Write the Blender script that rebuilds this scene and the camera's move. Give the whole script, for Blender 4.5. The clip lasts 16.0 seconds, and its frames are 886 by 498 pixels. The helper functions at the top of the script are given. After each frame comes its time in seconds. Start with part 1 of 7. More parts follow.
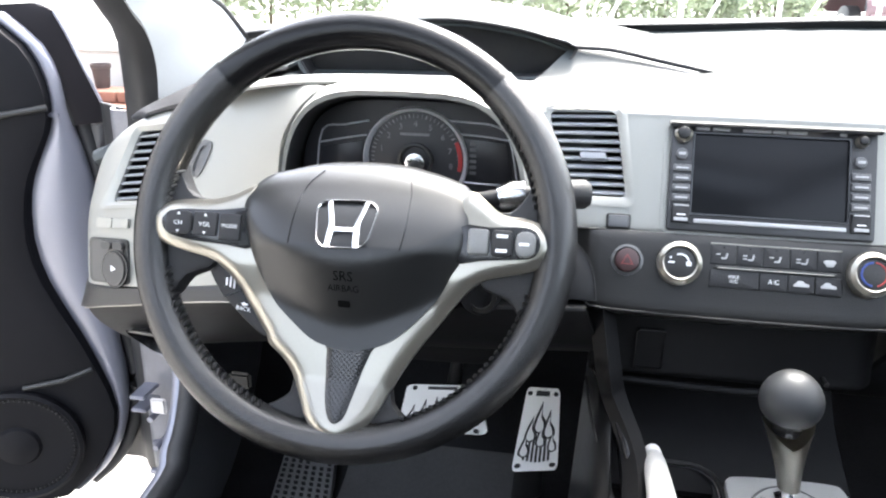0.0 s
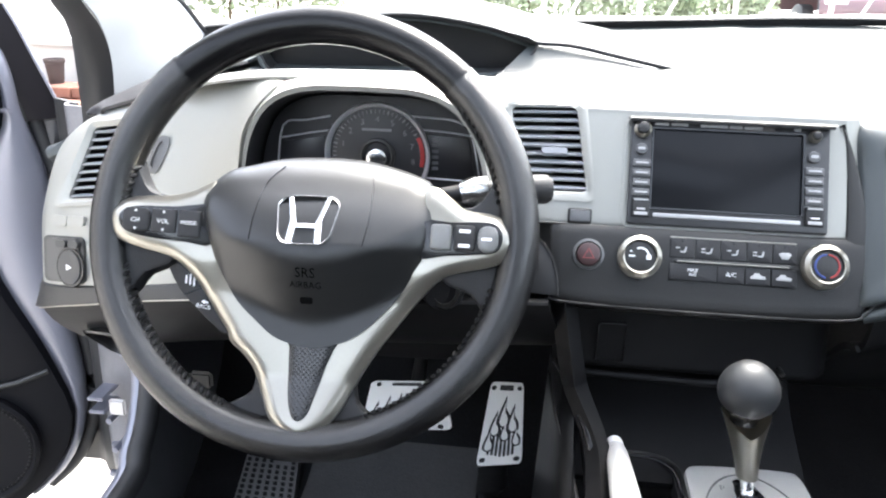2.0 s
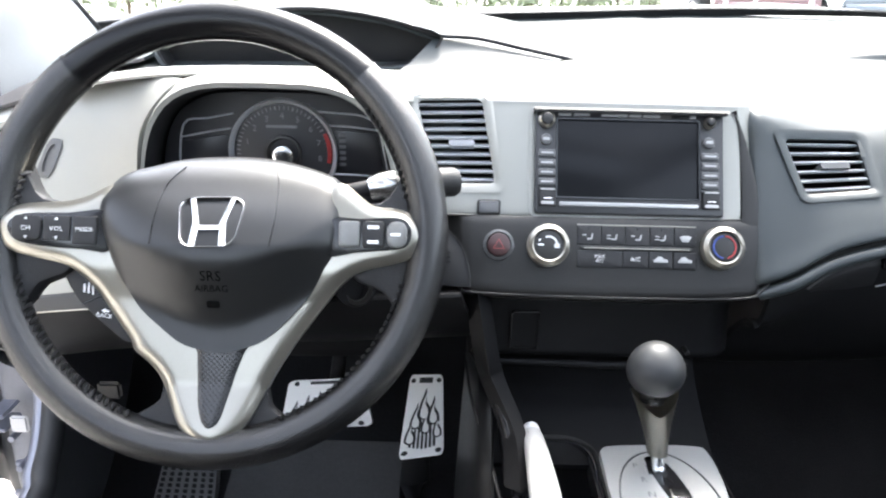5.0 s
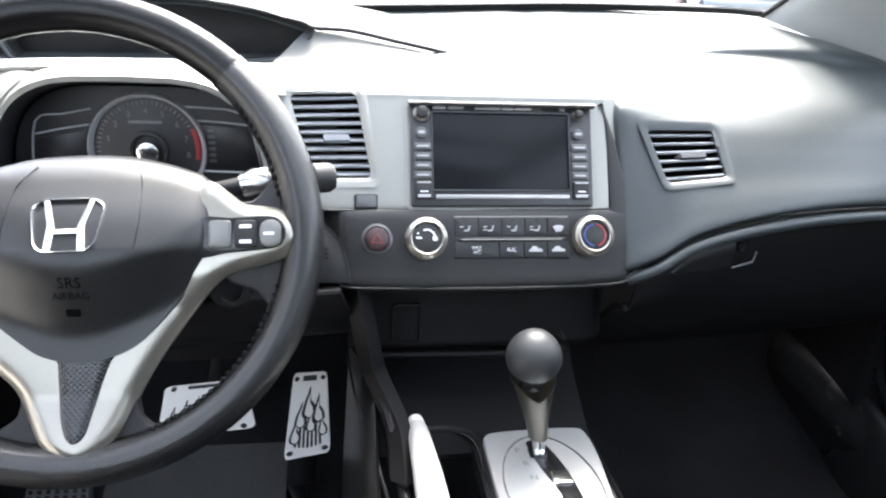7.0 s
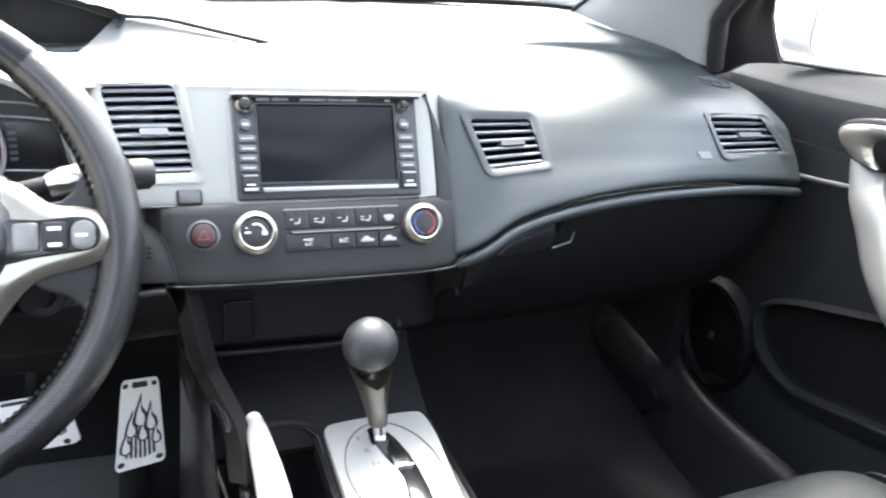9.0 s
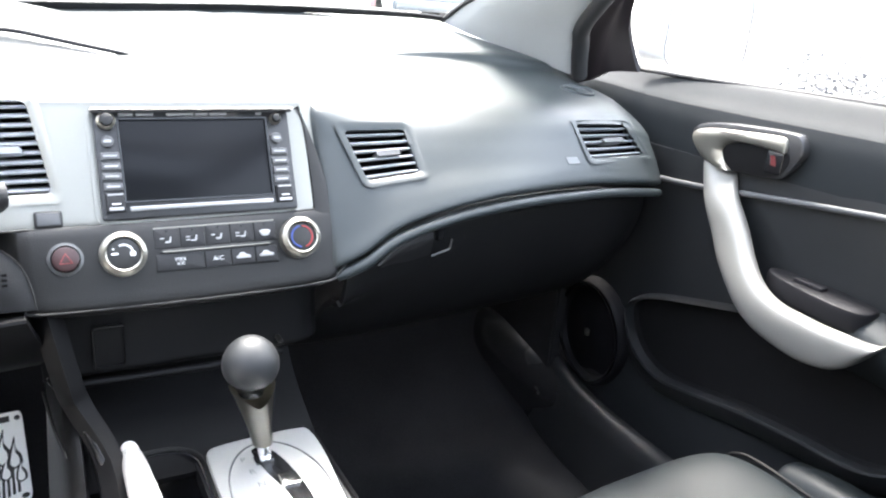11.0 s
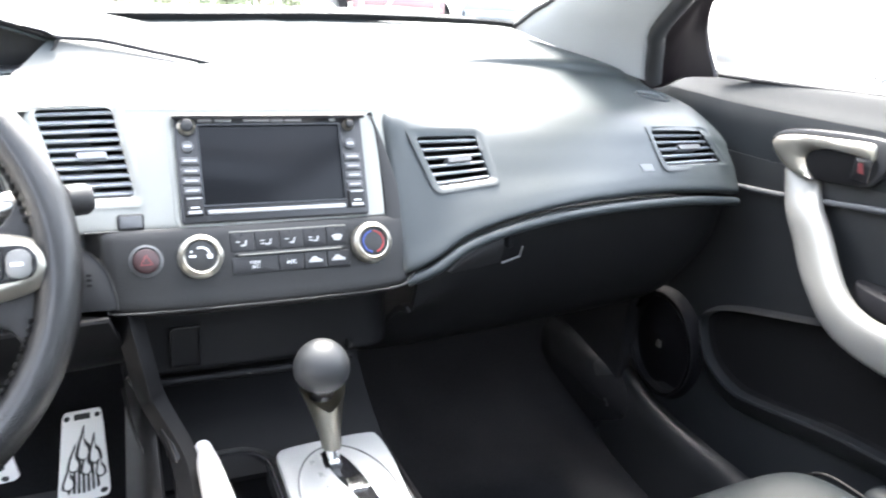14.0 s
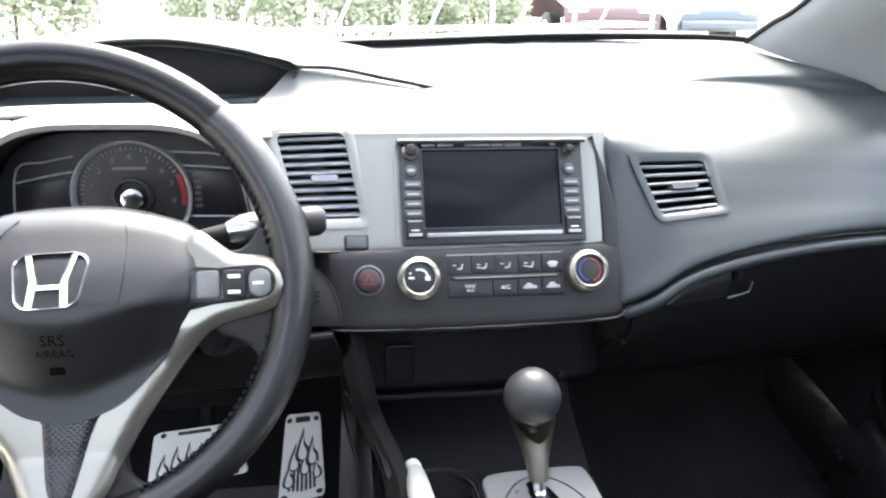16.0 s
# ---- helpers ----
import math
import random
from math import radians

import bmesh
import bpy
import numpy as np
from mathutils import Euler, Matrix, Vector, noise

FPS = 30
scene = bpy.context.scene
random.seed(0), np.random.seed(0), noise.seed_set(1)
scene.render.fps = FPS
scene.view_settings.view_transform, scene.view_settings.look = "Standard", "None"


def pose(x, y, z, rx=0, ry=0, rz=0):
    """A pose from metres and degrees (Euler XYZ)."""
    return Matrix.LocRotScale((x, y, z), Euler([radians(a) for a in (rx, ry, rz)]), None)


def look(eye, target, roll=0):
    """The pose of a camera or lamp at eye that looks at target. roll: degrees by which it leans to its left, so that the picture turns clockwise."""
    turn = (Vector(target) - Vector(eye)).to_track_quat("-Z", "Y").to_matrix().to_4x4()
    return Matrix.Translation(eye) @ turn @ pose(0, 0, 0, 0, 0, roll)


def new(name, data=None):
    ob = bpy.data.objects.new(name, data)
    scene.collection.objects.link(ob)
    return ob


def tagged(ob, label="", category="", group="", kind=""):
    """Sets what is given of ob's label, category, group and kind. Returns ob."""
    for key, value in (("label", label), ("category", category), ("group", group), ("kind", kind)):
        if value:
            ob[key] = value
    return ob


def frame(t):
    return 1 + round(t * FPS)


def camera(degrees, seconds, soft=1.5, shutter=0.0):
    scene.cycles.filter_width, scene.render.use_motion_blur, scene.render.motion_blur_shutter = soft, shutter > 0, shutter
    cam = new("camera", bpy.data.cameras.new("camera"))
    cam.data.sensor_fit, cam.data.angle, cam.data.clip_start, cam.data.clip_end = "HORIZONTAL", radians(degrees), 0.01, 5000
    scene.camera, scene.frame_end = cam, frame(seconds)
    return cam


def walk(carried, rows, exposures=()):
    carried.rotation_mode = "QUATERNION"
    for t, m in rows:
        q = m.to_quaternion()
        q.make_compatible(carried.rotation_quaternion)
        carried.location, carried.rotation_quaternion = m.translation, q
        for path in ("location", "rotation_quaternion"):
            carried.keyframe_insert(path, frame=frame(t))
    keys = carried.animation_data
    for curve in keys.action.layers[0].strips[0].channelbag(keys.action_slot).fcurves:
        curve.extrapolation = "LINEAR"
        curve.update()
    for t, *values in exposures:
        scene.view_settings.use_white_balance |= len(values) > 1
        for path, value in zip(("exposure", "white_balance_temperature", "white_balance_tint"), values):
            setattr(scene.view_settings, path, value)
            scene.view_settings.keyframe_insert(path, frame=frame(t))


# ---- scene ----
cam = camera(59.5, 16.0, soft=2.1, shutter=0.4)
# seconds, metres from the steering wheel's centre line, degrees of yaw, pitch and roll
PATH = [
    (0.0, 0.1791, -0.5927, 0.9917, 9.38, -19.58, 0.98),
    (0.5, 0.1787, -0.5934, 0.9920, 8.89, -19.59, 1.02),
    (1.0, 0.1791, -0.5929, 0.9912, 8.58, -19.57, 0.84),
    (1.5, 0.1795, -0.5921, 0.9918, 7.96, -19.84, 0.98),
    (2.0, 0.1798, -0.5925, 0.9908, 6.52, -19.79, 1.49),
    (2.5, 0.1811, -0.5919, 0.9916, 5.72, -19.86, 1.30),
    (3.0, 0.1817, -0.5914, 0.9923, 5.30, -19.95, 1.09),
    (5.5, 0.1885, -0.5890, 0.9931, -2.15, -20.23, 1.53),
    (6.0, 0.1893, -0.5878, 0.9942, -4.49, -20.19, 1.78),
    (6.5, 0.1910, -0.5883, 0.9946, -6.05, -20.15, 2.38),
    (7.0, 0.1938, -0.5869, 0.9949, -8.91, -20.55, 2.71),
    (7.5, 0.1959, -0.5860, 0.9954, -11.89, -20.71, 3.07),
    (8.0, 0.1960, -0.5886, 0.9956, -15.03, -21.20, 3.50),
    (8.5, 0.1978, -0.5911, 0.9989, -17.52, -20.81, 3.59),
    (9.0, 0.1996, -0.5949, 0.9980, -21.55, -20.56, 4.49),
    (9.5, 0.2041, -0.5961, 0.9968, -24.86, -20.12, 5.13),
    (10.0, 0.2018, -0.5980, 1.0000, -26.77, -19.77, 5.18),
    (12.5, 0.2038, -0.5990, 1.0038, -34.10, -19.07, 5.19),
    (13.0, 0.2011, -0.5961, 1.0029, -32.03, -18.80, 4.63),
    (13.5, 0.1976, -0.5939, 0.9995, -28.76, -18.66, 3.83),
    (14.0, 0.1995, -0.5923, 0.9984, -25.48, -19.07, 4.17),
    (14.5, 0.1949, -0.5803, 1.0032, -18.62, -18.81, 3.44),
    (15.0, 0.1939, -0.5779, 1.0037, -15.53, -18.92, 2.78),
    (15.5, 0.1955, -0.5762, 1.0029, -12.74, -18.82, 2.36),
    (16.0, 0.1922, -0.5691, 1.0043, -9.73, -18.73, 1.37),
]
walk(cam, [(t, pose(x, y, z, 90 + pitch, 0, yaw) @ pose(0, 0, 0, 0, 0, roll)) for t, x, y, z, yaw, pitch, roll in PATH],
     exposures=[(0.0, 3.52), (6.0, 3.47), (7.5, 3.56), (9.0, 3.88), (10.0, 4.04), (12.5, 4.08), (14.5, 4.25), (15.0, 3.9), (16.0, 3.44)])

from mathutils.bvhtree import BVHTree
from mathutils.geometry import delaunay_2d_cdt
# ---- light and sky ----
def make_sky():
    w = bpy.data.worlds.new("sky")
    scene.world = w
    w.use_nodes = True
    nt = w.node_tree
    nt.nodes.clear()
    out = nt.nodes.new("ShaderNodeOutputWorld")
    bg = nt.nodes.new("ShaderNodeBackground")
    sky = nt.nodes.new("ShaderNodeTexSky")
    sky.sky_type = "NISHITA"
    sky.sun_disc = False
    sky.sun_elevation = radians(58)
    sky.sun_rotation = radians(20)
    sky.dust_density = 4.0
    bg.inputs["Strength"].default_value = 0.15
    hz = nt.nodes.new("ShaderNodeHueSaturation")
    hz.inputs["Saturation"].default_value = 0.5
    nt.links.new(sky.outputs["Color"], hz.inputs["Color"])
    nt.links.new(hz.outputs["Color"], bg.inputs["Color"])
    nt.links.new(bg.outputs["Background"], out.inputs["Surface"])


make_sky()
sun_data = bpy.data.lights.new("sun", "SUN")
sun_data.energy = 1.2
sun_data.angle = radians(14.0)
sun_data.color = (1.0, 0.96, 0.9)
sun = new("sun", sun_data)
sun.matrix_world = look((2.0, 6.0, 10.0), (0.3, 0.3, 0.5))
scene.view_settings.exposure = 3.2


# ---- materials ----
MATS = {}


def mat(name, col, rough=0.5, metal=0.0, var=0.15, scale=6.0, bump=0.0, bump_scale=900.0, spec=0.5, coat=0.0):
    """A surface of one colour with broad and fine variation, in metres of the object's own space."""
    if name in MATS:
        return MATS[name]
    m = bpy.data.materials.new(name)
    m.use_nodes = True
    nt = m.node_tree
    b = nt.nodes["Principled BSDF"]
    b.inputs["Metallic"].default_value = metal
    b.inputs["Specular IOR Level"].default_value = spec
    b.inputs["Coat Weight"].default_value = coat
    tc = nt.nodes.new("ShaderNodeTexCoord")
    n1 = nt.nodes.new("ShaderNodeTexNoise")
    n1.inputs["Scale"].default_value = scale
    n1.inputs["Detail"].default_value = 6
    n2 = nt.nodes.new("ShaderNodeTexNoise")
    n2.inputs["Scale"].default_value = bump_scale * 0.5
    n2.inputs["Detail"].default_value = 3
    for n in (n1, n2):
        nt.links.new(tc.outputs["Object"], n.inputs["Vector"])
    mixf = nt.nodes.new("ShaderNodeMath")
    mixf.operation = "MULTIPLY_ADD"
    nt.links.new(n1.outputs["Fac"], mixf.inputs[0])
    mixf.inputs[1].default_value = 0.7
    sc = nt.nodes.new("ShaderNodeMath")
    sc.operation = "MULTIPLY"
    sc.inputs[1].default_value = 0.3
    nt.links.new(n2.outputs["Fac"], sc.inputs[0])
    nt.links.new(sc.outputs[0], mixf.inputs[2])
    ramp = nt.nodes.new("ShaderNodeValToRGB")
    e = ramp.color_ramp.elements
    e[0].position, e[1].position = 0.3, 0.7
    e[0].color = (*[c * (1 - var) for c in col], 1)
    e[1].color = (*[min(1, c * (1 + var)) for c in col], 1)
    nt.links.new(mixf.outputs[0], ramp.inputs["Fac"])
    nt.links.new(ramp.outputs["Color"], b.inputs["Base Color"])
    rr = nt.nodes.new("ShaderNodeMapRange")
    rr.inputs["To Min"].default_value = max(0.02, rough - 0.06)
    rr.inputs["To Max"].default_value = min(1, rough + 0.06)
    nt.links.new(n1.outputs["Fac"], rr.inputs["Value"])
    nt.links.new(rr.outputs["Result"], b.inputs["Roughness"])
    if bump:
        v = nt.nodes.new("ShaderNodeTexVoronoi")
        v.inputs["Scale"].default_value = bump_scale
        nt.links.new(tc.outputs["Object"], v.inputs["Vector"])
        bp = nt.nodes.new("ShaderNodeBump")
        bp.inputs["Strength"].default_value = bump
        bp.inputs["Distance"].default_value = 0.0004
        nt.links.new(v.outputs["Distance"], bp.inputs["Height"])
        nt.links.new(bp.outputs["Normal"], b.inputs["Normal"])
    MATS[name] = m
    return m


def glass_mat(name, tint, gloss):
    m = bpy.data.materials.new(name)
    m.use_nodes = True
    nt = m.node_tree
    nt.nodes.clear()
    out = nt.nodes.new("ShaderNodeOutputMaterial")
    tr = nt.nodes.new("ShaderNodeBsdfTransparent")
    tr.inputs["Color"].default_value = (*tint, 1)
    gl = nt.nodes.new("ShaderNodeBsdfGlossy")
    gl.inputs["Roughness"].default_value = 0.02
    mx = nt.nodes.new("ShaderNodeMixShader")
    mx.inputs[0].default_value = gloss
    nt.links.new(tr.outputs[0], mx.inputs[1])
    nt.links.new(gl.outputs[0], mx.inputs[2])
    nt.links.new(mx.outputs[0], out.inputs["Surface"])
    return m


PAD = mat("charcoal_dash_plastic", (0.034, 0.0405, 0.042), 0.40, bump=0.22, bump_scale=1300, var=0.06)
SILVER = mat("silver_grey_trim", (0.285, 0.284, 0.262), 0.44, metal=0.38, var=0.06, bump=0.1, bump_scale=1500)
GREY_PANEL = mat("dark_grey_panel", (0.017, 0.0165, 0.0155), 0.42, var=0.08, bump=0.3, bump_scale=900)
LOWER_PANEL = mat("dark_satin_fascia", (0.0125, 0.012, 0.0115), 0.46, var=0.08, spec=0.45, bump=0.3, bump_scale=900)
BLACK = mat("black_grained_plastic", (0.014, 0.014, 0.015), 0.55, spec=0.4, bump=0.5, bump_scale=800)
GLOSS_BLACK = mat("gloss_black_plastic", (0.012, 0.012, 0.013), 0.18, var=0.05)
SCREEN = mat("dark_display_glass", (0.007, 0.0075, 0.009), 0.25, var=0.02, spec=0.15)
LEATHER = mat("smooth_black_leather", (0.004, 0.004, 0.0045), 0.25, spec=0.32, bump=0.2, bump_scale=1500, var=0.2)
SEAT_LEATHER = mat("charcoal_seat_leather", (0.0078, 0.0102, 0.0114), 0.46, spec=0.22, bump=0.3, bump_scale=800, var=0.2)
SATIN = mat("satin_silver_metal", (0.335, 0.319, 0.278), 0.3, metal=0.88, var=0.05)
CHROME = mat("bright_chrome", (0.85, 0.85, 0.85), 0.2, metal=1.0, var=0.03)
CARPET = mat("black_carpet", (0.02, 0.02, 0.0215), 0.95, bump=1.0, bump_scale=500, var=0.35, spec=0.1)
HEADLINER = mat("grey_pillar_cloth", (0.44, 0.455, 0.455), 0.85, bump=0.4, bump_scale=900, var=0.06)
RUBBER = mat("black_rubber", (0.02, 0.02, 0.021), 0.6, var=0.2)
PAINT = mat("silver_car_paint", (0.20, 0.205, 0.245), 0.35, metal=0.4, coat=0.4, var=0.05)
WHITE = mat("white_marking", (0.75, 0.75, 0.75), 0.5, var=0.03)
RED = mat("red_marking", (0.34, 0.03, 0.03), 0.45, var=0.05)
BLUE = mat("blue_marking", (0.025, 0.05, 0.22), 0.45, var=0.05)
ALU = mat("brushed_aluminium_pedal", (0.93, 0.93, 0.91), 0.34, metal=0.05, var=0.06)


DOOR_BLACK = mat("matt_black_door_panel", (0.005, 0.005, 0.0065), 0.6, var=0.2, spec=0.16, bump=0.4, bump_scale=800)
THROAT = mat("dark_console_plastic", (0.0045, 0.0045, 0.005), 0.55, var=0.15, spec=0.2, bump=0.3, bump_scale=900)
LINING = mat("deep_black_lining", (0.005, 0.005, 0.0055), 0.9, var=0.2, spec=0.15)


def perforated_leather():
    m = mat("perforated_black_leather", (0.005, 0.005, 0.0055), 0.26, var=0.15, spec=0.72)
    nt = m.node_tree
    b = nt.nodes["Principled BSDF"]
    tc = nt.nodes.new("ShaderNodeTexCoord")
    v = nt.nodes.new("ShaderNodeTexVoronoi")
    v.voronoi_dimensions = "2D"
    v.inputs["Scale"].default_value = 1.0
    v.inputs["Randomness"].default_value = 0.06
    nt.links.new(tc.outputs["UV"], v.inputs["Vector"])
    r = nt.nodes.new("ShaderNodeMapRange")
    r.inputs["From Min"].default_value = 0.15
    r.inputs["From Max"].default_value = 0.42
    nt.links.new(v.outputs["Distance"], r.inputs["Value"])
    bp = nt.nodes.new("ShaderNodeBump")
    bp.inputs["Strength"].default_value = 0.5
    bp.inputs["Distance"].default_value = 0.0006
    nt.links.new(r.outputs["Result"], bp.inputs["Height"])
    nt.links.new(bp.outputs["Normal"], b.inputs["Normal"])
    return m


PERF = perforated_leather()
GLASS = glass_mat("window_glass", (0.93, 0.95, 0.94), 0.04)
TINTED = glass_mat("tinted_rear_glass", (0.22, 0.225, 0.22), 0.04)


# ---- builders ----
WORLD_OF = {}
CABIN = Vector((0.3, -0.6, 0.95))  # a point among the seats, to tell the inner side of a panel


def thing(name, at=(0, 0, 0), label="", category="", group="", kind=""):
    """An empty at a thing's base, to hold its parts."""
    ob = new(name)
    ob.location = at
    ob.empty_display_size = 0.02
    WORLD_OF[ob] = Matrix.Translation(at)
    return tagged(ob, label, category, group, kind)


def part(name, bm, material, parent=None, label="", smooth=True):
    """Links a bmesh in world metres as one mesh under a thing or a part."""
    bmesh.ops.recalc_face_normals(bm, faces=bm.faces)
    me = bpy.data.meshes.new(name)
    ob = new(name, me)
    if parent is not None:
        inv = WORLD_OF[parent].inverted()
        bm.transform(inv)
        ob.parent = parent
        WORLD_OF[ob] = WORLD_OF[parent]
    else:
        WORLD_OF[ob] = Matrix.Identity(4)
    bm.to_mesh(me)
    bm.free()
    me.materials.append(material)
    if smooth:
        me.polygons.foreach_set("use_smooth", [True] * len(me.polygons))
        me.set_sharp_from_angle(angle=radians(38))
    if label:
        ob["label"] = label
    return ob


def spline(pts, n):
    """n steps between neighbours of a Catmull-Rom curve."""
    p = [Vector(q) for q in pts]
    if len(p) < 3 or n < 2:
        return p
    out = []
    for i in range(len(p) - 1):
        a, b, c, d = p[max(i - 1, 0)], p[i], p[i + 1], p[min(i + 2, len(p) - 1)]
        for k in range(n):
            t = k / n
            out.append(0.5 * ((2 * b) + (c - a) * t + (2 * a - 5 * b + 4 * c - d) * t * t + (3 * b - a - 3 * c + d) * t ** 3))
    out.append(p[-1])
    return out


def skin(bm, rows, closed=False, cap0=False, cap1=False):
    """Joins rows of points by quads."""
    vs = [[bm.verts.new(p) for p in r] for r in rows]
    n = len(vs[0])
    for a, b in zip(vs, vs[1:]):
        for i in range(n if closed else n - 1):
            j = (i + 1) % n
            bm.faces.new((a[i], a[j], b[j], b[i]))
    if cap0:
        bm.faces.new(vs[0])
    if cap1:
        bm.faces.new(vs[-1][::-1])
    return vs


def loft(rows, nu=4, nv=4, thick=0.0):
    """A smooth sheet through rows of points, with a thickness to its back."""
    rows = [spline(r, nv) for r in rows]
    cols = [spline([r[i] for r in rows], nu) for i in range(len(rows[0]))]
    grid = [[c[k] for c in cols] for k in range(len(cols[0]))]
    bm = bmesh.new()
    front = skin(bm, grid)
    if thick:
        m, n = len(grid), len(grid[0])
        back, off, vote = [], [], 0
        for i in range(m):
            row = []
            for j in range(n):
                du = grid[min(i + 1, m - 1)][j] - grid[max(i - 1, 0)][j]
                dv = grid[i][min(j + 1, n - 1)] - grid[i][max(j - 1, 0)]
                nn = du.cross(dv)
                nn = nn.normalized() if nn.length > 1e-12 else Vector((0, 0, 1))
                vote += 1 if nn.dot(CABIN - grid[i][j]) > 0 else -1
                row.append(nn * thick)
            off.append(row)
        side = 1 if vote > 0 else -1
        for i in range(m):
            back.append([bm.verts.new(grid[i][j] - off[i][j] * side) for j in range(n)])
        for a, b in zip(back, back[1:]):
            for i in range(n - 1):
                bm.faces.new((a[i + 1], a[i], b[i], b[i + 1]))
        for i in range(m - 1):
            for j in (0, n - 1):
                bm.faces.new((front[i][j], front[i + 1][j], back[i + 1][j], back[i][j]))
        for j in range(n - 1):
            for i in (0, m - 1):
                bm.faces.new((front[i][j], front[i][j + 1], back[i][j + 1], back[i][j]))
    return bm


def rrect(u0, u1, v0, v1, r, seg=4):
    """A rounded rectangle, counter-clockwise."""
    out = []
    for cx, cy, a0 in ((u1 - r, v1 - r, 0), (u0 + r, v1 - r, 90), (u0 + r, v0 + r, 180), (u1 - r, v0 + r, 270)):
        for k in range(seg + 1):
            a = radians(a0 + 90 * k / seg)
            out.append((cx + r * math.cos(a), cy + r * math.sin(a)))
    return out


def circle(u, v, r, n=40):
    return [(u + r * math.cos(2 * math.pi * k / n), v + r * math.sin(2 * math.pi * k / n)) for k in range(n)]


def inset(loop, d):
    """The loop drawn in by d."""
    n = len(loop)
    out = []
    for i in range(n):
        ax, ay = loop[i - 1]
        bx, by = loop[(i + 1) % n]
        tx, ty = bx - ax, by - ay
        m = math.hypot(tx, ty) or 1
        out.append((loop[i][0] - ty / m * d, loop[i][1] + tx / m * d))
    return out


def raised(fm, loop, n0, n1, bevel=0.001, bm=None, base=True):
    """A plate with a rounded edge, on the surface map fm(u, v, n)."""
    bm = bm or bmesh.new()
    s = 1 if n1 > n0 else -1
    rows = [[fm(u, v, n0) for u, v in loop], [fm(u, v, n1 - s * bevel) for u, v in loop],
            [fm(u, v, n1 - s * bevel * 0.3) for u, v in inset(loop, bevel * 0.3)], [fm(u, v, n1) for u, v in inset(loop, bevel)]]
    skin(bm, rows, closed=True, cap1=True, cap0=base)
    return bm


def pillow(fm, loop, n0, n1, width, drop, step=0.004):
    """A plate whose face is rounded off towards its outline: a fine net over the loop, on the surface map fm."""
    ring = np.array(loop)
    a, b = ring, np.roll(ring, -1, axis=0)

    def rim_distance(p):
        t = np.clip(((p - a) * (b - a)).sum(1) / np.maximum(((b - a) ** 2).sum(1), 1e-12), 0, 1)
        return float(np.hypot(*(a + (b - a) * t[:, None] - p).T).min())
    inner = []
    (x0, y0), (x1, y1) = ring.min(0), ring.max(0)
    for i in range(int((x1 - x0) / step) + 1):
        for j in range(int((y1 - y0) / step) + 1):
            p = np.array((x0 + (i + 0.5 * (j % 2)) * step, y0 + j * step))
            cross = ((a[:, 1] > p[1]) != (b[:, 1] > p[1])) & (p[0] < (b[:, 0] - a[:, 0]) * (p[1] - a[:, 1]) / (b[:, 1] - a[:, 1] + 1e-15) + a[:, 0])
            if cross.sum() % 2 and rim_distance(p) > step * 0.45:
                inner.append(p)
    n = len(loop)
    out = delaunay_2d_cdt([Vector(p) for p in loop] + [Vector(p) for p in inner], [], [list(range(n))], 1, 1e-7)
    bm = bmesh.new()
    vs = []
    for p in out[0]:
        d = min(1.0, rim_distance(np.array(p)) / width)
        vs.append(bm.verts.new(fm(p[0], p[1], n1 - drop * (1 - d) ** 2)))
    for f in out[2]:
        bm.faces.new([vs[k] for k in f])
    low = [bm.verts.new(fm(u, v, n0)) for u, v in loop]
    for k in range(n):
        bm.faces.new((vs[k], vs[(k + 1) % n], low[(k + 1) % n], low[k]))
    return bm


def rings(fm, loops, cap=False):
    """A surface through loops [(loop, n), ...]."""
    bm = bmesh.new()
    skin(bm, [[fm(u, v, n) for u, v in lp] for lp, n in loops], closed=True, cap1=cap)
    return bm


def tube(path, radii, n=16, squash=1.0, caps=True, up=(0, 0, 1)):
    """A round bar along a path, with a radius at each point."""
    pts = [Vector(p) for p in path]
    bm = bmesh.new()
    rows = []
    for i, p in enumerate(pts):
        t = (pts[min(i + 1, len(pts) - 1)] - pts[max(i - 1, 0)]).normalized()
        a = t.cross(Vector(up))
        a = a.normalized() if a.length > 1e-4 else Vector((1, 0, 0))
        b = a.cross(t)
        r = radii[i] if isinstance(radii, (list, tuple)) else radii
        rows.append([p + r * (a * math.cos(2 * math.pi * k / n) + squash * b * math.sin(2 * math.pi * k / n)) for k in range(n)])
    skin(bm, rows, closed=True, cap0=caps, cap1=caps)
    return bm


def box(x0, x1, y0, y1, z0, z1, bevel=0.004, seg=2):
    bm = bmesh.new()
    bmesh.ops.create_cube(bm, size=1)
    bm.transform(Matrix.Translation(((x0 + x1) / 2, (y0 + y1) / 2, (z0 + z1) / 2)) @ Matrix.Diagonal((x1 - x0, y1 - y0, z1 - z0, 1)))
    if bevel:
        bmesh.ops.bevel(bm, geom=bm.edges[:], offset=bevel, segments=seg, affect="EDGES")
    return bm


def frame_map(m):
    """A surface map from a matrix: u along x, v along y, n along z."""
    return lambda u, v, n: m @ Vector((u, v, n))


def quad_map(tl, tr, br, bl):
    """u and v from 0 to 1 over four corners; n metres out of the face."""
    a, b, c, d = Vector(tl), Vector(tr), Vector(br), Vector(bl)
    nn = ((b - a).cross(a - d)).normalized() * 1.0

    def fm(u, v, n):
        return (d * (1 - u) + c * u) * (1 - v) + (a * (1 - u) + b * u) * v + nn * n
    return fm


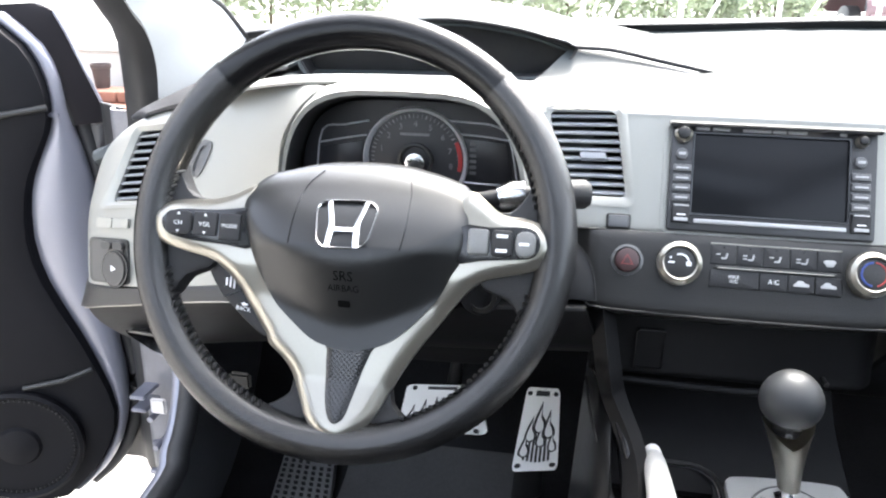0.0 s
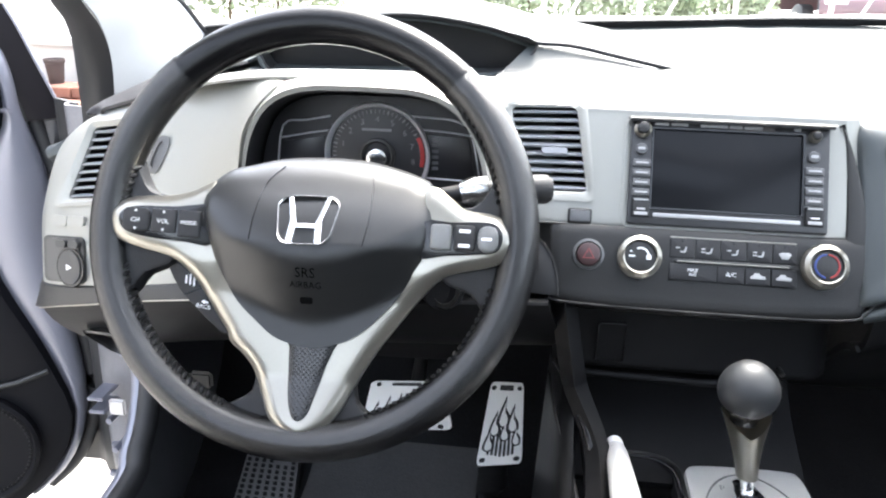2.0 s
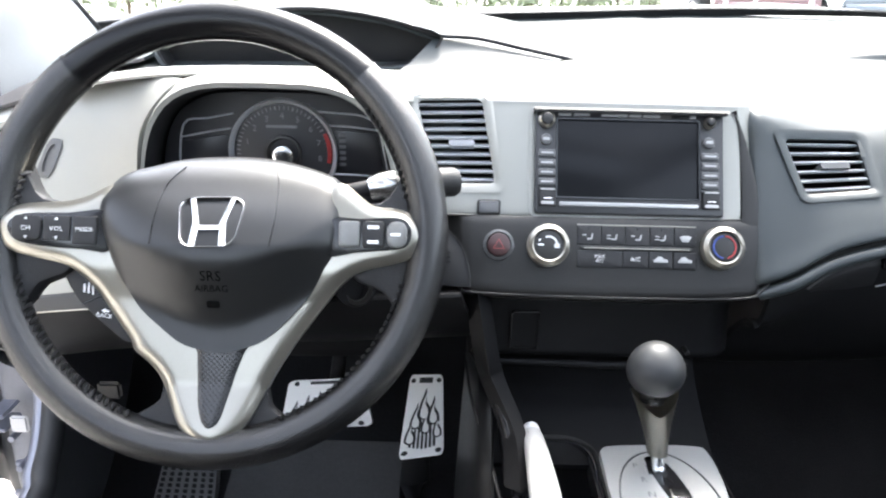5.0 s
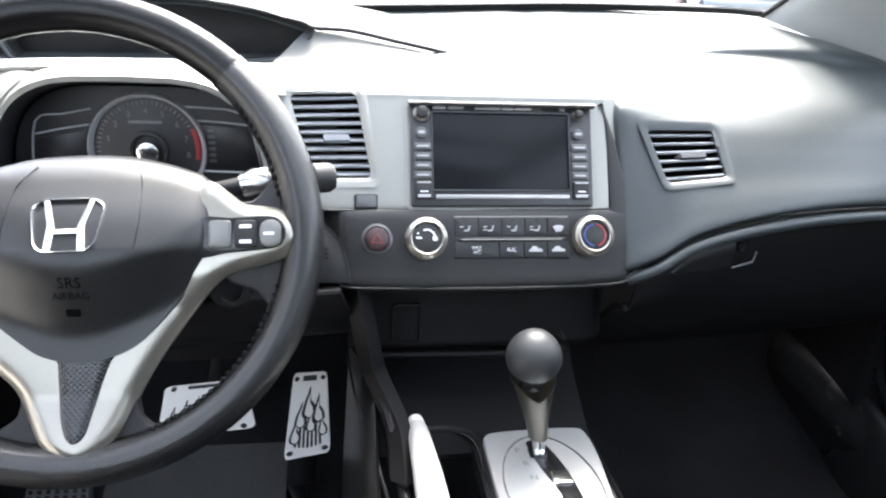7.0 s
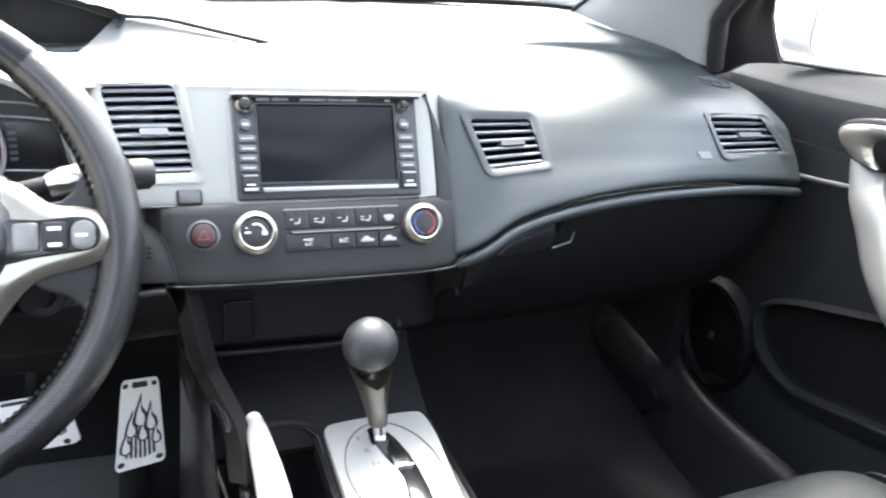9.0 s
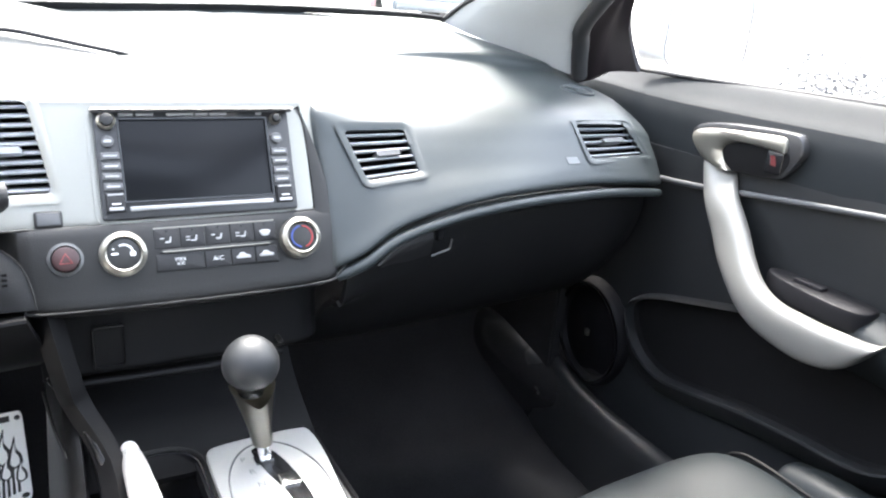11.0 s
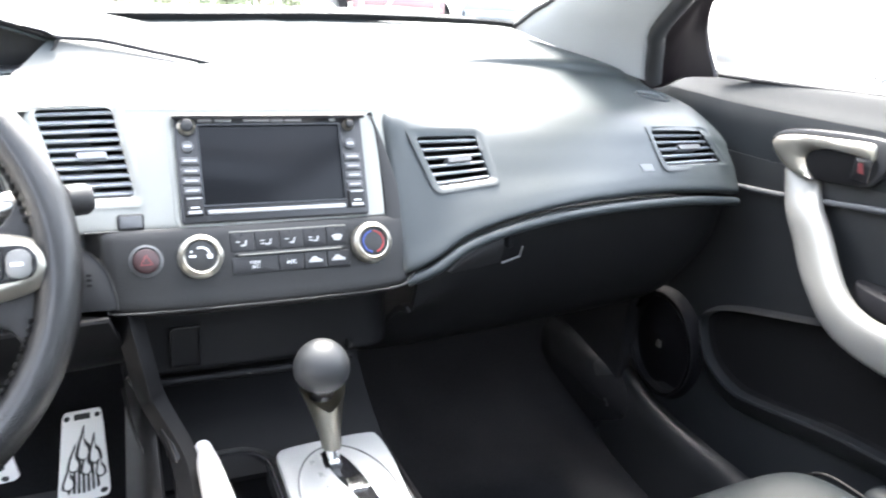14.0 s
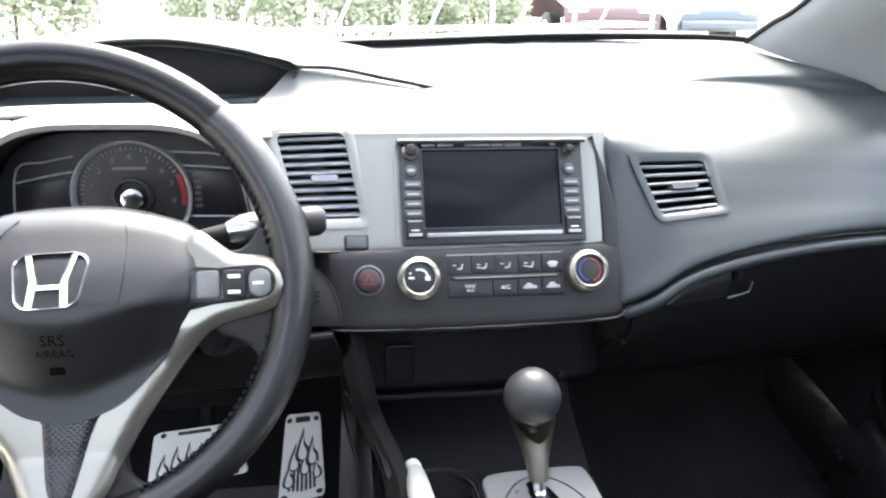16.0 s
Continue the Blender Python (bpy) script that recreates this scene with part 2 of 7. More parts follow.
def words(text, fm, u, v, size, material, parent, name="lettering"):
    """Flat letters in the built-in font, on a surface map."""
    c = bpy.data.curves.new("txt", "FONT")
    c.body, c.size, c.align_x, c.align_y = text, size, "CENTER", "CENTER"
    c.resolution_u = 2
    ob = bpy.data.objects.new("txt", c)
    me = bpy.data.meshes.new_from_object(ob)
    bm = bmesh.new()
    bm.from_mesh(me)
    bpy.data.objects.remove(ob)
    bpy.data.curves.remove(c)
    bpy.data.meshes.remove(me)
    for w in bm.verts:
        w.co = fm(u + w.co.x, v + w.co.y, 0.0006)
    return part(name, bm, material, parent, smooth=False)


def outlet_corners(bm, corners):
    """Cuts an opening for an outlet out of a panel, and gives its corners and rim on the panel's face."""
    tree = BVHTree.FromBMesh(bm)
    eye = Vector((0.2, -0.59, 0.99))

    def on(p):
        d = (p - eye).normalized()
        h = tree.ray_cast(eye, d)
        return h[0] if h[0] is not None and (h[0] - p).length < 0.05 else p
    tl, tr, br, bl = (Vector(c) for c in corners)
    nn = (tr - tl).cross(tl - bl).normalized()
    mid = (tl + tr + br + bl) / 4
    tl, tr, br, bl = (c + (c - mid).normalized() * 0.0035 for c in (tl, tr, br, bl))
    gone = []
    for f in bm.faces:
        c = f.calc_center_median()
        if abs((c - tl).dot(nn)) > 0.022:
            continue
        if all((b - a).cross(c - a).dot(nn) < -1e-9 for a, b in ((tl, tr), (tr, br), (br, bl), (bl, tl))):
            gone.append(f)
    bmesh.ops.delete(bm, geom=gone, context="FACES")
    return on


S25, C25 = math.sin(radians(25)), math.cos(radians(25))
S23, C23 = math.sin(radians(23)), math.cos(radians(23))


def cmap(u, v, n):
    """The centre panel: u along x, v up the panel from its top edge, n towards the seats."""
    return Vector((u, 0.205 + v * S25 - n * C25, 0.855 + v * C25 + n * S25))

# ---- car body and surroundings ----
CX = 0.37  # the car's middle


def ground_sheet():
    bm = bmesh.new()
    bmesh.ops.create_grid(bm, x_segments=40, y_segments=40, size=300)
    ob = part("ground", bm, mat("pale_concrete", (0.34, 0.33, 0.31), 0.85, var=0.2, scale=0.8, bump=0.5, bump_scale=60), None, smooth=False)
    tagged(ob, "pale sunlit concrete yard under the car", "ground", kind="structure")


ground_sheet()


def cabin_shell():
    bm = loft([[(x, -1.3, 0.2), (x, -0.3, 0.2), (x, 0.3, 0.2), (x, 0.48, 0.23), (x, 0.62, 0.36), (x, 0.68, 0.62), (x, 0.72, 0.8)] for x in (-0.41, 0.0, 0.36, 0.72, 1.12)], 2, 4, 0.02)
    tagged(part("floor", bm, CARPET), "black carpeted car floor rising to the firewall", "car floor", kind="structure")
    bm = loft([[(x, -1.0, 1.225), (x, -0.8, 1.25), (x, -0.4, 1.285), (x, -0.22, 1.285)] for x in (-0.14, 0.0, 0.37, 0.74, 0.88)], 8, 12, 0.02)
    # unseen opening above the front seats, added to bring in light from above
    roof_x, roof_y = (0.0, 0.74), (-0.72, -0.31)
    gone = [f for f in bm.faces if roof_x[0] < f.calc_center_median().x < roof_x[1] and roof_y[0] < f.calc_center_median().y < roof_y[1]]
    bmesh.ops.delete(bm, geom=gone, context="FACES")
    pane = part("added_roof_glass", loft([[(x, -0.78, 1.275), (x, -0.5, 1.30), (x, -0.27, 1.305)] for x in (-0.05, 0.37, 0.79)], 3, 3), GLASS)
    pane.visible_shadow = False
    tagged(pane, "unseen clear roof panel, added to let light onto the front seats", "roof window", kind="structure")
    tagged(part("ceiling", bm, HEADLINER), "light grey cloth headliner of the car roof", "headliner", kind="structure")
    # the raked rear glass over the parcel shelf
    ob = part("window_rear", loft([[(CX - w, y, z), (CX, y - 0.03, z + 0.015), (CX + w, y, z)] for w, y, z in ((0.51, -1.0, 1.225), (0.55, -1.35, 1.12), (0.58, -1.75, 0.95))], 3, 3), TINTED)
    tagged(ob, "raked rear window behind the seats", "rear window", kind="structure")
    tagged(part("parcel_shelf", box(-0.36, 1.1, -1.8, -1.3, 0.86, 0.90, 0.004), CARPET), "dark parcel shelf under the rear window", "parcel shelf", kind="structure")
    tagged(part("cowl", box(-0.44, 1.18, 0.668, 0.90, 0.80, 0.892, 0.004), RUBBER), "black cowl below the windscreen", "cowl", kind="structure")
    bm = box(-0.36, 1.1, -1.34, -1.3, 0.2, 0.90)
    tagged(part("wall_rear", bm, CARPET), "dark rear bulkhead of the cabin", "bulkhead", kind="structure")
    # unseen quarter panels; the left one's extent sets how much side light enters
    for x, y, zt in ((-0.35, -0.45, 0.93), (1.09, -0.62, 0.93)):
        tagged(part("wall_quarter", box(x - 0.012, x + 0.012, -1.3, y, 0.2, zt, 0.003), DOOR_BLACK), "black quarter panel behind the doors", "quarter panel", kind="structure")
    tagged(part("pillar_rear", box(-0.36, -0.30, -0.58, -0.45, 0.93, 1.22, 0.01), DOOR_BLACK), "black pillar behind the driver's door opening", "pillar", kind="structure")
    for x in (-0.385, 1.052):
        tagged(part("wall_side", box(x - 0.012, x + 0.012, 0.40, 0.80, 0.2, 0.80, 0.003), CARPET), "black carpeted side of the footwell", "footwell wall", kind="structure")
    tagged(part("wall_front", box(-0.37, 1.06, 0.70, 0.72, 0.3, 0.86, 0.003), CARPET), "dark firewall behind the dashboard", "firewall", kind="structure")
    # windscreen and its dark printed edge
    rows = []
    for y, z, w in ((0.66, 0.915, 0.53), (0.44, 1.02, 0.51), (0.18, 1.13, 0.47), (-0.08, 1.235, 0.44), (-0.22, 1.285, 0.42)):
        rows.append([(CX + w * k, y + 0.035 * (1 - k * k), z + (0.012 * k if y > 0.6 else 0)) for k in (-1, -0.6, -0.2, 0.2, 0.6, 1)])
    ob = part("windscreen", loft(rows, 3, 3), GLASS)
    ob.visible_shadow = False
    tagged(ob, "clear raked windscreen above the dashboard", "windscreen", kind="structure")
    rows = [[(-0.40, 0.615, 0.878), (-0.25, 0.63, 0.897), (0.16, 0.65, 0.909), (0.37, 0.65, 0.918), (0.58, 0.64, 0.928), (0.80, 0.625, 0.932), (0.875, 0.612, 0.930)],
            [(-0.40, 0.606, 0.8885), (-0.25, 0.6205, 0.906), (0.16, 0.640, 0.9195), (0.37, 0.6395, 0.928), (0.58, 0.6295, 0.938), (0.80, 0.6145, 0.940), (0.878, 0.6025, 0.937)]]
    tagged(part("trim_windscreen", loft(rows, 1, 5, 0.003), RUBBER), "black rubber band along the windscreen base", "trim", kind="structure")


cabin_shell()


def pillars():
    # outer edge of the glass, then the door seal; lower to upper
    glass_edge = [(0.876, 0.612, 0.93), (0.872, 0.54, 0.962), (0.866, 0.46, 0.992), (0.84, 0.22, 1.11), (0.80, -0.08, 1.235), (0.77, -0.22, 1.285)]
    seal = [(1.0, 0.40, 0.872), (0.975, 0.375, 0.92), (0.948, 0.33, 0.968), (0.91, 0.14, 1.09), (0.87, -0.12, 1.205), (0.85, -0.3, 1.25)]
    rows = []
    for g, s in zip(glass_edge, seal):
        g, s = Vector(g), Vector(s)
        rows.append([g, g.lerp(s, 0.2) + Vector((-0.012, -0.012, 0.0)), g.lerp(s, 0.55) + Vector((-0.014, -0.02, 0)), g.lerp(s, 0.9) + Vector((-0.004, -0.012, 0)), s])
    tagged(part("pillar_trim", loft(rows, 4, 4, 0.01), HEADLINER), "light grey cloth windscreen pillar trim by the passenger", "pillar", kind="structure")
    bm = tube(spline([(s[0] + 0.012, s[1] - 0.006, s[2]) for s in seal], 5), 0.013)
    tagged(part("trim_seal", bm, RUBBER), "black rubber door seal along the pillar", "trim", kind="structure")
    bm = tube(spline([(g[0] + 0.0, g[1] - 0.002, g[2] + 0.002) for g in glass_edge], 5), 0.0045, 8)
    tagged(part("trim_glass_edge", bm, RUBBER), "black rubber edge of the windscreen", "trim", kind="structure")
    # the driver's side
    glass_edge = [(-0.345, 0.62, 0.888), (-0.352, 0.56, 0.935), (-0.346, 0.50, 0.955), (-0.335, 0.42, 0.99), (-0.26, 0.15, 1.13), (-0.12, -0.08, 1.235), (-0.09, -0.22, 1.285)]
    seal = [(-0.392, 0.40, 0.79), (-0.370, 0.37, 0.867), (-0.348, 0.315, 0.916), (-0.335, 0.25, 0.96), (-0.27, 0.05, 1.09), (-0.19, -0.12, 1.205), (-0.17, -0.3, 1.25)]
    rows = []
    for g, s in zip(glass_edge, seal):
        g, s = Vector(g), Vector(s)
        rows.append([g, g.lerp(s, 0.2) + Vector((0.01, -0.012, 0.0)), g.lerp(s, 0.55) + Vector((0.012, -0.016, 0)), g.lerp(s, 0.9) + Vector((0.003, -0.01, 0)), s])
    tagged(part("pillar_trim", loft(rows, 4, 4, 0.01), HEADLINER), "light grey cloth windscreen pillar trim by the driver", "pillar", kind="structure")
    outer = [(-0.452, 0.425, 0.73), (-0.432, 0.395, 0.84), (-0.405, 0.345, 0.912), (-0.388, 0.28, 0.956), (-0.33, 0.07, 1.09), (-0.25, -0.10, 1.205), (-0.23, -0.3, 1.25)]
    rows = []
    for s, o in zip(seal, outer):
        s, o = Vector(s), Vector(o)
        rows.append([s + Vector((0.004, 0, 0)), s.lerp(o, 0.3) + Vector((0.0, -0.014, 0)), s.lerp(o, 0.7) + Vector((0, -0.01, 0)), o])
    tagged(part("trim_seal", loft(rows, 4, 3, 0.01), RUBBER), "black rubber door seal beside the driver", "trim", kind="structure")
    bm = tube(spline([(g[0], g[1] - 0.002, g[2] + 0.002) for g in glass_edge], 5), 0.0045, 8)
    tagged(part("trim_glass_edge", bm, RUBBER), "black rubber edge of the windscreen by the driver", "trim", kind="structure")


pillars()


def driver_jamb():
    """The painted door opening and sill beside the driver's feet."""
    rows = [[(-0.33, 0.335, z + 0.02), (-0.372, 0.362, z), (-0.40, 0.40 - k, z), (-0.44, 0.418 - k, z), (-0.475, 0.425, z), (-0.488, 0.45, z)] for z, k in ((0.80, 0.0), (0.6, 0.0), (0.47, 0.0), (0.42, 0.012), (0.30, 0.0), (0.23, 0.01), (0.19, 0.03), (0.165, 0.05), (0.135, 0.06))]
    # a wide black sheet stands for the shaded gap behind the door edge
    tagged(part("jamb_backing", loft([[(-0.47, 0.44, z), (-0.52, 0.475, z), (-0.56, 0.515, z - 0.01), (-0.66, 0.53, z - 0.03)] for z in (0.8, 0.5, 0.3, 0.2, 0.155)], 3, 3, 0.006), RUBBER), "black rubber sheet filling the dark gap between door and jamb", "trim", kind="structure")
    for a, b in (((-0.405, 0.39, 0.43), (-0.47, 0.415, 0.445)), ((-0.40, 0.385, 0.285), (-0.455, 0.40, 0.262)), ((-0.41, 0.375, 0.225), (-0.462, 0.395, 0.212))):
        tagged(part("trim_jamb_ridge", tube([a, b], 0.006, 10), PAINT), "pressed ridge in the silver door jamb", "trim", kind="structure")
    # the jamb's silver is darkened in its colour to stand for shade
    tagged(part("door_jamb", loft(rows, 3, 3, 0.006), mat("shaded_grey_jamb", (0.16, 0.16, 0.175), 0.5, metal=0.3, var=0.3, scale=14)), "silver painted door jamb with hinge fittings", "door jamb", kind="structure")
    path = [(-0.378, 0.36, 0.72), (-0.358, 0.345, 0.58), (-0.326, 0.305, 0.475), (-0.315, 0.27, 0.424), (-0.306, 0.22, 0.39), (-0.300, 0.14, 0.362), (-0.31, -0.3, 0.34), (-0.31, -1.0, 0.34)]
    tagged(part("trim_weatherstrip", tube(spline(path, 5), 0.015), RUBBER), "black rubber weatherstrip round the door opening", "trim", kind="structure")
    fl = [(x - 0.022, y + 0.01, z - 0.012) for x, y, z in path]
    tagged(part("trim_flange", tube(spline(fl, 5), 0.011), PAINT), "silver painted flange of the door opening", "trim", kind="structure")
    rows = [[(-0.325, y, 0.338), (-0.345, y, 0.325), (-0.375, y, 0.25), (-0.40, y, 0.15)] for y in (0.26, 0.1, -0.3, -1.2)]
    tagged(part("door_sill", loft(rows, 3, 3, 0.006), PAINT), "silver painted sill under the open door", "door sill", kind="structure")
    rows = [[(-0.352, 0.62, 0.2 + 0.40 * k), (-0.345, 0.48, 0.2 + 0.38 * k), (-0.33, 0.36, 0.2 + 0.32 * k), (-0.312, 0.27, 0.2 + 0.2 * k), (-0.302, 0.18, 0.2 + 0.155 * k)] for k in (1, 0.7, 0.35, 0)]
    tagged(part("trim_kick_panel", loft(rows, 3, 4, 0.006), mat("grey_kick_plastic", (0.075, 0.077, 0.085), 0.45, var=0.1, bump=0.3, bump_scale=900)), "dark grey plastic kick panel beside the footrest", "trim", kind="structure")
    br = thing("door_check_bracket", (-0.44, 0.4, 0.34), "white metal door check bracket on the jamb", "bracket")
    part("plate", box(-0.428, -0.402, 0.355, 0.362, 0.347, 0.374, 0.003), mat("galvanised_bracket", (0.45, 0.45, 0.46), 0.4, metal=0.5), br)
    part("arm", box(-0.460, -0.434, 0.352, 0.40, 0.348, 0.354, 0.002), PAINT, br)
    part("arm", box(-0.460, -0.434, 0.352, 0.40, 0.370, 0.376, 0.002), PAINT, br)
    part("bolt", tube([(-0.45, 0.385, 0.315), (-0.45, 0.43, 0.315)], 0.005, 10), PAINT, br)
    part("bolt", tube([(-0.44, 0.375, 0.27), (-0.44, 0.42, 0.27)], 0.005, 10), PAINT, br)


driver_jamb()


def driver_door():
    """The open driver's door, seen from within the cabin: local u runs back along the door, v up, n into the cabin."""
    door = thing("driver_door", (-0.56, 0.47, 0.15), "open silver driver's door with black inner panel and speaker", "car door")
    a = radians(22)
    hinge = Vector((-0.545, 0.475, 0))
    ud = Vector((-math.cos(a), -math.sin(a), 0))
    nd = Vector((math.sin(a), -math.cos(a), 0))

    def dm(u, v, n):
        return hinge + ud * u + nd * n + Vector((0, 0, v))
    edge = [(0.12, 0.105), (0.157, 0.068), (0.21, 0.034), (0.277, 0.017), (0.355, 0.034), (0.43, 0.059), (0.515, 0.091), (0.59, 0.103), (0.665, 0.095), (0.71, 0.079), (0.76, 0.056), (0.793, 0.05), (0.835, 0.053), (0.884, 0.072), (0.93, 0.12)]
    outer = [(0.12, 0.095), (0.157, 0.053), (0.21, 0.021), (0.277, 0.004), (0.355, 0.002), (0.43, 0.010), (0.515, 0.015), (0.59, 0.017), (0.665, 0.014), (0.71, 0.020), (0.76, 0.030), (0.793, 0.036), (0.835, 0.039), (0.884, 0.055), (0.93, 0.10)]
    rows = []
    for (v, u), (v2, u2) in zip(edge, outer):
        rows.append([dm(u2, v, -0.05), dm(u2 - 0.004, v, -0.01), dm(u2 * 0.6 + u * 0.4, v, 0.004), dm(u, v, 0.0), dm(u + 0.006, v, -0.012)])
    part("edge_seal", tube(spline([dm(u - 0.014, v, -0.03) for v, u in outer], 3), 0.012, 10), RUBBER, door)
    part("painted_edge", loft(rows, 2, 4, 0.004), PAINT, door, "silver painted inner edge of the door")
    rows = []
    for v, u in edge:
        rows.append([dm(u - 0.002, v, -0.012), dm(u + 0.006, v, 0.008), dm(u + 0.04, v, 0.022), dm(0.4, v, 0.03), dm(1.1, v, 0.03)])
    part("inner_panel", loft(rows, 2, 5, 0.008), DOOR_BLACK, door, "black grained inner door panel")
    fm = lambda u, v, n: dm(u, v, n + 0.034)
    sp = part("speaker_grille", rings(fm, [(circle(0.172, 0.238, 0.102, 60)[::-1], -0.012), (circle(0.172, 0.238, 0.102, 60)[::-1], 0.004), (circle(0.172, 0.238, 0.096, 60)[::-1], 0.007), (circle(0.172, 0.238, 0.091, 60)[::-1], 0.0), (circle(0.172, 0.238, 0.036, 60)[::-1], -0.002), (circle(0.172, 0.238, 0.032, 60)[::-1], 0.004), (circle(0.172, 0.238, 0.01, 60)[::-1], 0.01)], cap=True), DOOR_BLACK, door, "round black speaker cover with centre cap")
    stitch = bmesh.new()
    for k in range(72):
        b = 2 * math.pi * k / 72
        c = Vector((0.172 + 0.087 * math.cos(b), 0.238 + 0.087 * math.sin(b)))
        raised(fm, [(c.x + 0.002 * math.cos(q), c.y + 0.002 * math.sin(q)) for q in (0, 1.57, 3.14, 4.71)], 0.0, 0.003, 0.0006, stitch)
    part("grille_bead", stitch, GREY_PANEL, sp)
    part("pull_strip", tube([dm(0.052, 0.796, 0.02), dm(0.114, 0.787, 0.028), dm(0.5, 0.76, 0.034)], 0.005, 10), GREY_PANEL, door, "thin grey strip across the panel")
    part("lower_strip", tube([dm(0.045, 0.362, 0.018), dm(0.09, 0.350, 0.027), dm(0.15, 0.342, 0.028)], 0.005, 10), GREY_PANEL, door)
    sail = [(-0.031, 0.768), (-0.022, 0.782), (-0.007, 0.821), (0.007, 0.860), (0.021, 0.900), (0.034, 0.930), (0.060, 0.942)]
    inner = [(0.024, 0.764), (0.028, 0.781), (0.036, 0.815), (0.048, 0.848), (0.066, 0.880), (0.092, 0.910), (0.13, 0.938)]
    rows = [[dm(a, b, -0.034), dm(a, b, -0.020), dm((a + c) / 2, (b + e) / 2, -0.014), dm(c, e, -0.012), dm(c + 0.004, e, -0.03)] for (a, b), (c, e) in zip(sail, inner)]
    part("sail_panel", loft(rows, 3, 3, 0.004), mat("dark_maroon_black_plastic", (0.006, 0.0045, 0.006), 0.5, spec=0.2), door, "dark triangular sail panel at the mirror")
    part("sail_edge", tube(spline([dm(u - 0.001, v, -0.019) for u, v in sail[:6]], 3), 0.0022, 8), PAINT, door, "thin pale edge along the sail panel")
    for off, rad in ((0.006, 0.0035), (0.020, 0.005)):
        part("frame_ridge", tube(spline([dm(u + off * 0.9 - 0.004, v - off * 0.35, -0.013) for u, v in inner], 3), rad, 8), GREY_PANEL, door, "dark grey ridge of the door frame")
    rows = [[dm(-0.029, 0.762, -0.032), dm(-0.012, 0.762, -0.022), dm(0.006, 0.762, -0.026)], [dm(-0.022, 0.740, -0.032), dm(-0.008, 0.735, -0.022), dm(0.006, 0.735, -0.026)], [dm(-0.002, 0.705, -0.032), dm(0.002, 0.704, -0.024), dm(0.007, 0.704, -0.026)]]
    part("hinge_cover", loft(rows, 3, 3, 0.008), mat("mid_grey_cover", (0.05, 0.05, 0.054), 0.45), door, "grey triangular cover below the sail panel")
    part("edge_clip", box(*sorted((dm(0.060, 0, 0).x, dm(0.036, 0, 0).x)), dm(0.05, 0, 0.004).y - 0.004, dm(0.05, 0, 0.004).y + 0.004, 0.779, 0.786, 0.002), PAINT, door)
    return door


driver_door()

# ---- dashboard ----
P = cmap
OUTLETS = {
    "centre": [P(0.1535, 0.007, 0.003), P(0.2225, 0.0095, 0.003), P(0.2375, -0.0795, 0.003), P(0.176, -0.080, 0.003)],
    "driver": [(-0.306, 0.212, 0.818), (-0.262, 0.198, 0.826), (-0.262, 0.163, 0.752), (-0.336, 0.185, 0.738)],
    "radio": [(0.530, 0.196, 0.834), (0.607, 0.197, 0.834), (0.616, 0.163, 0.789), (0.546, 0.157, 0.784)],
    "door": [(0.866, 0.208, 0.834), (0.970, 0.226, 0.829), (1.004, 0.212, 0.786), (0.885, 0.186, 0.790)],
}
ON_FACE = {}
dashboard = thing("dashboard", (CX, 0.4, 0.22), "two-tier charcoal plastic dashboard with silver-grey trim", "dashboard")


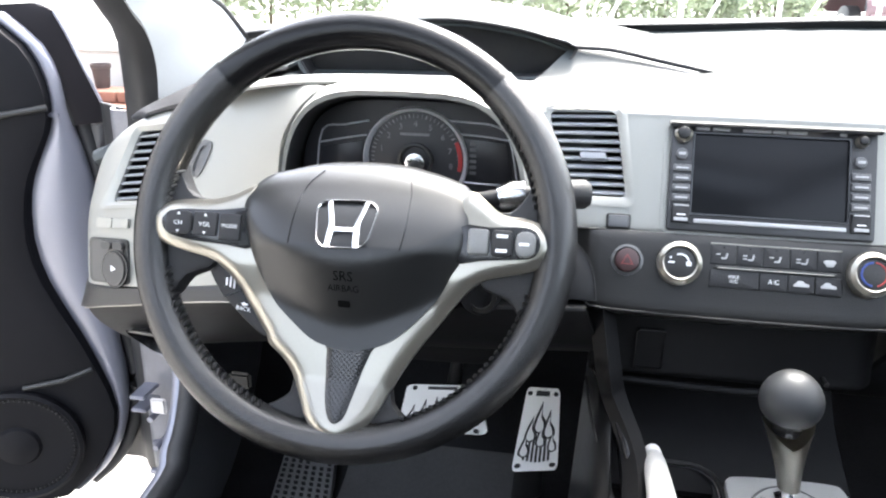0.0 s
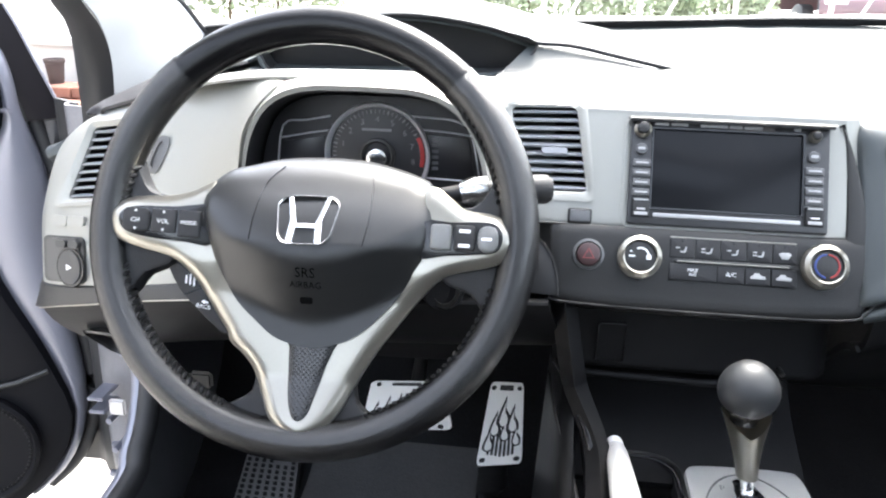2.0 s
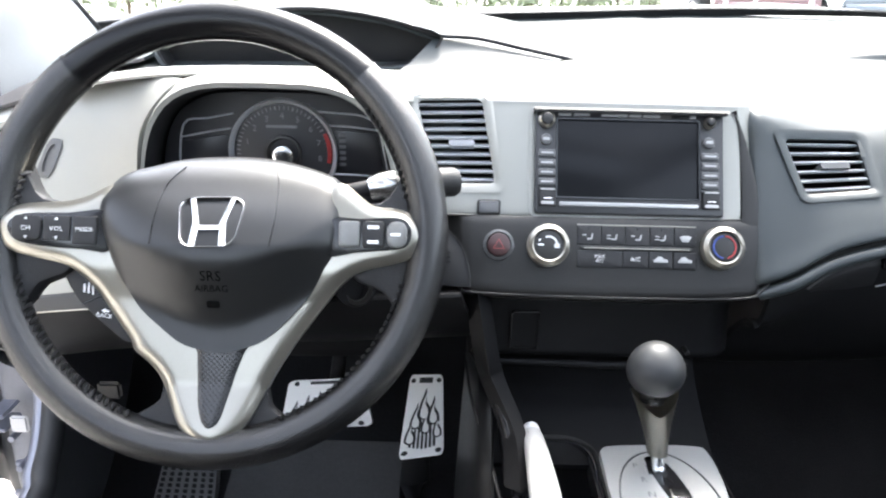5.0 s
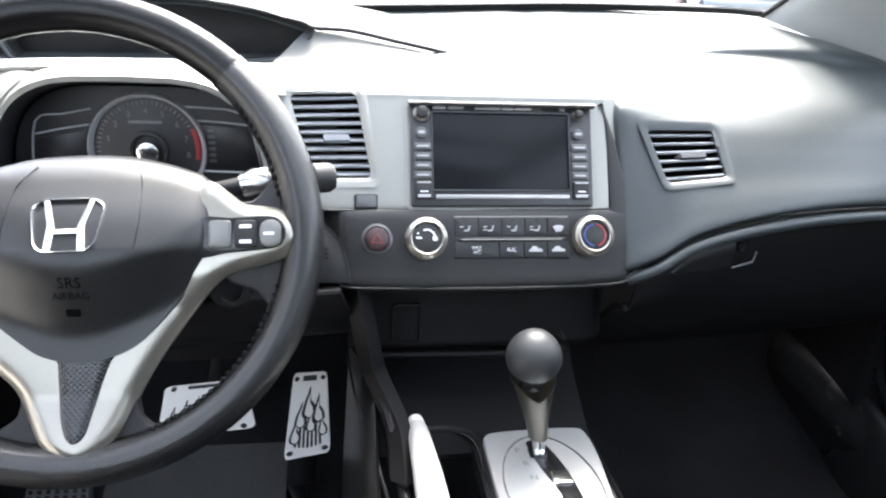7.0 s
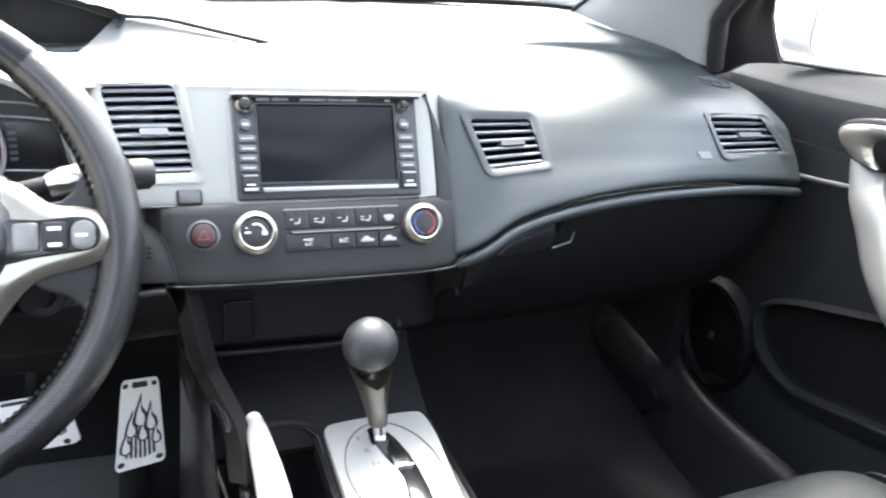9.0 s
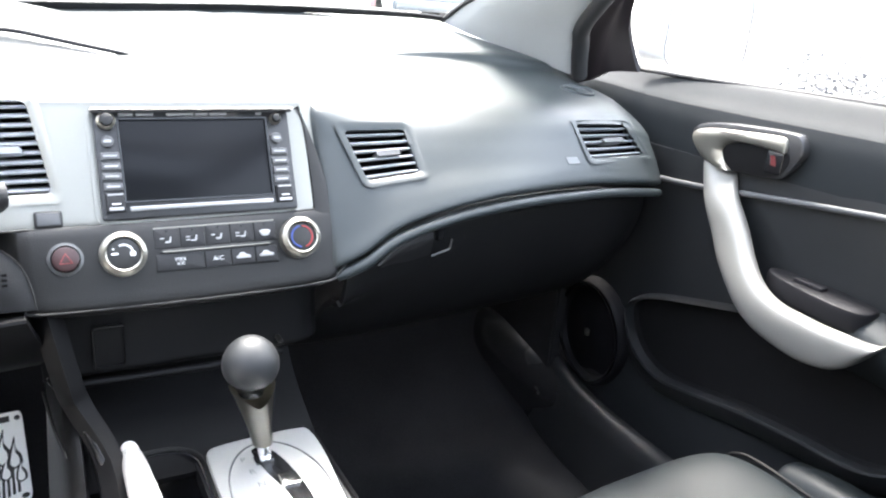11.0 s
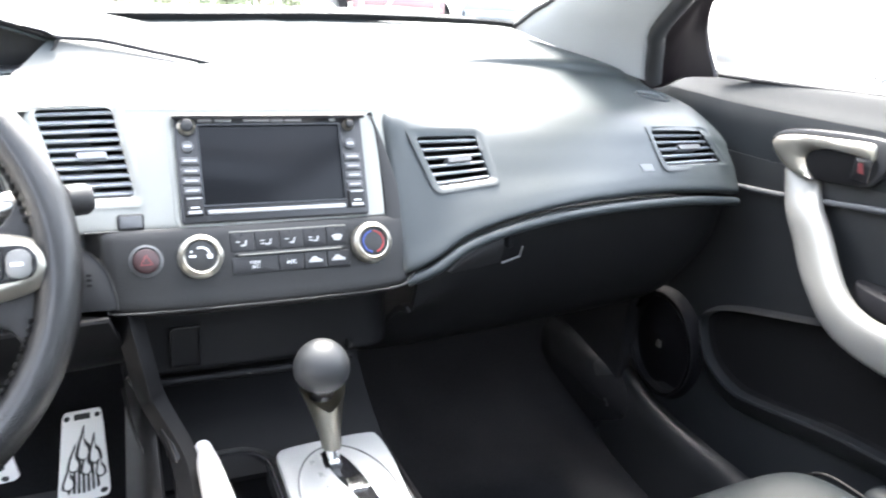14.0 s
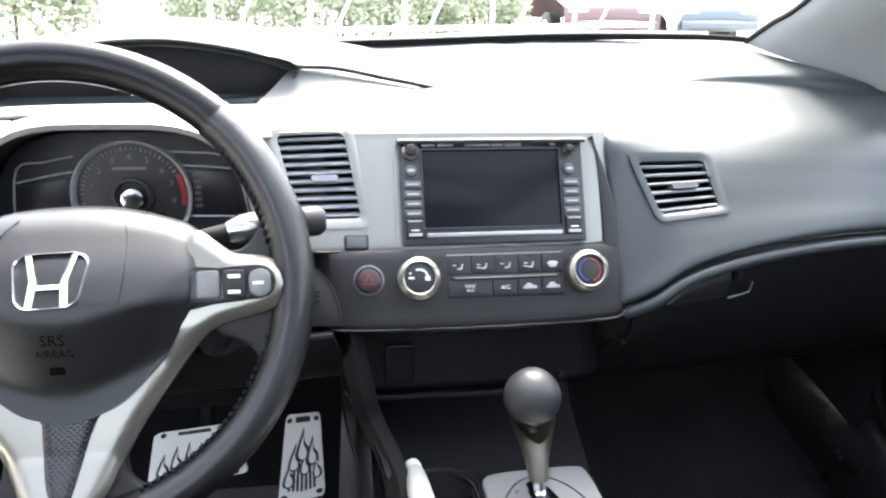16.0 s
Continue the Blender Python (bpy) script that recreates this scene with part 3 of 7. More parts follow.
def dash_body():
    """The padded upper dash: one skin from the windscreen down to the lip above the glove box."""
    ys = (0.25, 0.31, 0.39, 0.415, 0.52, 0.64, 0.76)
    st = [
        (-0.385, None, 0.0, (0.772, 0.785, 0.798, 0.803, 0.83, 0.868, 0.885)),
        (-0.30, None, 0.0, (0.822, 0.826, 0.840, 0.845, 0.865, 0.886, 0.90)),
        (-0.20, None, 0.0, (0.846, 0.849, 0.860, 0.864, 0.88, 0.896, 0.91)),
        (-0.10, None, 0.0, (0.866, 0.862, 0.864, 0.867, 0.886, 0.902, 0.915)),
        (0.10, None, 0.0, (0.870, 0.866, 0.868, 0.871, 0.89, 0.906, 0.92)),
        (0.20, 0.012, 0.0, (0.862, 0.861, 0.871, 0.875, 0.892, 0.910, 0.923)),
        (0.30, 0.012, 0.0, (0.862, 0.862, 0.875, 0.878, 0.894, 0.914, 0.925)),
        (0.40, 0.012, 0.0, (0.861, 0.862, 0.878, 0.881, 0.899, 0.920, 0.931)),
        (0.46, 0.012, 0.0, (0.860, 0.862, 0.880, 0.884, 0.902, 0.924, 0.935)),
        (0.490, 0.010, 0.0, (0.861, 0.865, 0.881, 0.885, 0.903, 0.924, 0.935)),
        (0.505, [(0.206, 0.855), (0.187, 0.818), (0.163, 0.773), (0.138, 0.725), (0.127, 0.702)], 0.0, (0.863, 0.871, 0.883, 0.886, 0.904, 0.925, 0.936)),
        (0.535, [(0.210, 0.848), (0.186, 0.817), (0.162, 0.777), (0.138, 0.738), (0.124, 0.716)], 0.0, (0.866, 0.877, 0.885, 0.888, 0.906, 0.927, 0.938)),
        (0.575, [(0.210, 0.840), (0.185, 0.815), (0.162, 0.785), (0.139, 0.757), (0.127, 0.739)], 0.0, (0.861, 0.877, 0.887, 0.891, 0.908, 0.928, 0.94)),
        (0.64, [(0.210, 0.837), (0.185, 0.814), (0.163, 0.790), (0.142, 0.770), (0.132, 0.755)], 0.0, (0.859, 0.877, 0.889, 0.894, 0.911, 0.930, 0.94)),
        (0.72, [(0.212, 0.836), (0.187, 0.813), (0.168, 0.793), (0.150, 0.777), (0.142, 0.763)], 0.0, (0.858, 0.876, 0.889, 0.903, 0.915, 0.930, 0.94)),
        (0.81, [(0.214, 0.835), (0.192, 0.812), (0.175, 0.793), (0.162, 0.778), (0.156, 0.764)], 0.0, (0.856, 0.871, 0.885, 0.905, 0.916, 0.930, 0.94)),
        (0.88, [(0.216, 0.832), (0.200, 0.811), (0.186, 0.793), (0.174, 0.777), (0.167, 0.763)], 0.0, (0.851, 0.865, 0.879, 0.901, 0.913, 0.926, 0.935)),
        (0.95, [(0.228, 0.828), (0.214, 0.808), (0.199, 0.789), (0.186, 0.771), (0.179, 0.757)], 0.01, (0.846, 0.861, 0.874, 0.891, 0.901, 0.91, 0.915)),
        (1.00, [(0.240, 0.820), (0.227, 0.803), (0.213, 0.785), (0.199, 0.766), (0.191, 0.751)], 0.025, (0.838, 0.857, 0.866, 0.878, 0.887, 0.891, 0.895)),
        (1.05, [(0.262, 0.806), (0.251, 0.792), (0.236, 0.775), (0.223, 0.755), (0.216, 0.740)], 0.045, (0.823, 0.843, 0.852, 0.858, 0.864, 0.868, 0.872)),
    ]
    rows = []
    for x, fc, dy, zs in st:
        back = 0.62 - 0.9 * max(0, x - 0.86) if x > 0.86 else 0.66
        if fc is None:
            k = 0.0 if x > -0.25 else 0.035 + 0.03 * (x < -0.35)
            face = [(0.247, 0.84 - k), (0.246, 0.81 - k), (0.245, 0.775 - k), (0.245, 0.735 - k), (0.245, 0.71 - k)]
        elif isinstance(fc, float):
            face = [(q.y, q.z) for q in (cmap(0, v, -fc) for v in (0.0, -0.045, -0.09, -0.14, -0.17))]
        else:
            face = fc
        row = [(x, face[-1][0] + 0.013, face[-1][1] - 0.008)] + [(x, y, z) for y, z in face[::-1]]
        row += [(x, min(y + dy, back + 0.01 * i), z) for i, (y, z) in enumerate(zip(ys, zs))]
        rows.append(row)
    bm = loft(rows, 9, 8, 0.008)
    for key in ("radio", "door", "centre"):
        ON_FACE[key] = outlet_corners(bm, OUTLETS[key])
    crown = BVHTree.FromBMesh(bm)
    ON_FACE["crown"] = lambda x, y: crown.ray_cast(Vector((x, y, 1.1)), Vector((0, 0, -1)))[0]
    part("upper_pad", bm, PAD, dashboard, "charcoal grained padded dash top and passenger face")
    # the rounded lip under the face, with a gap above the glove box
    lip = [(0.505, 0.138, 0.692), (0.535, 0.130, 0.707), (0.575, 0.133, 0.730), (0.64, 0.138, 0.746), (0.72, 0.148, 0.754), (0.81, 0.162, 0.755), (0.91, 0.177, 0.752), (1.0, 0.196, 0.742), (1.046, 0.22, 0.732)]
    part("lip_trim", tube(spline([(x, y - 0.006, z - 0.006) for x, y, z in lip], 5), 0.0062, 10), PAD, dashboard, "grey rounded lip above the glove box")
    back = [[(x, y + 0.012, z - 0.004), (x, y + 0.05, z - 0.02), (x, 0.36, 0.70)] for x, y, z in lip]
    part("lower_return", loft(back, 4, 2, 0.006), BLACK, dashboard)


dash_body()


def centre_panel():
    rows = []
    for x, dy in ((0.135, 0.012), (0.16, 0.004), (0.2, 0.0), (0.27, 0.0), (0.37, 0.0), (0.47, 0.0), (0.486, 0.001), (0.4985, 0.007)):
        k = max(0, x - 0.45) * 0.15
        rows.append([(x, 0.306, 0.871 + k), (x, 0.303, 0.8755 + k), (x, 0.262, 0.8765 + k), (x, 0.235, 0.8735 + k)] + [Vector((x, dy, 0)) + cmap(0, v, n) for v, n in ((0.011, -0.001), (0.0, 0.0), (-0.04, 0.0), (-0.08, 0.0), (-0.106, 0.0), (-0.111, -0.002))])
    bm = loft(rows, 9, 7, 0.005)
    ON_FACE["centre"] = outlet_corners(bm, OUTLETS["centre"])
    part("centre_fascia", bm, SILVER, dashboard, "silver-grey centre fascia")
    rows = []
    for x, dy, b in ((0.185, 0.03, -0.165), (0.20, 0.008, -0.178), (0.215, 0.0, -0.187), (0.30, -0.003, -0.189), (0.40, -0.003, -0.189), (0.49, 0.0, -0.186), (0.505, 0.002, -0.176), (0.520, 0.006, -0.158), (0.540, 0.012, -0.145)):
        t = -0.109
        rows.append([Vector((x, dy, 0)) + cmap(0, v, n) for v, n in ((t, -0.004), (t - 0.004, 0.003), (t * 0.6 + b * 0.4, 0.004), (t * 0.25 + b * 0.75, 0.002), (b, 0.0), (b - 0.004, -0.012), (b - 0.004, -0.03))])
    part("climate_fascia", loft(rows, 3, 3, 0.004), LOWER_PANEL, dashboard, "dark grey lower centre fascia")
    rows = []
    for v, x0, x1 in ((0.002, 0.4775, 0.4795), (-0.012, 0.4815, 0.4865), (-0.03, 0.4835, 0.4925), (-0.055, 0.4850, 0.4990), (-0.09, 0.4858, 0.5055), (-0.115, 0.4850, 0.5075)):
        rows.append([cmap(x0, v, -0.004), cmap(x0 + 0.0008, v, 0.0022), cmap((x0 + x1) / 2, v, 0.003), cmap(x1 - 0.001, v, 0.0012), cmap(x1, v, -0.008)])
    part("fascia_side", loft(rows, 4, 3, 0.003), LOWER_PANEL, dashboard, "dark grey side of the centre fascia")
    # the lower tier's cover over the instruments, up to the seam with the top pad
    rows = []
    for x, zs in ((-0.20, (0.870, 0.868, 0.864)), (-0.12, (0.884, 0.876, 0.868)), (-0.05, (0.8885, 0.880, 0.8705)), (0.05, (0.8895, 0.882, 0.8725)), (0.12, (0.886, 0.880, 0.8745)), (0.142, (0.881, 0.879, 0.8755)), (0.165, (0.8775, 0.8775, 0.876))):
        back = max(0.0, x - 0.115) * 1.1
        rows.append([(x, 0.175 + back, zs[0] - (0.004 if x < 0.11 else 0.022)), (x, 0.20 + back * 0.8, zs[0]), (x, 0.255, zs[1]), (x, 0.303, zs[2]), (x, 0.306, zs[2] - 0.005)])
    part("lower_tier_cover", loft(rows, 4, 3, 0.003), SILVER, dashboard, "silver-grey cover of the lower tier")


centre_panel()


def driver_face():
    rows = []
    for x, ps in (
        (-0.382, [(0.31, 0.772), (0.285, 0.772), (0.245, 0.757), (0.212, 0.72), (0.198, 0.675), (0.191, 0.637)]),
        (-0.366, [(0.306, 0.793), (0.255, 0.793), (0.224, 0.775), (0.193, 0.725), (0.178, 0.675), (0.171, 0.640)]),
        (-0.335, [(0.306, 0.816), (0.238, 0.815), (0.206, 0.786), (0.178, 0.728), (0.163, 0.678), (0.155, 0.645)]),
        (-0.290, [(0.306, 0.836), (0.222, 0.834), (0.19, 0.793), (0.166, 0.735), (0.151, 0.684), (0.1425, 0.6525)]),
        (-0.240, [(0.306, 0.853), (0.212, 0.849), (0.18, 0.800), (0.158, 0.74), (0.141, 0.69), (0.1325, 0.661)]),
        (-0.18, [(0.306, 0.866), (0.205, 0.868), (0.168, 0.806), (0.148, 0.742), (0.134, 0.70), (0.1257, 0.671)]),
    ):
        rows.append([(x, y, z) for y, z in ps])
    rows.append([(-0.125, 0.25, 0.874), (-0.12, 0.19, 0.879), (-0.142, 0.158, 0.82), (-0.148, 0.147, 0.745), (-0.148, 0.137, 0.70), (-0.148, 0.128, 0.676)])
    rows.append([(-0.07, 0.20, 0.878), (-0.075, 0.152, 0.8795), (-0.108, 0.143, 0.835), (-0.116, 0.139, 0.76), (-0.117, 0.138, 0.71), (-0.117, 0.134, 0.681)])
    bm = loft(rows, 10, 9, 0.008)
    ON_FACE["driver"] = outlet_corners(bm, OUTLETS["driver"])
    part("driver_fascia", bm, SILVER, dashboard, "silver-grey fascia beside the instruments")
    rows = []
    line = [(-0.372, 0.166, 0.613), (-0.335, 0.150, 0.625), (-0.29, 0.137, 0.636), (-0.24, 0.127, 0.6475), (-0.18, 0.120, 0.657), (-0.1, 0.118, 0.664), (0.05, 0.116, 0.672), (0.15, 0.114, 0.680), (0.205, 0.112, 0.684)]
    for x, yt, zt in line:
        rows.append([(x, yt + 0.014, zt + 0.002), (x, yt + 0.002, zt - 0.001), (x + 0.01, yt + 0.016, zt - 0.03), (x + 0.03, yt + 0.046, zt - 0.062), (x + 0.04, yt + 0.10, zt - 0.09), (x + 0.04, 0.36, 0.53), (x + 0.04, 0.5, 0.53)])
    part("knee_panel", loft(rows, 3, 4, 0.008), mat("black_knee_plastic", (0.006, 0.006, 0.0065), 0.5, spec=0.25, bump=0.3, bump_scale=900, var=0.1), dashboard, "dark grey knee panel under the steering column")
    lip = [[(x, y - 0.022, z + 0.034), (x, y - 0.004, z + 0.005), (x, y, z), (x, y + 0.03, z + 0.008), (x, y + 0.09, z + 0.004)] for x, y, z in ((-0.06, 0.205, 0.572), (0.01, 0.204, 0.571), (0.05, 0.203, 0.572), (0.107, 0.203, 0.575), (0.14, 0.206, 0.590), (0.175, 0.21, 0.612))]
    part("column_lip", loft(lip, 3, 3, 0.004), MATS["black_knee_plastic"], dashboard, "black lower lip of the knee panel")
    part("lip_edge", tube(spline([q[2] for q in lip[:4]], 3), 0.0016, 8), GREY_PANEL, dashboard, "thin grey edge under the steering column")
    part("knee_trim", tube(spline([(x, y - 0.003, z + 0.0005) for x, y, z in line[:6]], 3), 0.0009, 8), SATIN, dashboard, "thin bright line across the knee panel")
    pk = quad_map((-0.330, 0.178, 0.594), (-0.268, 0.150, 0.606), (-0.250, 0.186, 0.562), (-0.296, 0.196, 0.556))
    part("coin_pocket", rings(pk, [(rrect(0, 1, 0, 1, 0.2)[::-1], 0.012), (rrect(0.03, 0.97, 0.04, 0.96, 0.2)[::-1], 0.014), (rrect(0.05, 0.95, 0.08, 0.92, 0.2)[::-1], 0.004), (rrect(0.07, 0.93, 0.1, 0.9, 0.2)[::-1], -0.004)], cap=True), GLOSS_BLACK, dashboard, "black open coin pocket")
    part("fuse_cover", box(-0.268, -0.236, 0.30, 0.31, 0.44, 0.465, 0.004), GREY_PANEL, dashboard)
    # the side switch plate
    lean = Vector((-0.25, -0.93, 0.27))
    # dark band between the fascia and the knee panel
    band = []
    for x, yt, zt, yl, zl in ((-0.382, 0.192, 0.6375, 0.172, 0.611), (-0.366, 0.172, 0.640, 0.164, 0.615), (-0.335, 0.155, 0.645, 0.150, 0.625), (-0.29, 0.1425, 0.6527, 0.137, 0.636), (-0.24, 0.1325, 0.661, 0.127, 0.6475), (-0.18, 0.1257, 0.671, 0.120, 0.657), (-0.148, 0.128, 0.676, 0.119, 0.6605), (-0.117, 0.134, 0.681, 0.118, 0.663)):
        band.append([(x, yt + 0.006, zt + 0.003), (x, yt - 0.003, zt + 0.0015), (x, (yt + yl) / 2 - 0.003, (zt + zl) / 2), (x, yl - 0.002, zl + 0.001), (x, yl + 0.006, zl)])
    part("fascia_band", loft(band, 3, 2, 0.003), mat("dark_grey_band", (0.022, 0.0215, 0.021), 0.45, bump=0.3, bump_scale=900, var=0.08), dashboard, "dark grey band under the fascia")
    ps = quad_map((-0.367, 0.186, 0.695), (-0.300, 0.157, 0.706), (-0.299, 0.146, 0.655), (-0.364, 0.172, 0.645))
    pl = lambda u, v, n: ON_FACE["driver"](ps(u, v, 0)) + lean * n
    sw = part("mirror_switch", raised(pl, rrect(0, 1, 0, 1, 0.12), -0.004, 0.003, 0.002), mat("grey_switch_panel", (0.035, 0.035, 0.034), 0.42, var=0.06), dashboard, "grey mirror switch plate with dial")
    part("switch_recess", raised(pl, rrect(0.10, 0.90, 0.04, 0.96, 0.12), 0.002, 0.0045, 0.001), mat("mid_grey_switch_plate", (0.06, 0.059, 0.057), 0.42, var=0.06), sw)
    sq = lambda u, v, n: pl(u, v, n)
    lp = [(0.70 + 0.27 * math.cos(a) * 1.0, 0.34 + 0.36 * math.sin(a)) for a in [2 * math.pi * k / 32 for k in range(32)]]
    part("switch_dial", raised(sq, lp, 0.004, 0.0075, 0.002), mat("mid_grey_dial", (0.035, 0.035, 0.035), 0.4), sw)
    ring = [(0.70 + 0.33 * math.cos(a), 0.34 + 0.42 * math.sin(a)) for a in [2 * math.pi * k / 32 for k in range(32)]]
    part("dial_ring", rings(sq, [(ring[::-1], 0.004), (ring[::-1], 0.006), (lp[::-1], 0.006), (lp[::-1], 0.004)]), GLOSS_BLACK, sw)
    for u in (0.53, 0.83):
        part("switch_button", raised(sq, rrect(u - 0.12, u + 0.12, 0.76, 0.92, 0.07), 0.004, 0.009, 0.002), mat("mid_grey_dial", (0.035, 0.035, 0.035), 0.4), sw)
    part("dial_mark", raised(sq, [(0.64, 0.28), (0.78, 0.34), (0.64, 0.41)], 0.0075, 0.008, 0.0002), WHITE, sw)
    qs = quad_map((-0.360, 0.196, 0.716), (-0.303, 0.169, 0.726), (-0.303, 0.165, 0.716), (-0.360, 0.192, 0.705))
    st = lambda u, v, n: ON_FACE["driver"](qs(u, v, 0)) + lean * n
    part("blank_switch", raised(st, rrect(0, 0.49, 0, 1, 0.1), -0.002, 0.004, 0.001), SILVER, dashboard)
    part("blank_switch", raised(st, rrect(0.51, 1, 0, 1, 0.1), -0.002, 0.004, 0.001), SILVER, dashboard)
    # dark trim laid over the dash corner, coloured for the pad's shade by the pillar
    corner = [[(-0.304, 0.236, 0.829), (-0.300, 0.226, 0.8315), (-0.290, 0.220, 0.836), (-0.240, 0.210, 0.851), (-0.2, 0.205, 0.861)], [(-0.335, 0.27, 0.822), (-0.326, 0.262, 0.830), (-0.300, 0.262, 0.843), (-0.25, 0.262, 0.860), (-0.2, 0.26, 0.872)], [(-0.384, 0.33, 0.806), (-0.366, 0.33, 0.817), (-0.326, 0.33, 0.836), (-0.285, 0.33, 0.855), (-0.2, 0.33, 0.872)], [(-0.392, 0.40, 0.800), (-0.372, 0.42, 0.812), (-0.33, 0.42, 0.832), (-0.285, 0.42, 0.852), (-0.2, 0.42, 0.868)]]
    part("corner_shade_trim", loft(corner, 3, 4, 0.004), mat("shaded_corner_grey", (0.03, 0.03, 0.034), 0.5, bump=0.3, bump_scale=900), dashboard, "dark corner trim standing for the shaded pad below the windscreen pillar")
    rg = quad_map((-0.205, 0.162, 0.823), (-0.188, 0.157, 0.822), (-0.202, 0.144, 0.785), (-0.220, 0.149, 0.786))
    o = rrect(0, 1, 0, 1, 0.3)[::-1]
    i = rrect(0.24, 0.76, 0.15, 0.85, 0.25)[::-1]
    flat = lambda u, v, n: ON_FACE["driver"](rg(u, v, 0)) + Vector((0.2, -0.9, 0.3)) * n
    part("dimmer_ring", rings(flat, [(o, -0.002), (o, 0.002), (i, 0.0025), (i, 0.0003)], cap=True), mat("mid_grey_ring", (0.10, 0.10, 0.10), 0.35, metal=0.4), dashboard, "small grey oval ring on the fascia")


driver_face()


def arch(w0, w1, zb, zt, cx, n=26, e=0.52):
    out = []
    for k in range(n + 1):
        a = math.pi * k / n
        c, s = math.cos(a), math.sin(a)
        x = cx + (w1 if c > 0 else w0) * math.copysign(abs(c) ** e, c)
        out.append((x, zb + (zt - zb) * abs(s) ** e))
    return out


def binnacle():
    loops = [(arch(0.130, 0.135, 0.68, 0.866, 0.008), 0.225), (arch(0.122, 0.126, 0.68, 0.878, 0.012), 0.145), (arch(0.123, 0.127, 0.68, 0.880, 0.012), 0.139), (arch(0.126, 0.131, 0.68, 0.885, 0.012), 0.138), (arch(0.132, 0.138, 0.68, 0.8905, 0.012), 0.155), (arch(0.15, 0.15, 0.68, 0.888, 0.01), 0.205)]
    bm = bmesh.new()
    skin(bm, [[(x, y, z) for x, z in lp] for lp, y in loops[2:]])
    part("binnacle_hood", bm, SILVER, dashboard, "silver-grey arched instrument surround")
    bm = bmesh.new()
    skin(bm, [[(x, y, z) for x, z in lp] for lp, y in loops[:3]])
    part("binnacle_lining", bm, BLACK, dashboard, "black matt lining inside the instrument hood")


binnacle()


def speedo_hood():
    """The upper tier: a low hood over the far display, its edge running out to one side."""
    top = [(-0.30, 0.858), (-0.24, 0.866), (-0.19, 0.884), (-0.14, 0.908), (-0.08, 0.930), (0.0, 0.939), (0.06, 0.936), (0.12, 0.926), (0.17, 0.911), (0.22, 0.902), (0.28, 0.890), (0.334, 0.879), (0.36, 0.873)]
    rows = []
    for y, k in ((0.405, 1.0), (0.41, 1.03), (0.43, 1.04), (0.47, 1.02), (0.54, 0.95), (0.62, 0.8)):
        base = 0.868 + (y - 0.42) * 0.16
        rows.append([(x, y + 0.02 * abs(x / 0.3) ** 2, max(base - 0.01, base + (z - 0.872) * k)) for x, z in top])
    part("display_hood", loft(rows, 3, 3, 0.004), PAD, dashboard, "charcoal hood over the upper display")
    edge = [(x, 0.403 + 0.02 * abs(x / 0.3) ** 2, z + (0.004 if x > 0.2 else -0.002)) for x, z in top[2:]]
    part("hood_edge", tube(spline(edge, 4), 0.0028, 8), BLACK, dashboard, "thin dark edge of the display hood")
    tail = []
    for x, z in ((0.168, 0.906), (0.19, 0.904), (0.22, 0.901), (0.28, 0.890), (0.334, 0.879), (0.37, 0.870)):
        y = 0.405 + 0.02 * (x / 0.3) ** 2
        s = max(0.0, 0.22 - x) / 0.052
        tail.append([(x, y, z - 0.0005), (x - 0.012 * s, y - 0.012, z - 0.30 * (z - 0.868)), (x - 0.028 * s, y - 0.030, z - 0.70 * (z - 0.868)), (x - 0.04 * s, y - 0.045, 0.870), (x - 0.045 * s, y - 0.08, 0.860)])
    part("hood_tail", loft(tail, 4, 4), PAD, dashboard, "charcoal slope below the end of the display hood")
    face = [(-0.178, 0.885), (-0.165, 0.864), (-0.14, 0.858), (0.0, 0.864), (0.12, 0.872), (0.145, 0.878), (0.176, 0.907), (0.126, 0.922), (0.06, 0.933), (0.0, 0.936), (-0.08, 0.926), (-0.14, 0.906)]
    lp = [(p.x, p.y) for p in spline([(x, z, 0) for x, z in face + face[:1]], 3)[:-1]]
    bm = bmesh.new()
    skin(bm, [[(x * 1.02, 0.40, 0.9 + (z - 0.9) * 1.04) for x, z in lp], [(x, 0.401, z) for x, z in lp], [(x * 0.97, 0.452, 0.9 + (z - 0.9) * 0.9) for x, z in lp]], closed=True)
    part("display_recess", bm, BLACK, dashboard)
    bm = bmesh.new()
    skin(bm, [[(x, 0.425, z) for x, z in lp], [(x, 0.452, z) for x, z in lp]], closed=True, cap0=True, cap1=True)
    part("upper_display", bm, SCREEN, dashboard, "dark unlit upper speed display")
    low = [(-0.182, 0.398, 0.882), (-0.168, 0.396, 0.862), (-0.14, 0.395, 0.855), (0.0, 0.395, 0.861), (0.12, 0.395, 0.869), (0.145, 0.396, 0.8745)]
    part("display_rim", tube(spline(low, 5), 0.0025, 8), PAD, dashboard)


speedo_hood()


PALE_LINE = mat("pale_metal_line", (0.62, 0.63, 0.66), 0.35, metal=0.5, var=0.04)
GAUGE_GLASS = mat("grey_gauge_glass", (0.022, 0.022, 0.026), 0.35, var=0.05)


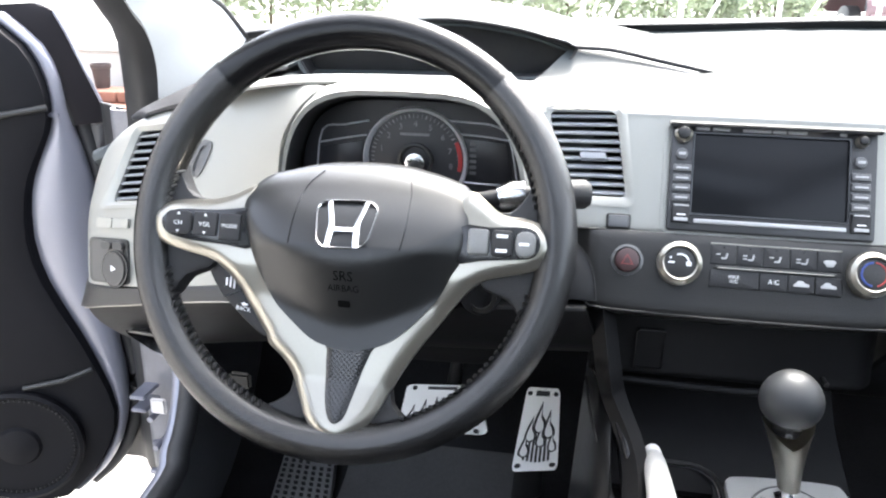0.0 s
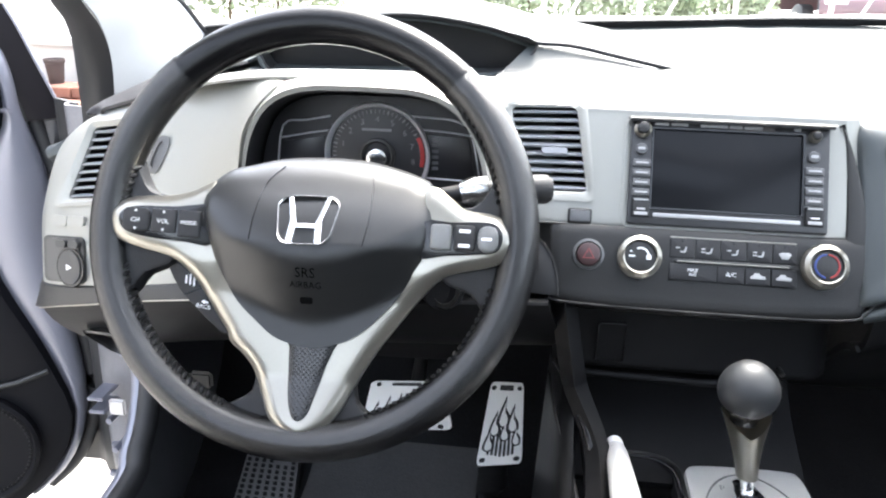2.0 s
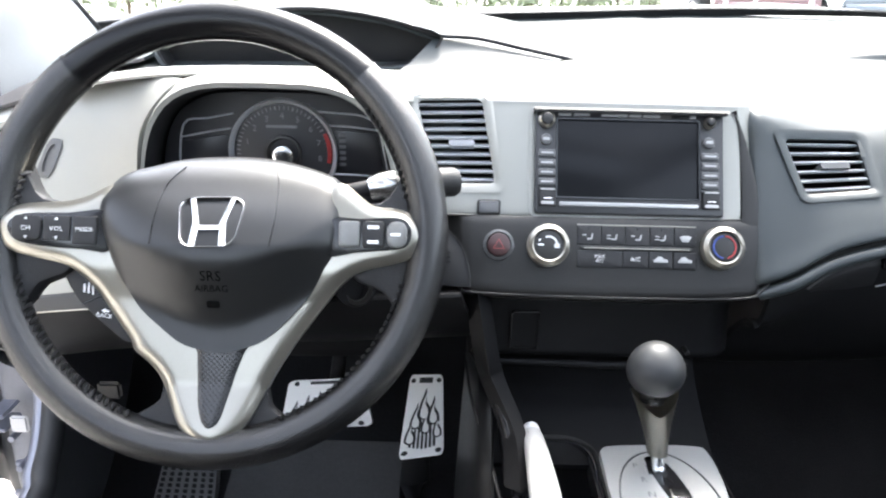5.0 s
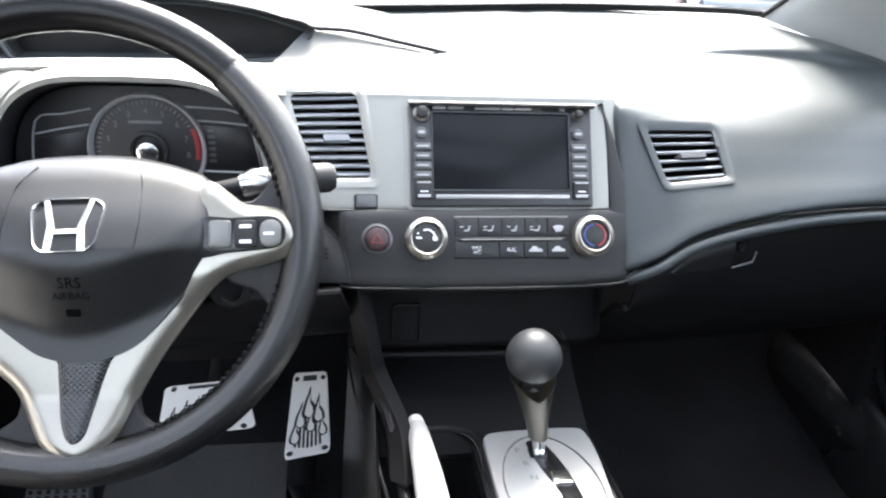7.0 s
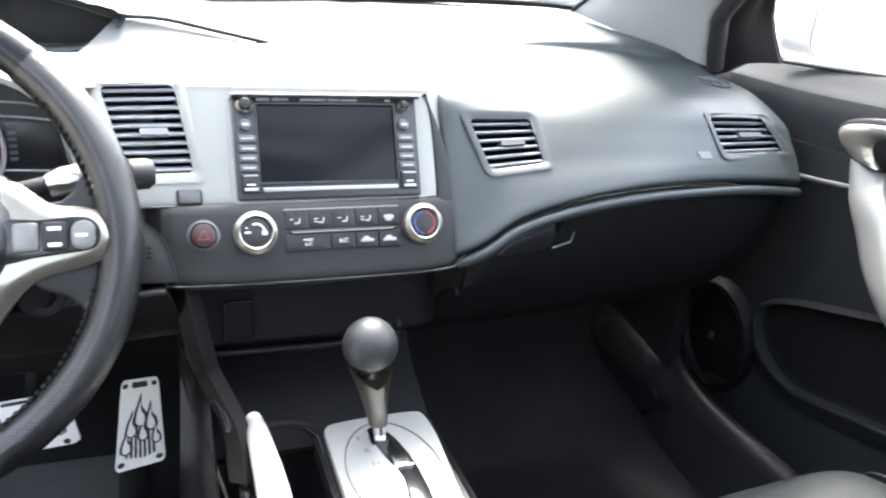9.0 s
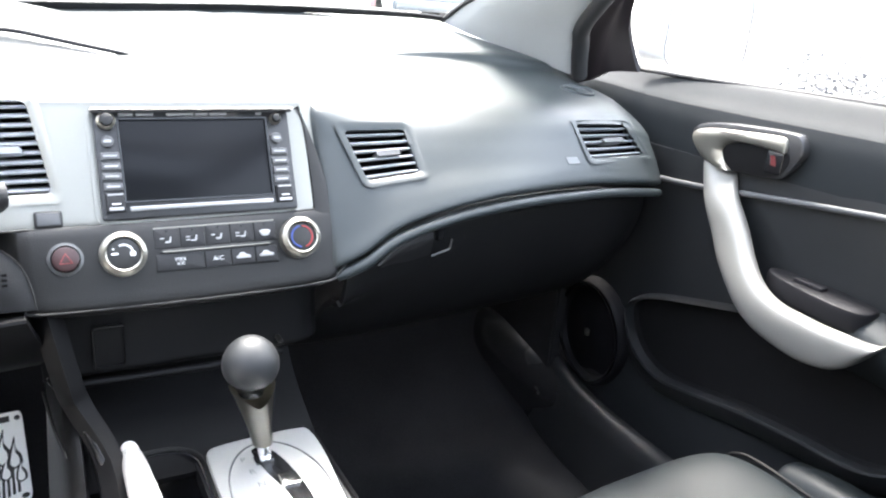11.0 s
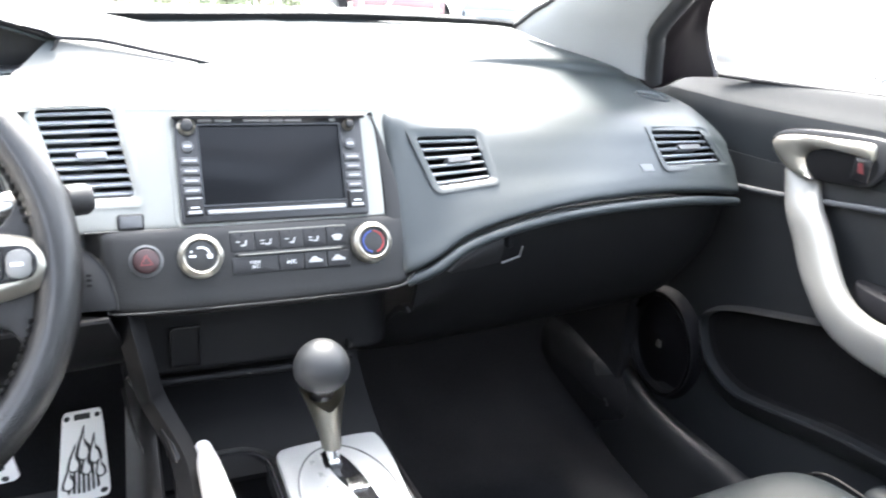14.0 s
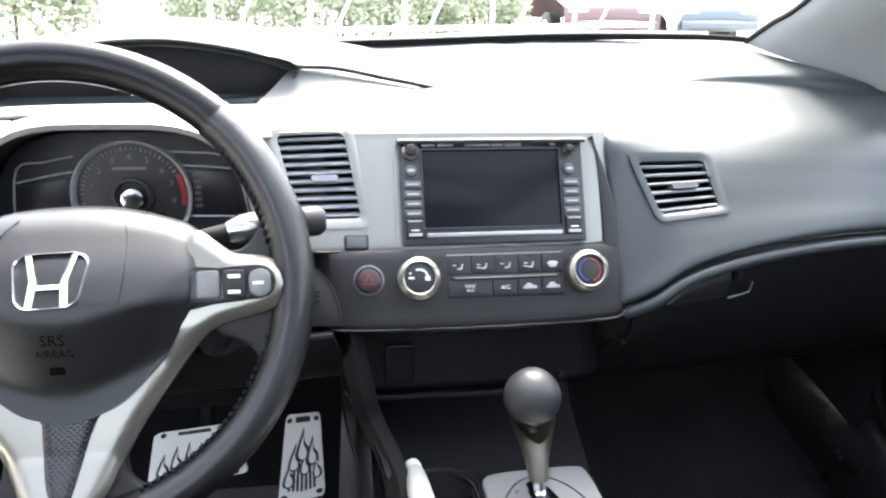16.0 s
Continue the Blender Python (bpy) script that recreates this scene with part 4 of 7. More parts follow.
def cluster():
    """The instrument cluster in the lower tier."""
    c = thing("instrument_cluster", (0.0156, 0.2, 0.72), "dark unlit instrument cluster with round rev counter", "gauge")
    fm = lambda u, v, n: Vector((u, 0.205 - n, v))
    part("face", raised(fm, arch(0.122, 0.128, 0.70, 0.866, 0.008)[::1], -0.01, 0.0, 0.001), mat("matt_dark_gauge_face", (0.03, 0.03, 0.034), 0.5), c)
    tc = (0.0165, 0.8035)
    ring = rings(fm, [(circle(*tc, 0.0565, 64)[::-1], 0.0), (circle(*tc, 0.0565, 64)[::-1], 0.008), (circle(*tc, 0.0553, 64)[::-1], 0.0092), (circle(*tc, 0.0538, 64)[::-1], 0.008), (circle(*tc, 0.0515, 64)[::-1], 0.002)])
    part("dial_ring", ring, PALE_LINE, c, "satin silver ring of the rev counter")
    dial = part("dial", raised(fm, circle(*tc, 0.0515, 64), 0.0, 0.002, 0.0004), mat("dial_face", (0.026, 0.026, 0.03), 0.45), c)
    dm = lambda u, v, n: fm(tc[0] + u, tc[1] + v, n + 0.0024)
    dim = mat("dim_grey_print", (0.2, 0.2, 0.21), 0.5)
    for i in range(1, 9):
        a = radians(90 + (4 - i) * 24.5)
        words(str(i), dm, 0.0385 * math.cos(a), 0.0385 * math.sin(a), 0.009, dim, dial, "numeral")
    tk = bmesh.new()
    for k in range(0, 36):
        a = radians(188 - k * 5.6)
        r0, r1, w = 0.045, 0.049, 0.0004 if k % 4 else 0.0008
        d = Vector((math.cos(a), math.sin(a)))
        e = Vector((-d.y, d.x))
        raised(dm, [tuple(d * r0 - e * w), tuple(d * r1 - e * w), tuple(d * r1 + e * w), tuple(d * r0 + e * w)], 0, 0.0005, 0.0001, tk)
    part("tick_marks", tk, dim, dial)
    n = 10
    arc = [(0.0505 * math.cos(radians(26 - 38 * k / n)), 0.0505 * math.sin(radians(26 - 38 * k / n))) for k in range(n + 1)] + [(0.046 * math.cos(radians(-12 + 38 * k / n)), 0.046 * math.sin(radians(-12 + 38 * k / n))) for k in range(n + 1)]
    part("red_zone", raised(dm, arc[::-1], 0, 0.0006, 0.0001), RED, dial)
    part("unit_bar", raised(dm, rrect(-0.017, 0.015, 0.026, 0.029, 0.001), 0, 0.0004, 0.0001), dim, dial)
    part("hub_ring", rings(dm, [(circle(0, 0, 0.019, 40)[::-1], 0), (circle(0, 0, 0.019, 40)[::-1], 0.005), (circle(0, 0, 0.0165, 40)[::-1], 0.006), (circle(0, 0, 0.0145, 40)[::-1], 0.003)]), GREY_PANEL, dial)
    part("needle_hub", raised(dm, circle(0, -0.002, 0.0115, 32), 0, 0.008, 0.004), CHROME, dial, "bright needle hub")
    for side, pts in (("l", [(-0.034, 0.8435), (-0.06, 0.838), (-0.086, 0.831), (-0.094, 0.78)]), ("l", [(-0.037, 0.828), (-0.06, 0.824), (-0.088, 0.818)]), ("r", [(0.052, 0.847), (0.075, 0.846), (0.10, 0.8435), (0.116, 0.83), (0.126, 0.782)]), ("r", [(0.060, 0.8335), (0.09, 0.832), (0.116, 0.829)]), ("r", [(0.068, 0.782), (0.095, 0.781), (0.125, 0.780)])):
        part("panel_line", tube(spline([(x, 0.203, z) for x, z in pts], 4), 0.0011, 6), PALE_LINE, c)
    part("side_display", raised(fm, [(0.073, 0.785), (0.121, 0.784), (0.113, 0.8265), (0.068, 0.829)], 0.0, 0.0025, 0.0005), GAUGE_GLASS, c, "dark fuel and temperature display")
    part("side_display", raised(fm, [(-0.092, 0.78), (-0.042, 0.78), (-0.041, 0.822), (-0.086, 0.814)], 0.0, 0.0025, 0.0005), GAUGE_GLASS, c)
    part("odometer", raised(fm, rrect(0.018, 0.045, 0.776, 0.786, 0.001), 0.0, 0.004, 0.0004), SCREEN, c)
    for k in range(6):
        part("scale_mark", raised(fm, rrect(0.0745, 0.0815, 0.791 + k * 0.0062, 0.7945 + k * 0.0062, 0.0005), 0.0025, 0.0032, 0.0001), mat("faint_print", (0.12, 0.12, 0.125), 0.5), c)


cluster()


LOUVRE = mat("grey_louvre_plastic", (0.30, 0.31, 0.33), 0.38, var=0.06)


def air_vent(key, name_label, n, mat_frame, flare=1.2, tab=True, proud=0.0012, depth=0.03):
    """A louvred outlet set into the opening of its panel."""
    corners, on = OUTLETS[key], ON_FACE[key]
    fm = quad_map(*[on(Vector(c)) for c in corners])
    tl, tr, br, bl = (Vector(c) for c in corners)
    nn = (tr - tl).cross(tl - bl).normalized()
    fs = lambda u, v, h: on(fm(u, v, 0)) + nn * h
    w, h = (tr - tl).length, (tl - bl).length
    v = thing("air_vent", (bl + br) / 2, name_label, "air vent", "dashboard air vents")
    ru, rv = 0.004 / w, 0.004 / h
    o = rrect(-ru, 1 + ru, -rv, 1 + rv, 0.1)[::-1]
    q = rrect(-ru * flare, 1 + ru * flare, -rv * flare, 1 + rv * flare, 0.12)[::-1]
    i = rrect(ru * 0.3, 1 - ru * 0.3, rv * 0.3, 1 - rv * 0.3, 0.08)[::-1]
    bm = bmesh.new()
    skin(bm, [[fs(a, b, -0.003) for a, b in q], [fs(a, b, proud * 0.7) for a, b in q], [fs(a, b, proud) for a, b in inset(q, 0.02)], [fs(a, b, proud) for a, b in o], [fm(a, b, -0.001) for a, b in i], [fm(a, b, -0.006) for a, b in i]], closed=True)
    part("vent_frame", bm, mat_frame, v)
    part("vent_duct", rings(fm, [(i, -0.004), (i, -depth)], cap=True), LINING, v, "black duct behind the louvres")
    for k in range(n):
        c = (k + 0.6) / (n + 0.2)
        t = 0.0021 / h
        rows = []
        for u in (0.015, 0.2, 0.4, 0.6, 0.8, 0.985):
            rows.append([fm(u, c + t, -0.0055), fm(u, c - t * 0.4, -0.002), fm(u, c - t, -0.0035), fm(u, c - t + 0.0045 / h, -0.018), fm(u, c + t + 0.0045 / h, -0.018)])
        bm = bmesh.new()
        skin(bm, rows, closed=True, cap0=True, cap1=True)
        part("louvre", bm, LOUVRE, v)
    if tab:
        part("slider_tab", raised(fm, rrect(0.36, 0.76, 0.44, 0.44 + 0.0065 / h, 0.03), -0.012, 0.001, 0.002), LOUVRE if mat_frame is SILVER else mat("dull_grey_tab", (0.10, 0.103, 0.105), 0.4), v, "grey slider tab")
    return v


air_vent("centre", "tall black louvred vent in the silver centre fascia", 10, SILVER, 1.9, proud=0.0018)
air_vent("driver", "slanted black louvred vent in the silver driver's fascia", 9, SILVER, 1.7, False, proud=0.004)
air_vent("radio", "black louvred vent in the dash beside the radio", 6, PAD, 1.9, proud=0.0022)
air_vent("door", "black louvred vent in the dash beside the passenger door", 5, PAD, 1.9, proud=0.0022)


def dash_small():
    def on(u, v, n):
        return ON_FACE["crown"](0.914 + 0.060 * u + 0.012 * v, 0.300 + 0.038 * v - 0.006 * u) + Vector((0.17, -0.14, 0.97)) * n
    oval = lambda k: [(0.5 + 0.5 * k * math.cos(a), 0.5 + 0.5 * k * math.sin(a)) for a in [2 * math.pi * q / 30 for q in range(30)]][::-1]
    side = part("defrost_outlet", rings(on, [(oval(1.0)[::-1], -0.001), (oval(0.98)[::-1], 0.0028), (oval(0.88)[::-1], 0.003), (oval(0.80)[::-1], -0.0008)], cap=True), PAD, dashboard, "small oval side window outlet")
    for k in (-0.24, 0.0, 0.24):
        part("outlet_rib", raised(on, rrect(0.5 + k - 0.05, 0.5 + k + 0.05, 0.2, 0.8, 0.02), 0.0, 0.0012, 0.0003), PAD, side)
    st = quad_map((0.836, 0.182, 0.795), (0.858, 0.186, 0.794), (0.861, 0.181, 0.786), (0.839, 0.177, 0.787))
    part("airbag_label", raised(lambda u, v, n: ON_FACE["door"](st(u, v, 0)) + Vector((0, -0.8, 0.6)) * n, rrect(0, 1, 0, 1, 0.05), -0.001, 0.0008, 0.0002), mat("pale_grey_print", (0.13, 0.137, 0.14), 0.5), dashboard, "small pale printed airbag label")
    # trim line where the two fascias meet
    part("fascia_seam", tube([P(0.19, -0.111, 0.001), P(0.3, -0.112, 0.002), P(0.45, -0.111, 0.002), P(0.51, -0.108, 0.0)], 0.0012, 8), GREY_PANEL, dashboard)
    part("fascia_base_line", tube(spline([P(0.205, -0.183, 0.001), P(0.22, -0.189, 0.002), P(0.35, -0.191, 0.004), P(0.48, -0.189, 0.003), P(0.505, -0.18, 0.003), P(0.522, -0.16, 0.0), P(0.54, -0.145, -0.006)], 4), 0.0012, 8), LOWER_PANEL, dashboard)
    # the recessed end of the lower fascia, with three sensor slots
    end = [(0.172, -0.122), (0.180, -0.1225), (0.189, -0.1268), (0.1977, -0.1342), (0.2038, -0.1421), (0.2078, -0.1509), (0.2108, -0.1619), (0.2127, -0.1728), (0.2135, -0.184), (0.172, -0.182)]
    ep = part("fascia_end", raised(cmap, end[::-1], -0.02, 0.0052, 0.0006), mat("black_fascia_end", (0.008, 0.008, 0.0085), 0.5, spec=0.3, bump=0.3, bump_scale=900), dashboard, "black end piece of the lower fascia")
    part("end_edge", tube(spline([cmap(u, v, 0.0056) for u, v in end[1:9]], 3), 0.0007, 6), GREY_PANEL, ep)
    for v in (-0.1497, -0.1543, -0.1591):
        part("sensor_slot", raised(cmap, rrect(0.1885, 0.193, v - 0.0011, v + 0.0011, 0.0004), 0.005, 0.0057, 0.0001), LINING, ep)
    part("indicator_cover", raised(cmap, rrect(0.2205, 0.2405, -0.1085, -0.0965, 0.002), -0.002, 0.003, 0.001), mat("grey_blank_cover", (0.10, 0.102, 0.106), 0.35), dashboard)
    o, i = rrect(0.2185, 0.2425, -0.1105, -0.0945, 0.003)[::-1], rrect(0.2205, 0.2405, -0.1085, -0.0965, 0.002)[::-1]
    part("indicator_frame", rings(cmap, [(o, -0.001), (o, 0.002), (i, 0.003), (i, 0.0)]), GREY_PANEL, dashboard)
    hz = part("hazard_button", raised(cmap, circle(0.241, -0.1405, 0.0125, 36), 0.0, 0.008, 0.004), mat("dull_red_button", (0.05, 0.024, 0.024), 0.35), dashboard, "round dark red hazard button")
    o, i = circle(0.241, -0.1405, 0.0155, 40)[::-1], circle(0.241, -0.1405, 0.0128, 40)[::-1]
    part("hazard_ring", rings(cmap, [(o, 0.0), (o, 0.006), (i, 0.007), (i, 0.003)]), mat("mid_grey_ring", (0.10, 0.10, 0.10), 0.35, metal=0.4), hz)
    tri = bmesh.new()
    for k in range(3):
        a0, a1 = radians(90 + 120 * k), radians(210 + 120 * k)
        c0, c1 = Vector((math.cos(a0), math.sin(a0))), Vector((math.cos(a1), math.sin(a1)))
        q = [c0 * 0.007, c1 * 0.007, c1 * 0.0052, c0 * 0.0052]
        raised(cmap, [(0.241 + p.x, -0.1415 + p.y) for p in q], 0.0075, 0.0084, 0.0001, tri)
    part("warning_triangle", tri, mat("dull_red_print", (0.25, 0.05, 0.05), 0.5), hz)


dash_small()


ICON = mat("dim_white_print", (0.36, 0.36, 0.36), 0.5, var=0.03)
KEY = mat("dark_grey_key", (0.09, 0.09, 0.092), 0.4, var=0.06)


def radio():
    r = thing("navigation_radio", (0.371, 0.165, 0.752), "black double-height navigation radio with dark blank screen", "car radio")
    part("body", raised(cmap, rrect(0.2765, 0.4665, -0.1075, -0.001, 0.003), -0.02, 0.006, 0.0015), mat("dark_radio_plastic", (0.03, 0.03, 0.032), 0.38, bump=0.2, bump_scale=1200), r)
    o = rrect(0.2700, 0.4850, -0.1135, 0.0022, 0.012)[::-1]
    i = rrect(0.2755, 0.4675, -0.1085, 0.0, 0.003)[::-1]
    m = rrect(0.2718, 0.4832, -0.112, 0.0012, 0.011)[::-1]
    part("surround", rings(cmap, [(o, -0.002), (o, 0.0008), (m, 0.0014), (i, 0.0006), (i, -0.01)]), SILVER, r, "silver-grey radio surround")
    part("screen", raised(cmap, rrect(0.2985, 0.4405, -0.0905, -0.0118, 0.001), 0.003, 0.0068, 0.0006), SCREEN, r, "dark blank glass screen")
    bz = rrect(0.2968, 0.4422, -0.0922, -0.0102, 0.0015)[::-1]
    bi = rrect(0.2985, 0.4405, -0.0905, -0.0118, 0.001)[::-1]
    part("screen_bezel", rings(cmap, [(bz, 0.005), (bz, 0.0085), (bi, 0.0085), (bi, 0.006)]), GLOSS_BLACK, r)
    silverbar = mat("pale_button_bar", (0.38, 0.38, 0.38), 0.35, metal=0.3)
    part("slot_bar", raised(cmap, rrect(0.301, 0.4405, -0.1002, -0.0958, 0.001), 0.005, 0.0085, 0.001), silverbar, r, "pale bar under the screen")
    for u, v, rr in ((0.2872, -0.0125, 0.0085), (0.4515, -0.0125, 0.006)):
        k = part("knob", raised(cmap, circle(u, v, rr * 0.72, 28), 0.005, 0.016, 0.002), BLACK, r)
        o, i = circle(u, v, rr, 28)[::-1], circle(u, v, rr * 0.76, 28)[::-1]
        part("knob_ring", rings(cmap, [(o, 0.005), (o, 0.011), (i, 0.013), (i, 0.007)]), SATIN, k)
    for u in (0.2868, 0.4512):
        k = part("round_button", raised(cmap, circle(u, -0.0325, 0.0058, 24), 0.005, 0.0095, 0.0015), KEY, r)
        part("button_mark", raised(cmap, rrect(u - 0.0035, u + 0.0035, -0.0340, -0.0310, 0.001), 0.009, 0.0101, 0.0002), ICON, k)
        for j, v in enumerate((-0.0465, -0.0565, -0.0662, -0.076)):
            uu = u + 0.0012
            k = part("key", raised(cmap, rrect(uu - 0.0085, uu + 0.0085, v - 0.0036, v + 0.0036, 0.0008), 0.005, 0.0085, 0.0008), KEY, r)
            part("key_mark", raised(cmap, rrect(uu - 0.006, uu + 0.006, v - 0.0009, v + 0.0009, 0.0003), 0.008, 0.0089, 0.0001), ICON, k)
        uu = u + 0.002
        k = part("rocker", raised(cmap, rrect(uu - 0.0085, uu + 0.0085, -0.1005, -0.0822, 0.001), 0.005, 0.0095, 0.001), BLACK, r)
        part("key_mark", raised(cmap, rrect(uu - 0.007, uu + 0.007, -0.0845, -0.083, 0.0003), 0.009, 0.0099, 0.0001), ICON, k)
        part("key_mark", raised(cmap, rrect(uu - 0.0065, uu + 0.0065, -0.0990, -0.0958, 0.0005), 0.009, 0.0099, 0.0001), ICON, k)
        part("key_mark", raised(cmap, rrect(uu - 0.004, uu + 0.004, -0.0935, -0.0922, 0.0003), 0.009, 0.0099, 0.0001), WHITE, k)
    for u0, u1 in ((0.299, 0.312), (0.315, 0.331), (0.343, 0.369), (0.371, 0.383), (0.385, 0.402), (0.432, 0.438)):
        part("top_marking", raised(cmap, rrect(u0, u1, -0.0078, -0.0052, 0.0003), 0.005, 0.0082, 0.0001), ICON, r)
    part("hood_line", box(0.274, 0.469, 0.190, 0.205, 0.8545, 0.858, 0.001), BLACK, r)


radio()


def climate():
    c = thing("climate_controls", (0.379, 0.14, 0.70), "climate controls with two round knobs and button rows", "climate control")
    part("button_plate", raised(cmap, rrect(0.3165, 0.4405, -0.162, -0.1175, 0.003), 0.0, 0.0055, 0.001), BLACK, c)
    part("top_line", tube([cmap(0.319, -0.1185, 0.0062), cmap(0.438, -0.1185, 0.0062)], 0.0008, 6), SATIN, c)
    part("mid_bar", raised(cmap, [(0.322, -0.1412), (0.326, -0.1432), (0.431, -0.1432), (0.435, -0.1412), (0.431, -0.1396), (0.326, -0.1396)], 0.005, 0.0085, 0.001), GREY_PANEL, c)
    part("mid_line", tube([cmap(0.326, -0.1420, 0.0087), cmap(0.431, -0.1420, 0.0087)], 0.0007, 6), SATIN, c)
    us = (0.3185, 0.343, 0.3672, 0.3915, 0.4158, 0.4388)
    for k in range(5):
        b = part("mode_button", raised(cmap, rrect(us[k] + 0.0005, us[k + 1] - 0.0005, -0.1385, -0.1195, 0.0008), 0.004, 0.0078, 0.0008), BLACK, c)
        u = (us[k] + us[k + 1]) / 2
        icon = bmesh.new()
        if k < 4:
            # a seated shape as bars, with an air arrow
            raised(cmap, [(u + 0.0045, -0.1275), (u + 0.003, -0.1275), (u + 0.0015, -0.1325), (u + 0.0035, -0.1325)], 0.0074, 0.0082, 0.0001, icon)
            raised(cmap, rrect(u - 0.002, u + 0.003, -0.1335, -0.1318, 0.0003), 0.0074, 0.0082, 0.0001, icon)
            for q in range(1 + k % 2):
                raised(cmap, rrect(u - 0.0065, u - 0.0025, -0.1295 - 0.003 * q, -0.1282 - 0.003 * q, 0.0003), 0.0074, 0.0082, 0.0001, icon)
        else:
            raised(cmap, [(u - 0.003, -0.134), (u + 0.003, -0.134), (u + 0.006, -0.129), (u + 0.003, -0.1275), (u - 0.003, -0.1275), (u - 0.006, -0.129)], 0.0074, 0.0082, 0.0001, icon)
        part("icon", icon, ICON, b)
        part("pilot", raised(cmap, circle(u, -0.1222, 0.0008, 8), 0.0074, 0.0082, 0.0001), GLOSS_BLACK, b)
    us = (0.3185, 0.3645, 0.3905, 0.4148, 0.4388)
    bt = []
    for k in range(4):
        b = part("function_button", raised(cmap, rrect(us[k] + 0.0005, us[k + 1] - 0.0005, -0.1608, -0.1442, 0.0008), 0.004, 0.0078, 0.0008), BLACK, c)
        bt.append(((us[k] + us[k + 1]) / 2, b))
    bm = lambda u, v, n: cmap(u, v, n + 0.0078)
    words("MAX", bm, bt[0][0], -0.1502, 0.0048, WHITE, bt[0][1])
    words("A/C", bm, bt[0][0], -0.1545, 0.0048, WHITE, bt[0][1])
    words("A/C", bm, bt[1][0], -0.1525, 0.0062, WHITE, bt[1][1])
    for u, b in bt[2:]:
        ic = [(u - 0.007, -0.1548), (u + 0.007, -0.1548), (u + 0.007, -0.152), (u + 0.003, -0.1512), (u + 0.001, -0.149), (u - 0.003, -0.149), (u - 0.005, -0.1515), (u - 0.007, -0.1525)]
        part("icon", raised(cmap, ic, 0.0074, 0.0082, 0.0001), ICON, b)
    for u, v, cool in ((0.2898, -0.1405, False), (0.4632, -0.1388, True)):
        o, m1, m2, i = (circle(u, v, q, 56)[::-1] for q in (0.0212, 0.0205, 0.0165, 0.0150))
        k = part("control_knob", rings(cmap, [(circle(u, v, 0.0225, 56)[::-1], 0.0), (circle(u, v, 0.0222, 56)[::-1], 0.004), (o, 0.006), (m1, 0.016), (m2, 0.019), (i, 0.018)]), SATIN, c, "satin silver ring knob")
        part("knob_face", raised(cmap, circle(u, v, 0.0152, 48), 0.004, 0.0165, 0.001), GREY_PANEL, k)
        gr = bmesh.new()
        for q in range(40):
            a = 2 * math.pi * q / 40
            d = Vector((math.cos(a), math.sin(a)))
            e = Vector((-d.y, d.x)) * 0.0007
            p0, p1 = d * 0.0203, d * 0.0214
            raised(cmap, [(u + x, v + y) for x, y in (p0 - e, p1 - e, p1 + e, p0 + e)], 0.005, 0.013, 0.0003, gr)
        part("knurling", gr, SATIN, k)

        def arcp(a0, a1, r0, r1, n=14):
            return [(u + r1 * math.cos(radians(a0 + (a1 - a0) * q / n)), v + r1 * math.sin(radians(a0 + (a1 - a0) * q / n))) for q in range(n + 1)] + [(u + r0 * math.cos(radians(a1 + (a0 - a1) * q / n)), v + r0 * math.sin(radians(a1 + (a0 - a1) * q / n))) for q in range(n + 1)]
        if cool:
            part("blue_arc", raised(cmap, arcp(95, 262, 0.0100, 0.0120), 0.0163, 0.0172, 0.0001), BLUE, k)
            part("red_arc", raised(cmap, arcp(-75, 85, 0.0103, 0.0118), 0.0163, 0.0172, 0.0001), RED, k)
        else:
            part("speed_arc", raised(cmap, arcp(-5, 115, 0.0072, 0.0090), 0.0163, 0.0172, 0.0001), WHITE, k)
            part("off_mark", raised(cmap, rrect(u - 0.011, u - 0.005, v - 0.001, v + 0.001, 0.0003), 0.0163, 0.0172, 0.0001), WHITE, k)
            part("off_mark", raised(cmap, circle(u - 0.009, v + 0.0045, 0.0011, 10), 0.0163, 0.0172, 0.0001), WHITE, k)
            part("fan_mark", raised(cmap, rrect(u + 0.0055, u + 0.0105, v - 0.003, v + 0.0015, 0.0008), 0.0163, 0.0172, 0.0001), WHITE, k)


climate()

# ---- steering wheel and column ----
WM = Matrix(((1, 0, 0, 0.0), (0, S23, -C23, 0.0), (0, C23, S23, 0.785), (0, 0, 0, 1)))
wmap = frame_map(WM)
steering_wheel = thing("steering_wheel", (0, 0.03, 0.785), "three-spoke steering wheel in black leather with silver spokes", "steering wheel")


def rim_arc(a0, a1, n, r=0.0155):
    bm = bmesh.new()
    rows = []
    for k in range(n + 1):
        a = radians(a0 + (a1 - a0) * k / n)
        row = []
        for j in range(18):
            b = 2 * math.pi * j / 18
            rad = 0.1735 + r * math.cos(b)
            row.append(wmap(rad * math.sin(a), rad * math.cos(a), 1.08 * r * math.sin(b)))
        rows.append(row)
    vs = skin(bm, rows, closed=True, cap0=True, cap1=True)
    # holes run in a lozenge grid along and round the rim
    uv = bm.loops.layers.uv.new("grain")
    place = {v: (k, j) for k, rw in enumerate(vs) for j, v in enumerate(rw)}
    step = radians(a1 - a0) / n * 0.1735 / 0.0023
    for f in bm.faces:
        js = [place[lp.vert][1] for lp in f.loops]
        for lp in f.loops:
            k, j = place[lp.vert]
            if j == 0 and max(js) == 17:
                j = 18
            a, b = k * step, j * 2 * math.pi * r / 18 / 0.0023
            lp[uv].uv = ((a + b) * 0.707, (a - b) * 0.707)
    return bm


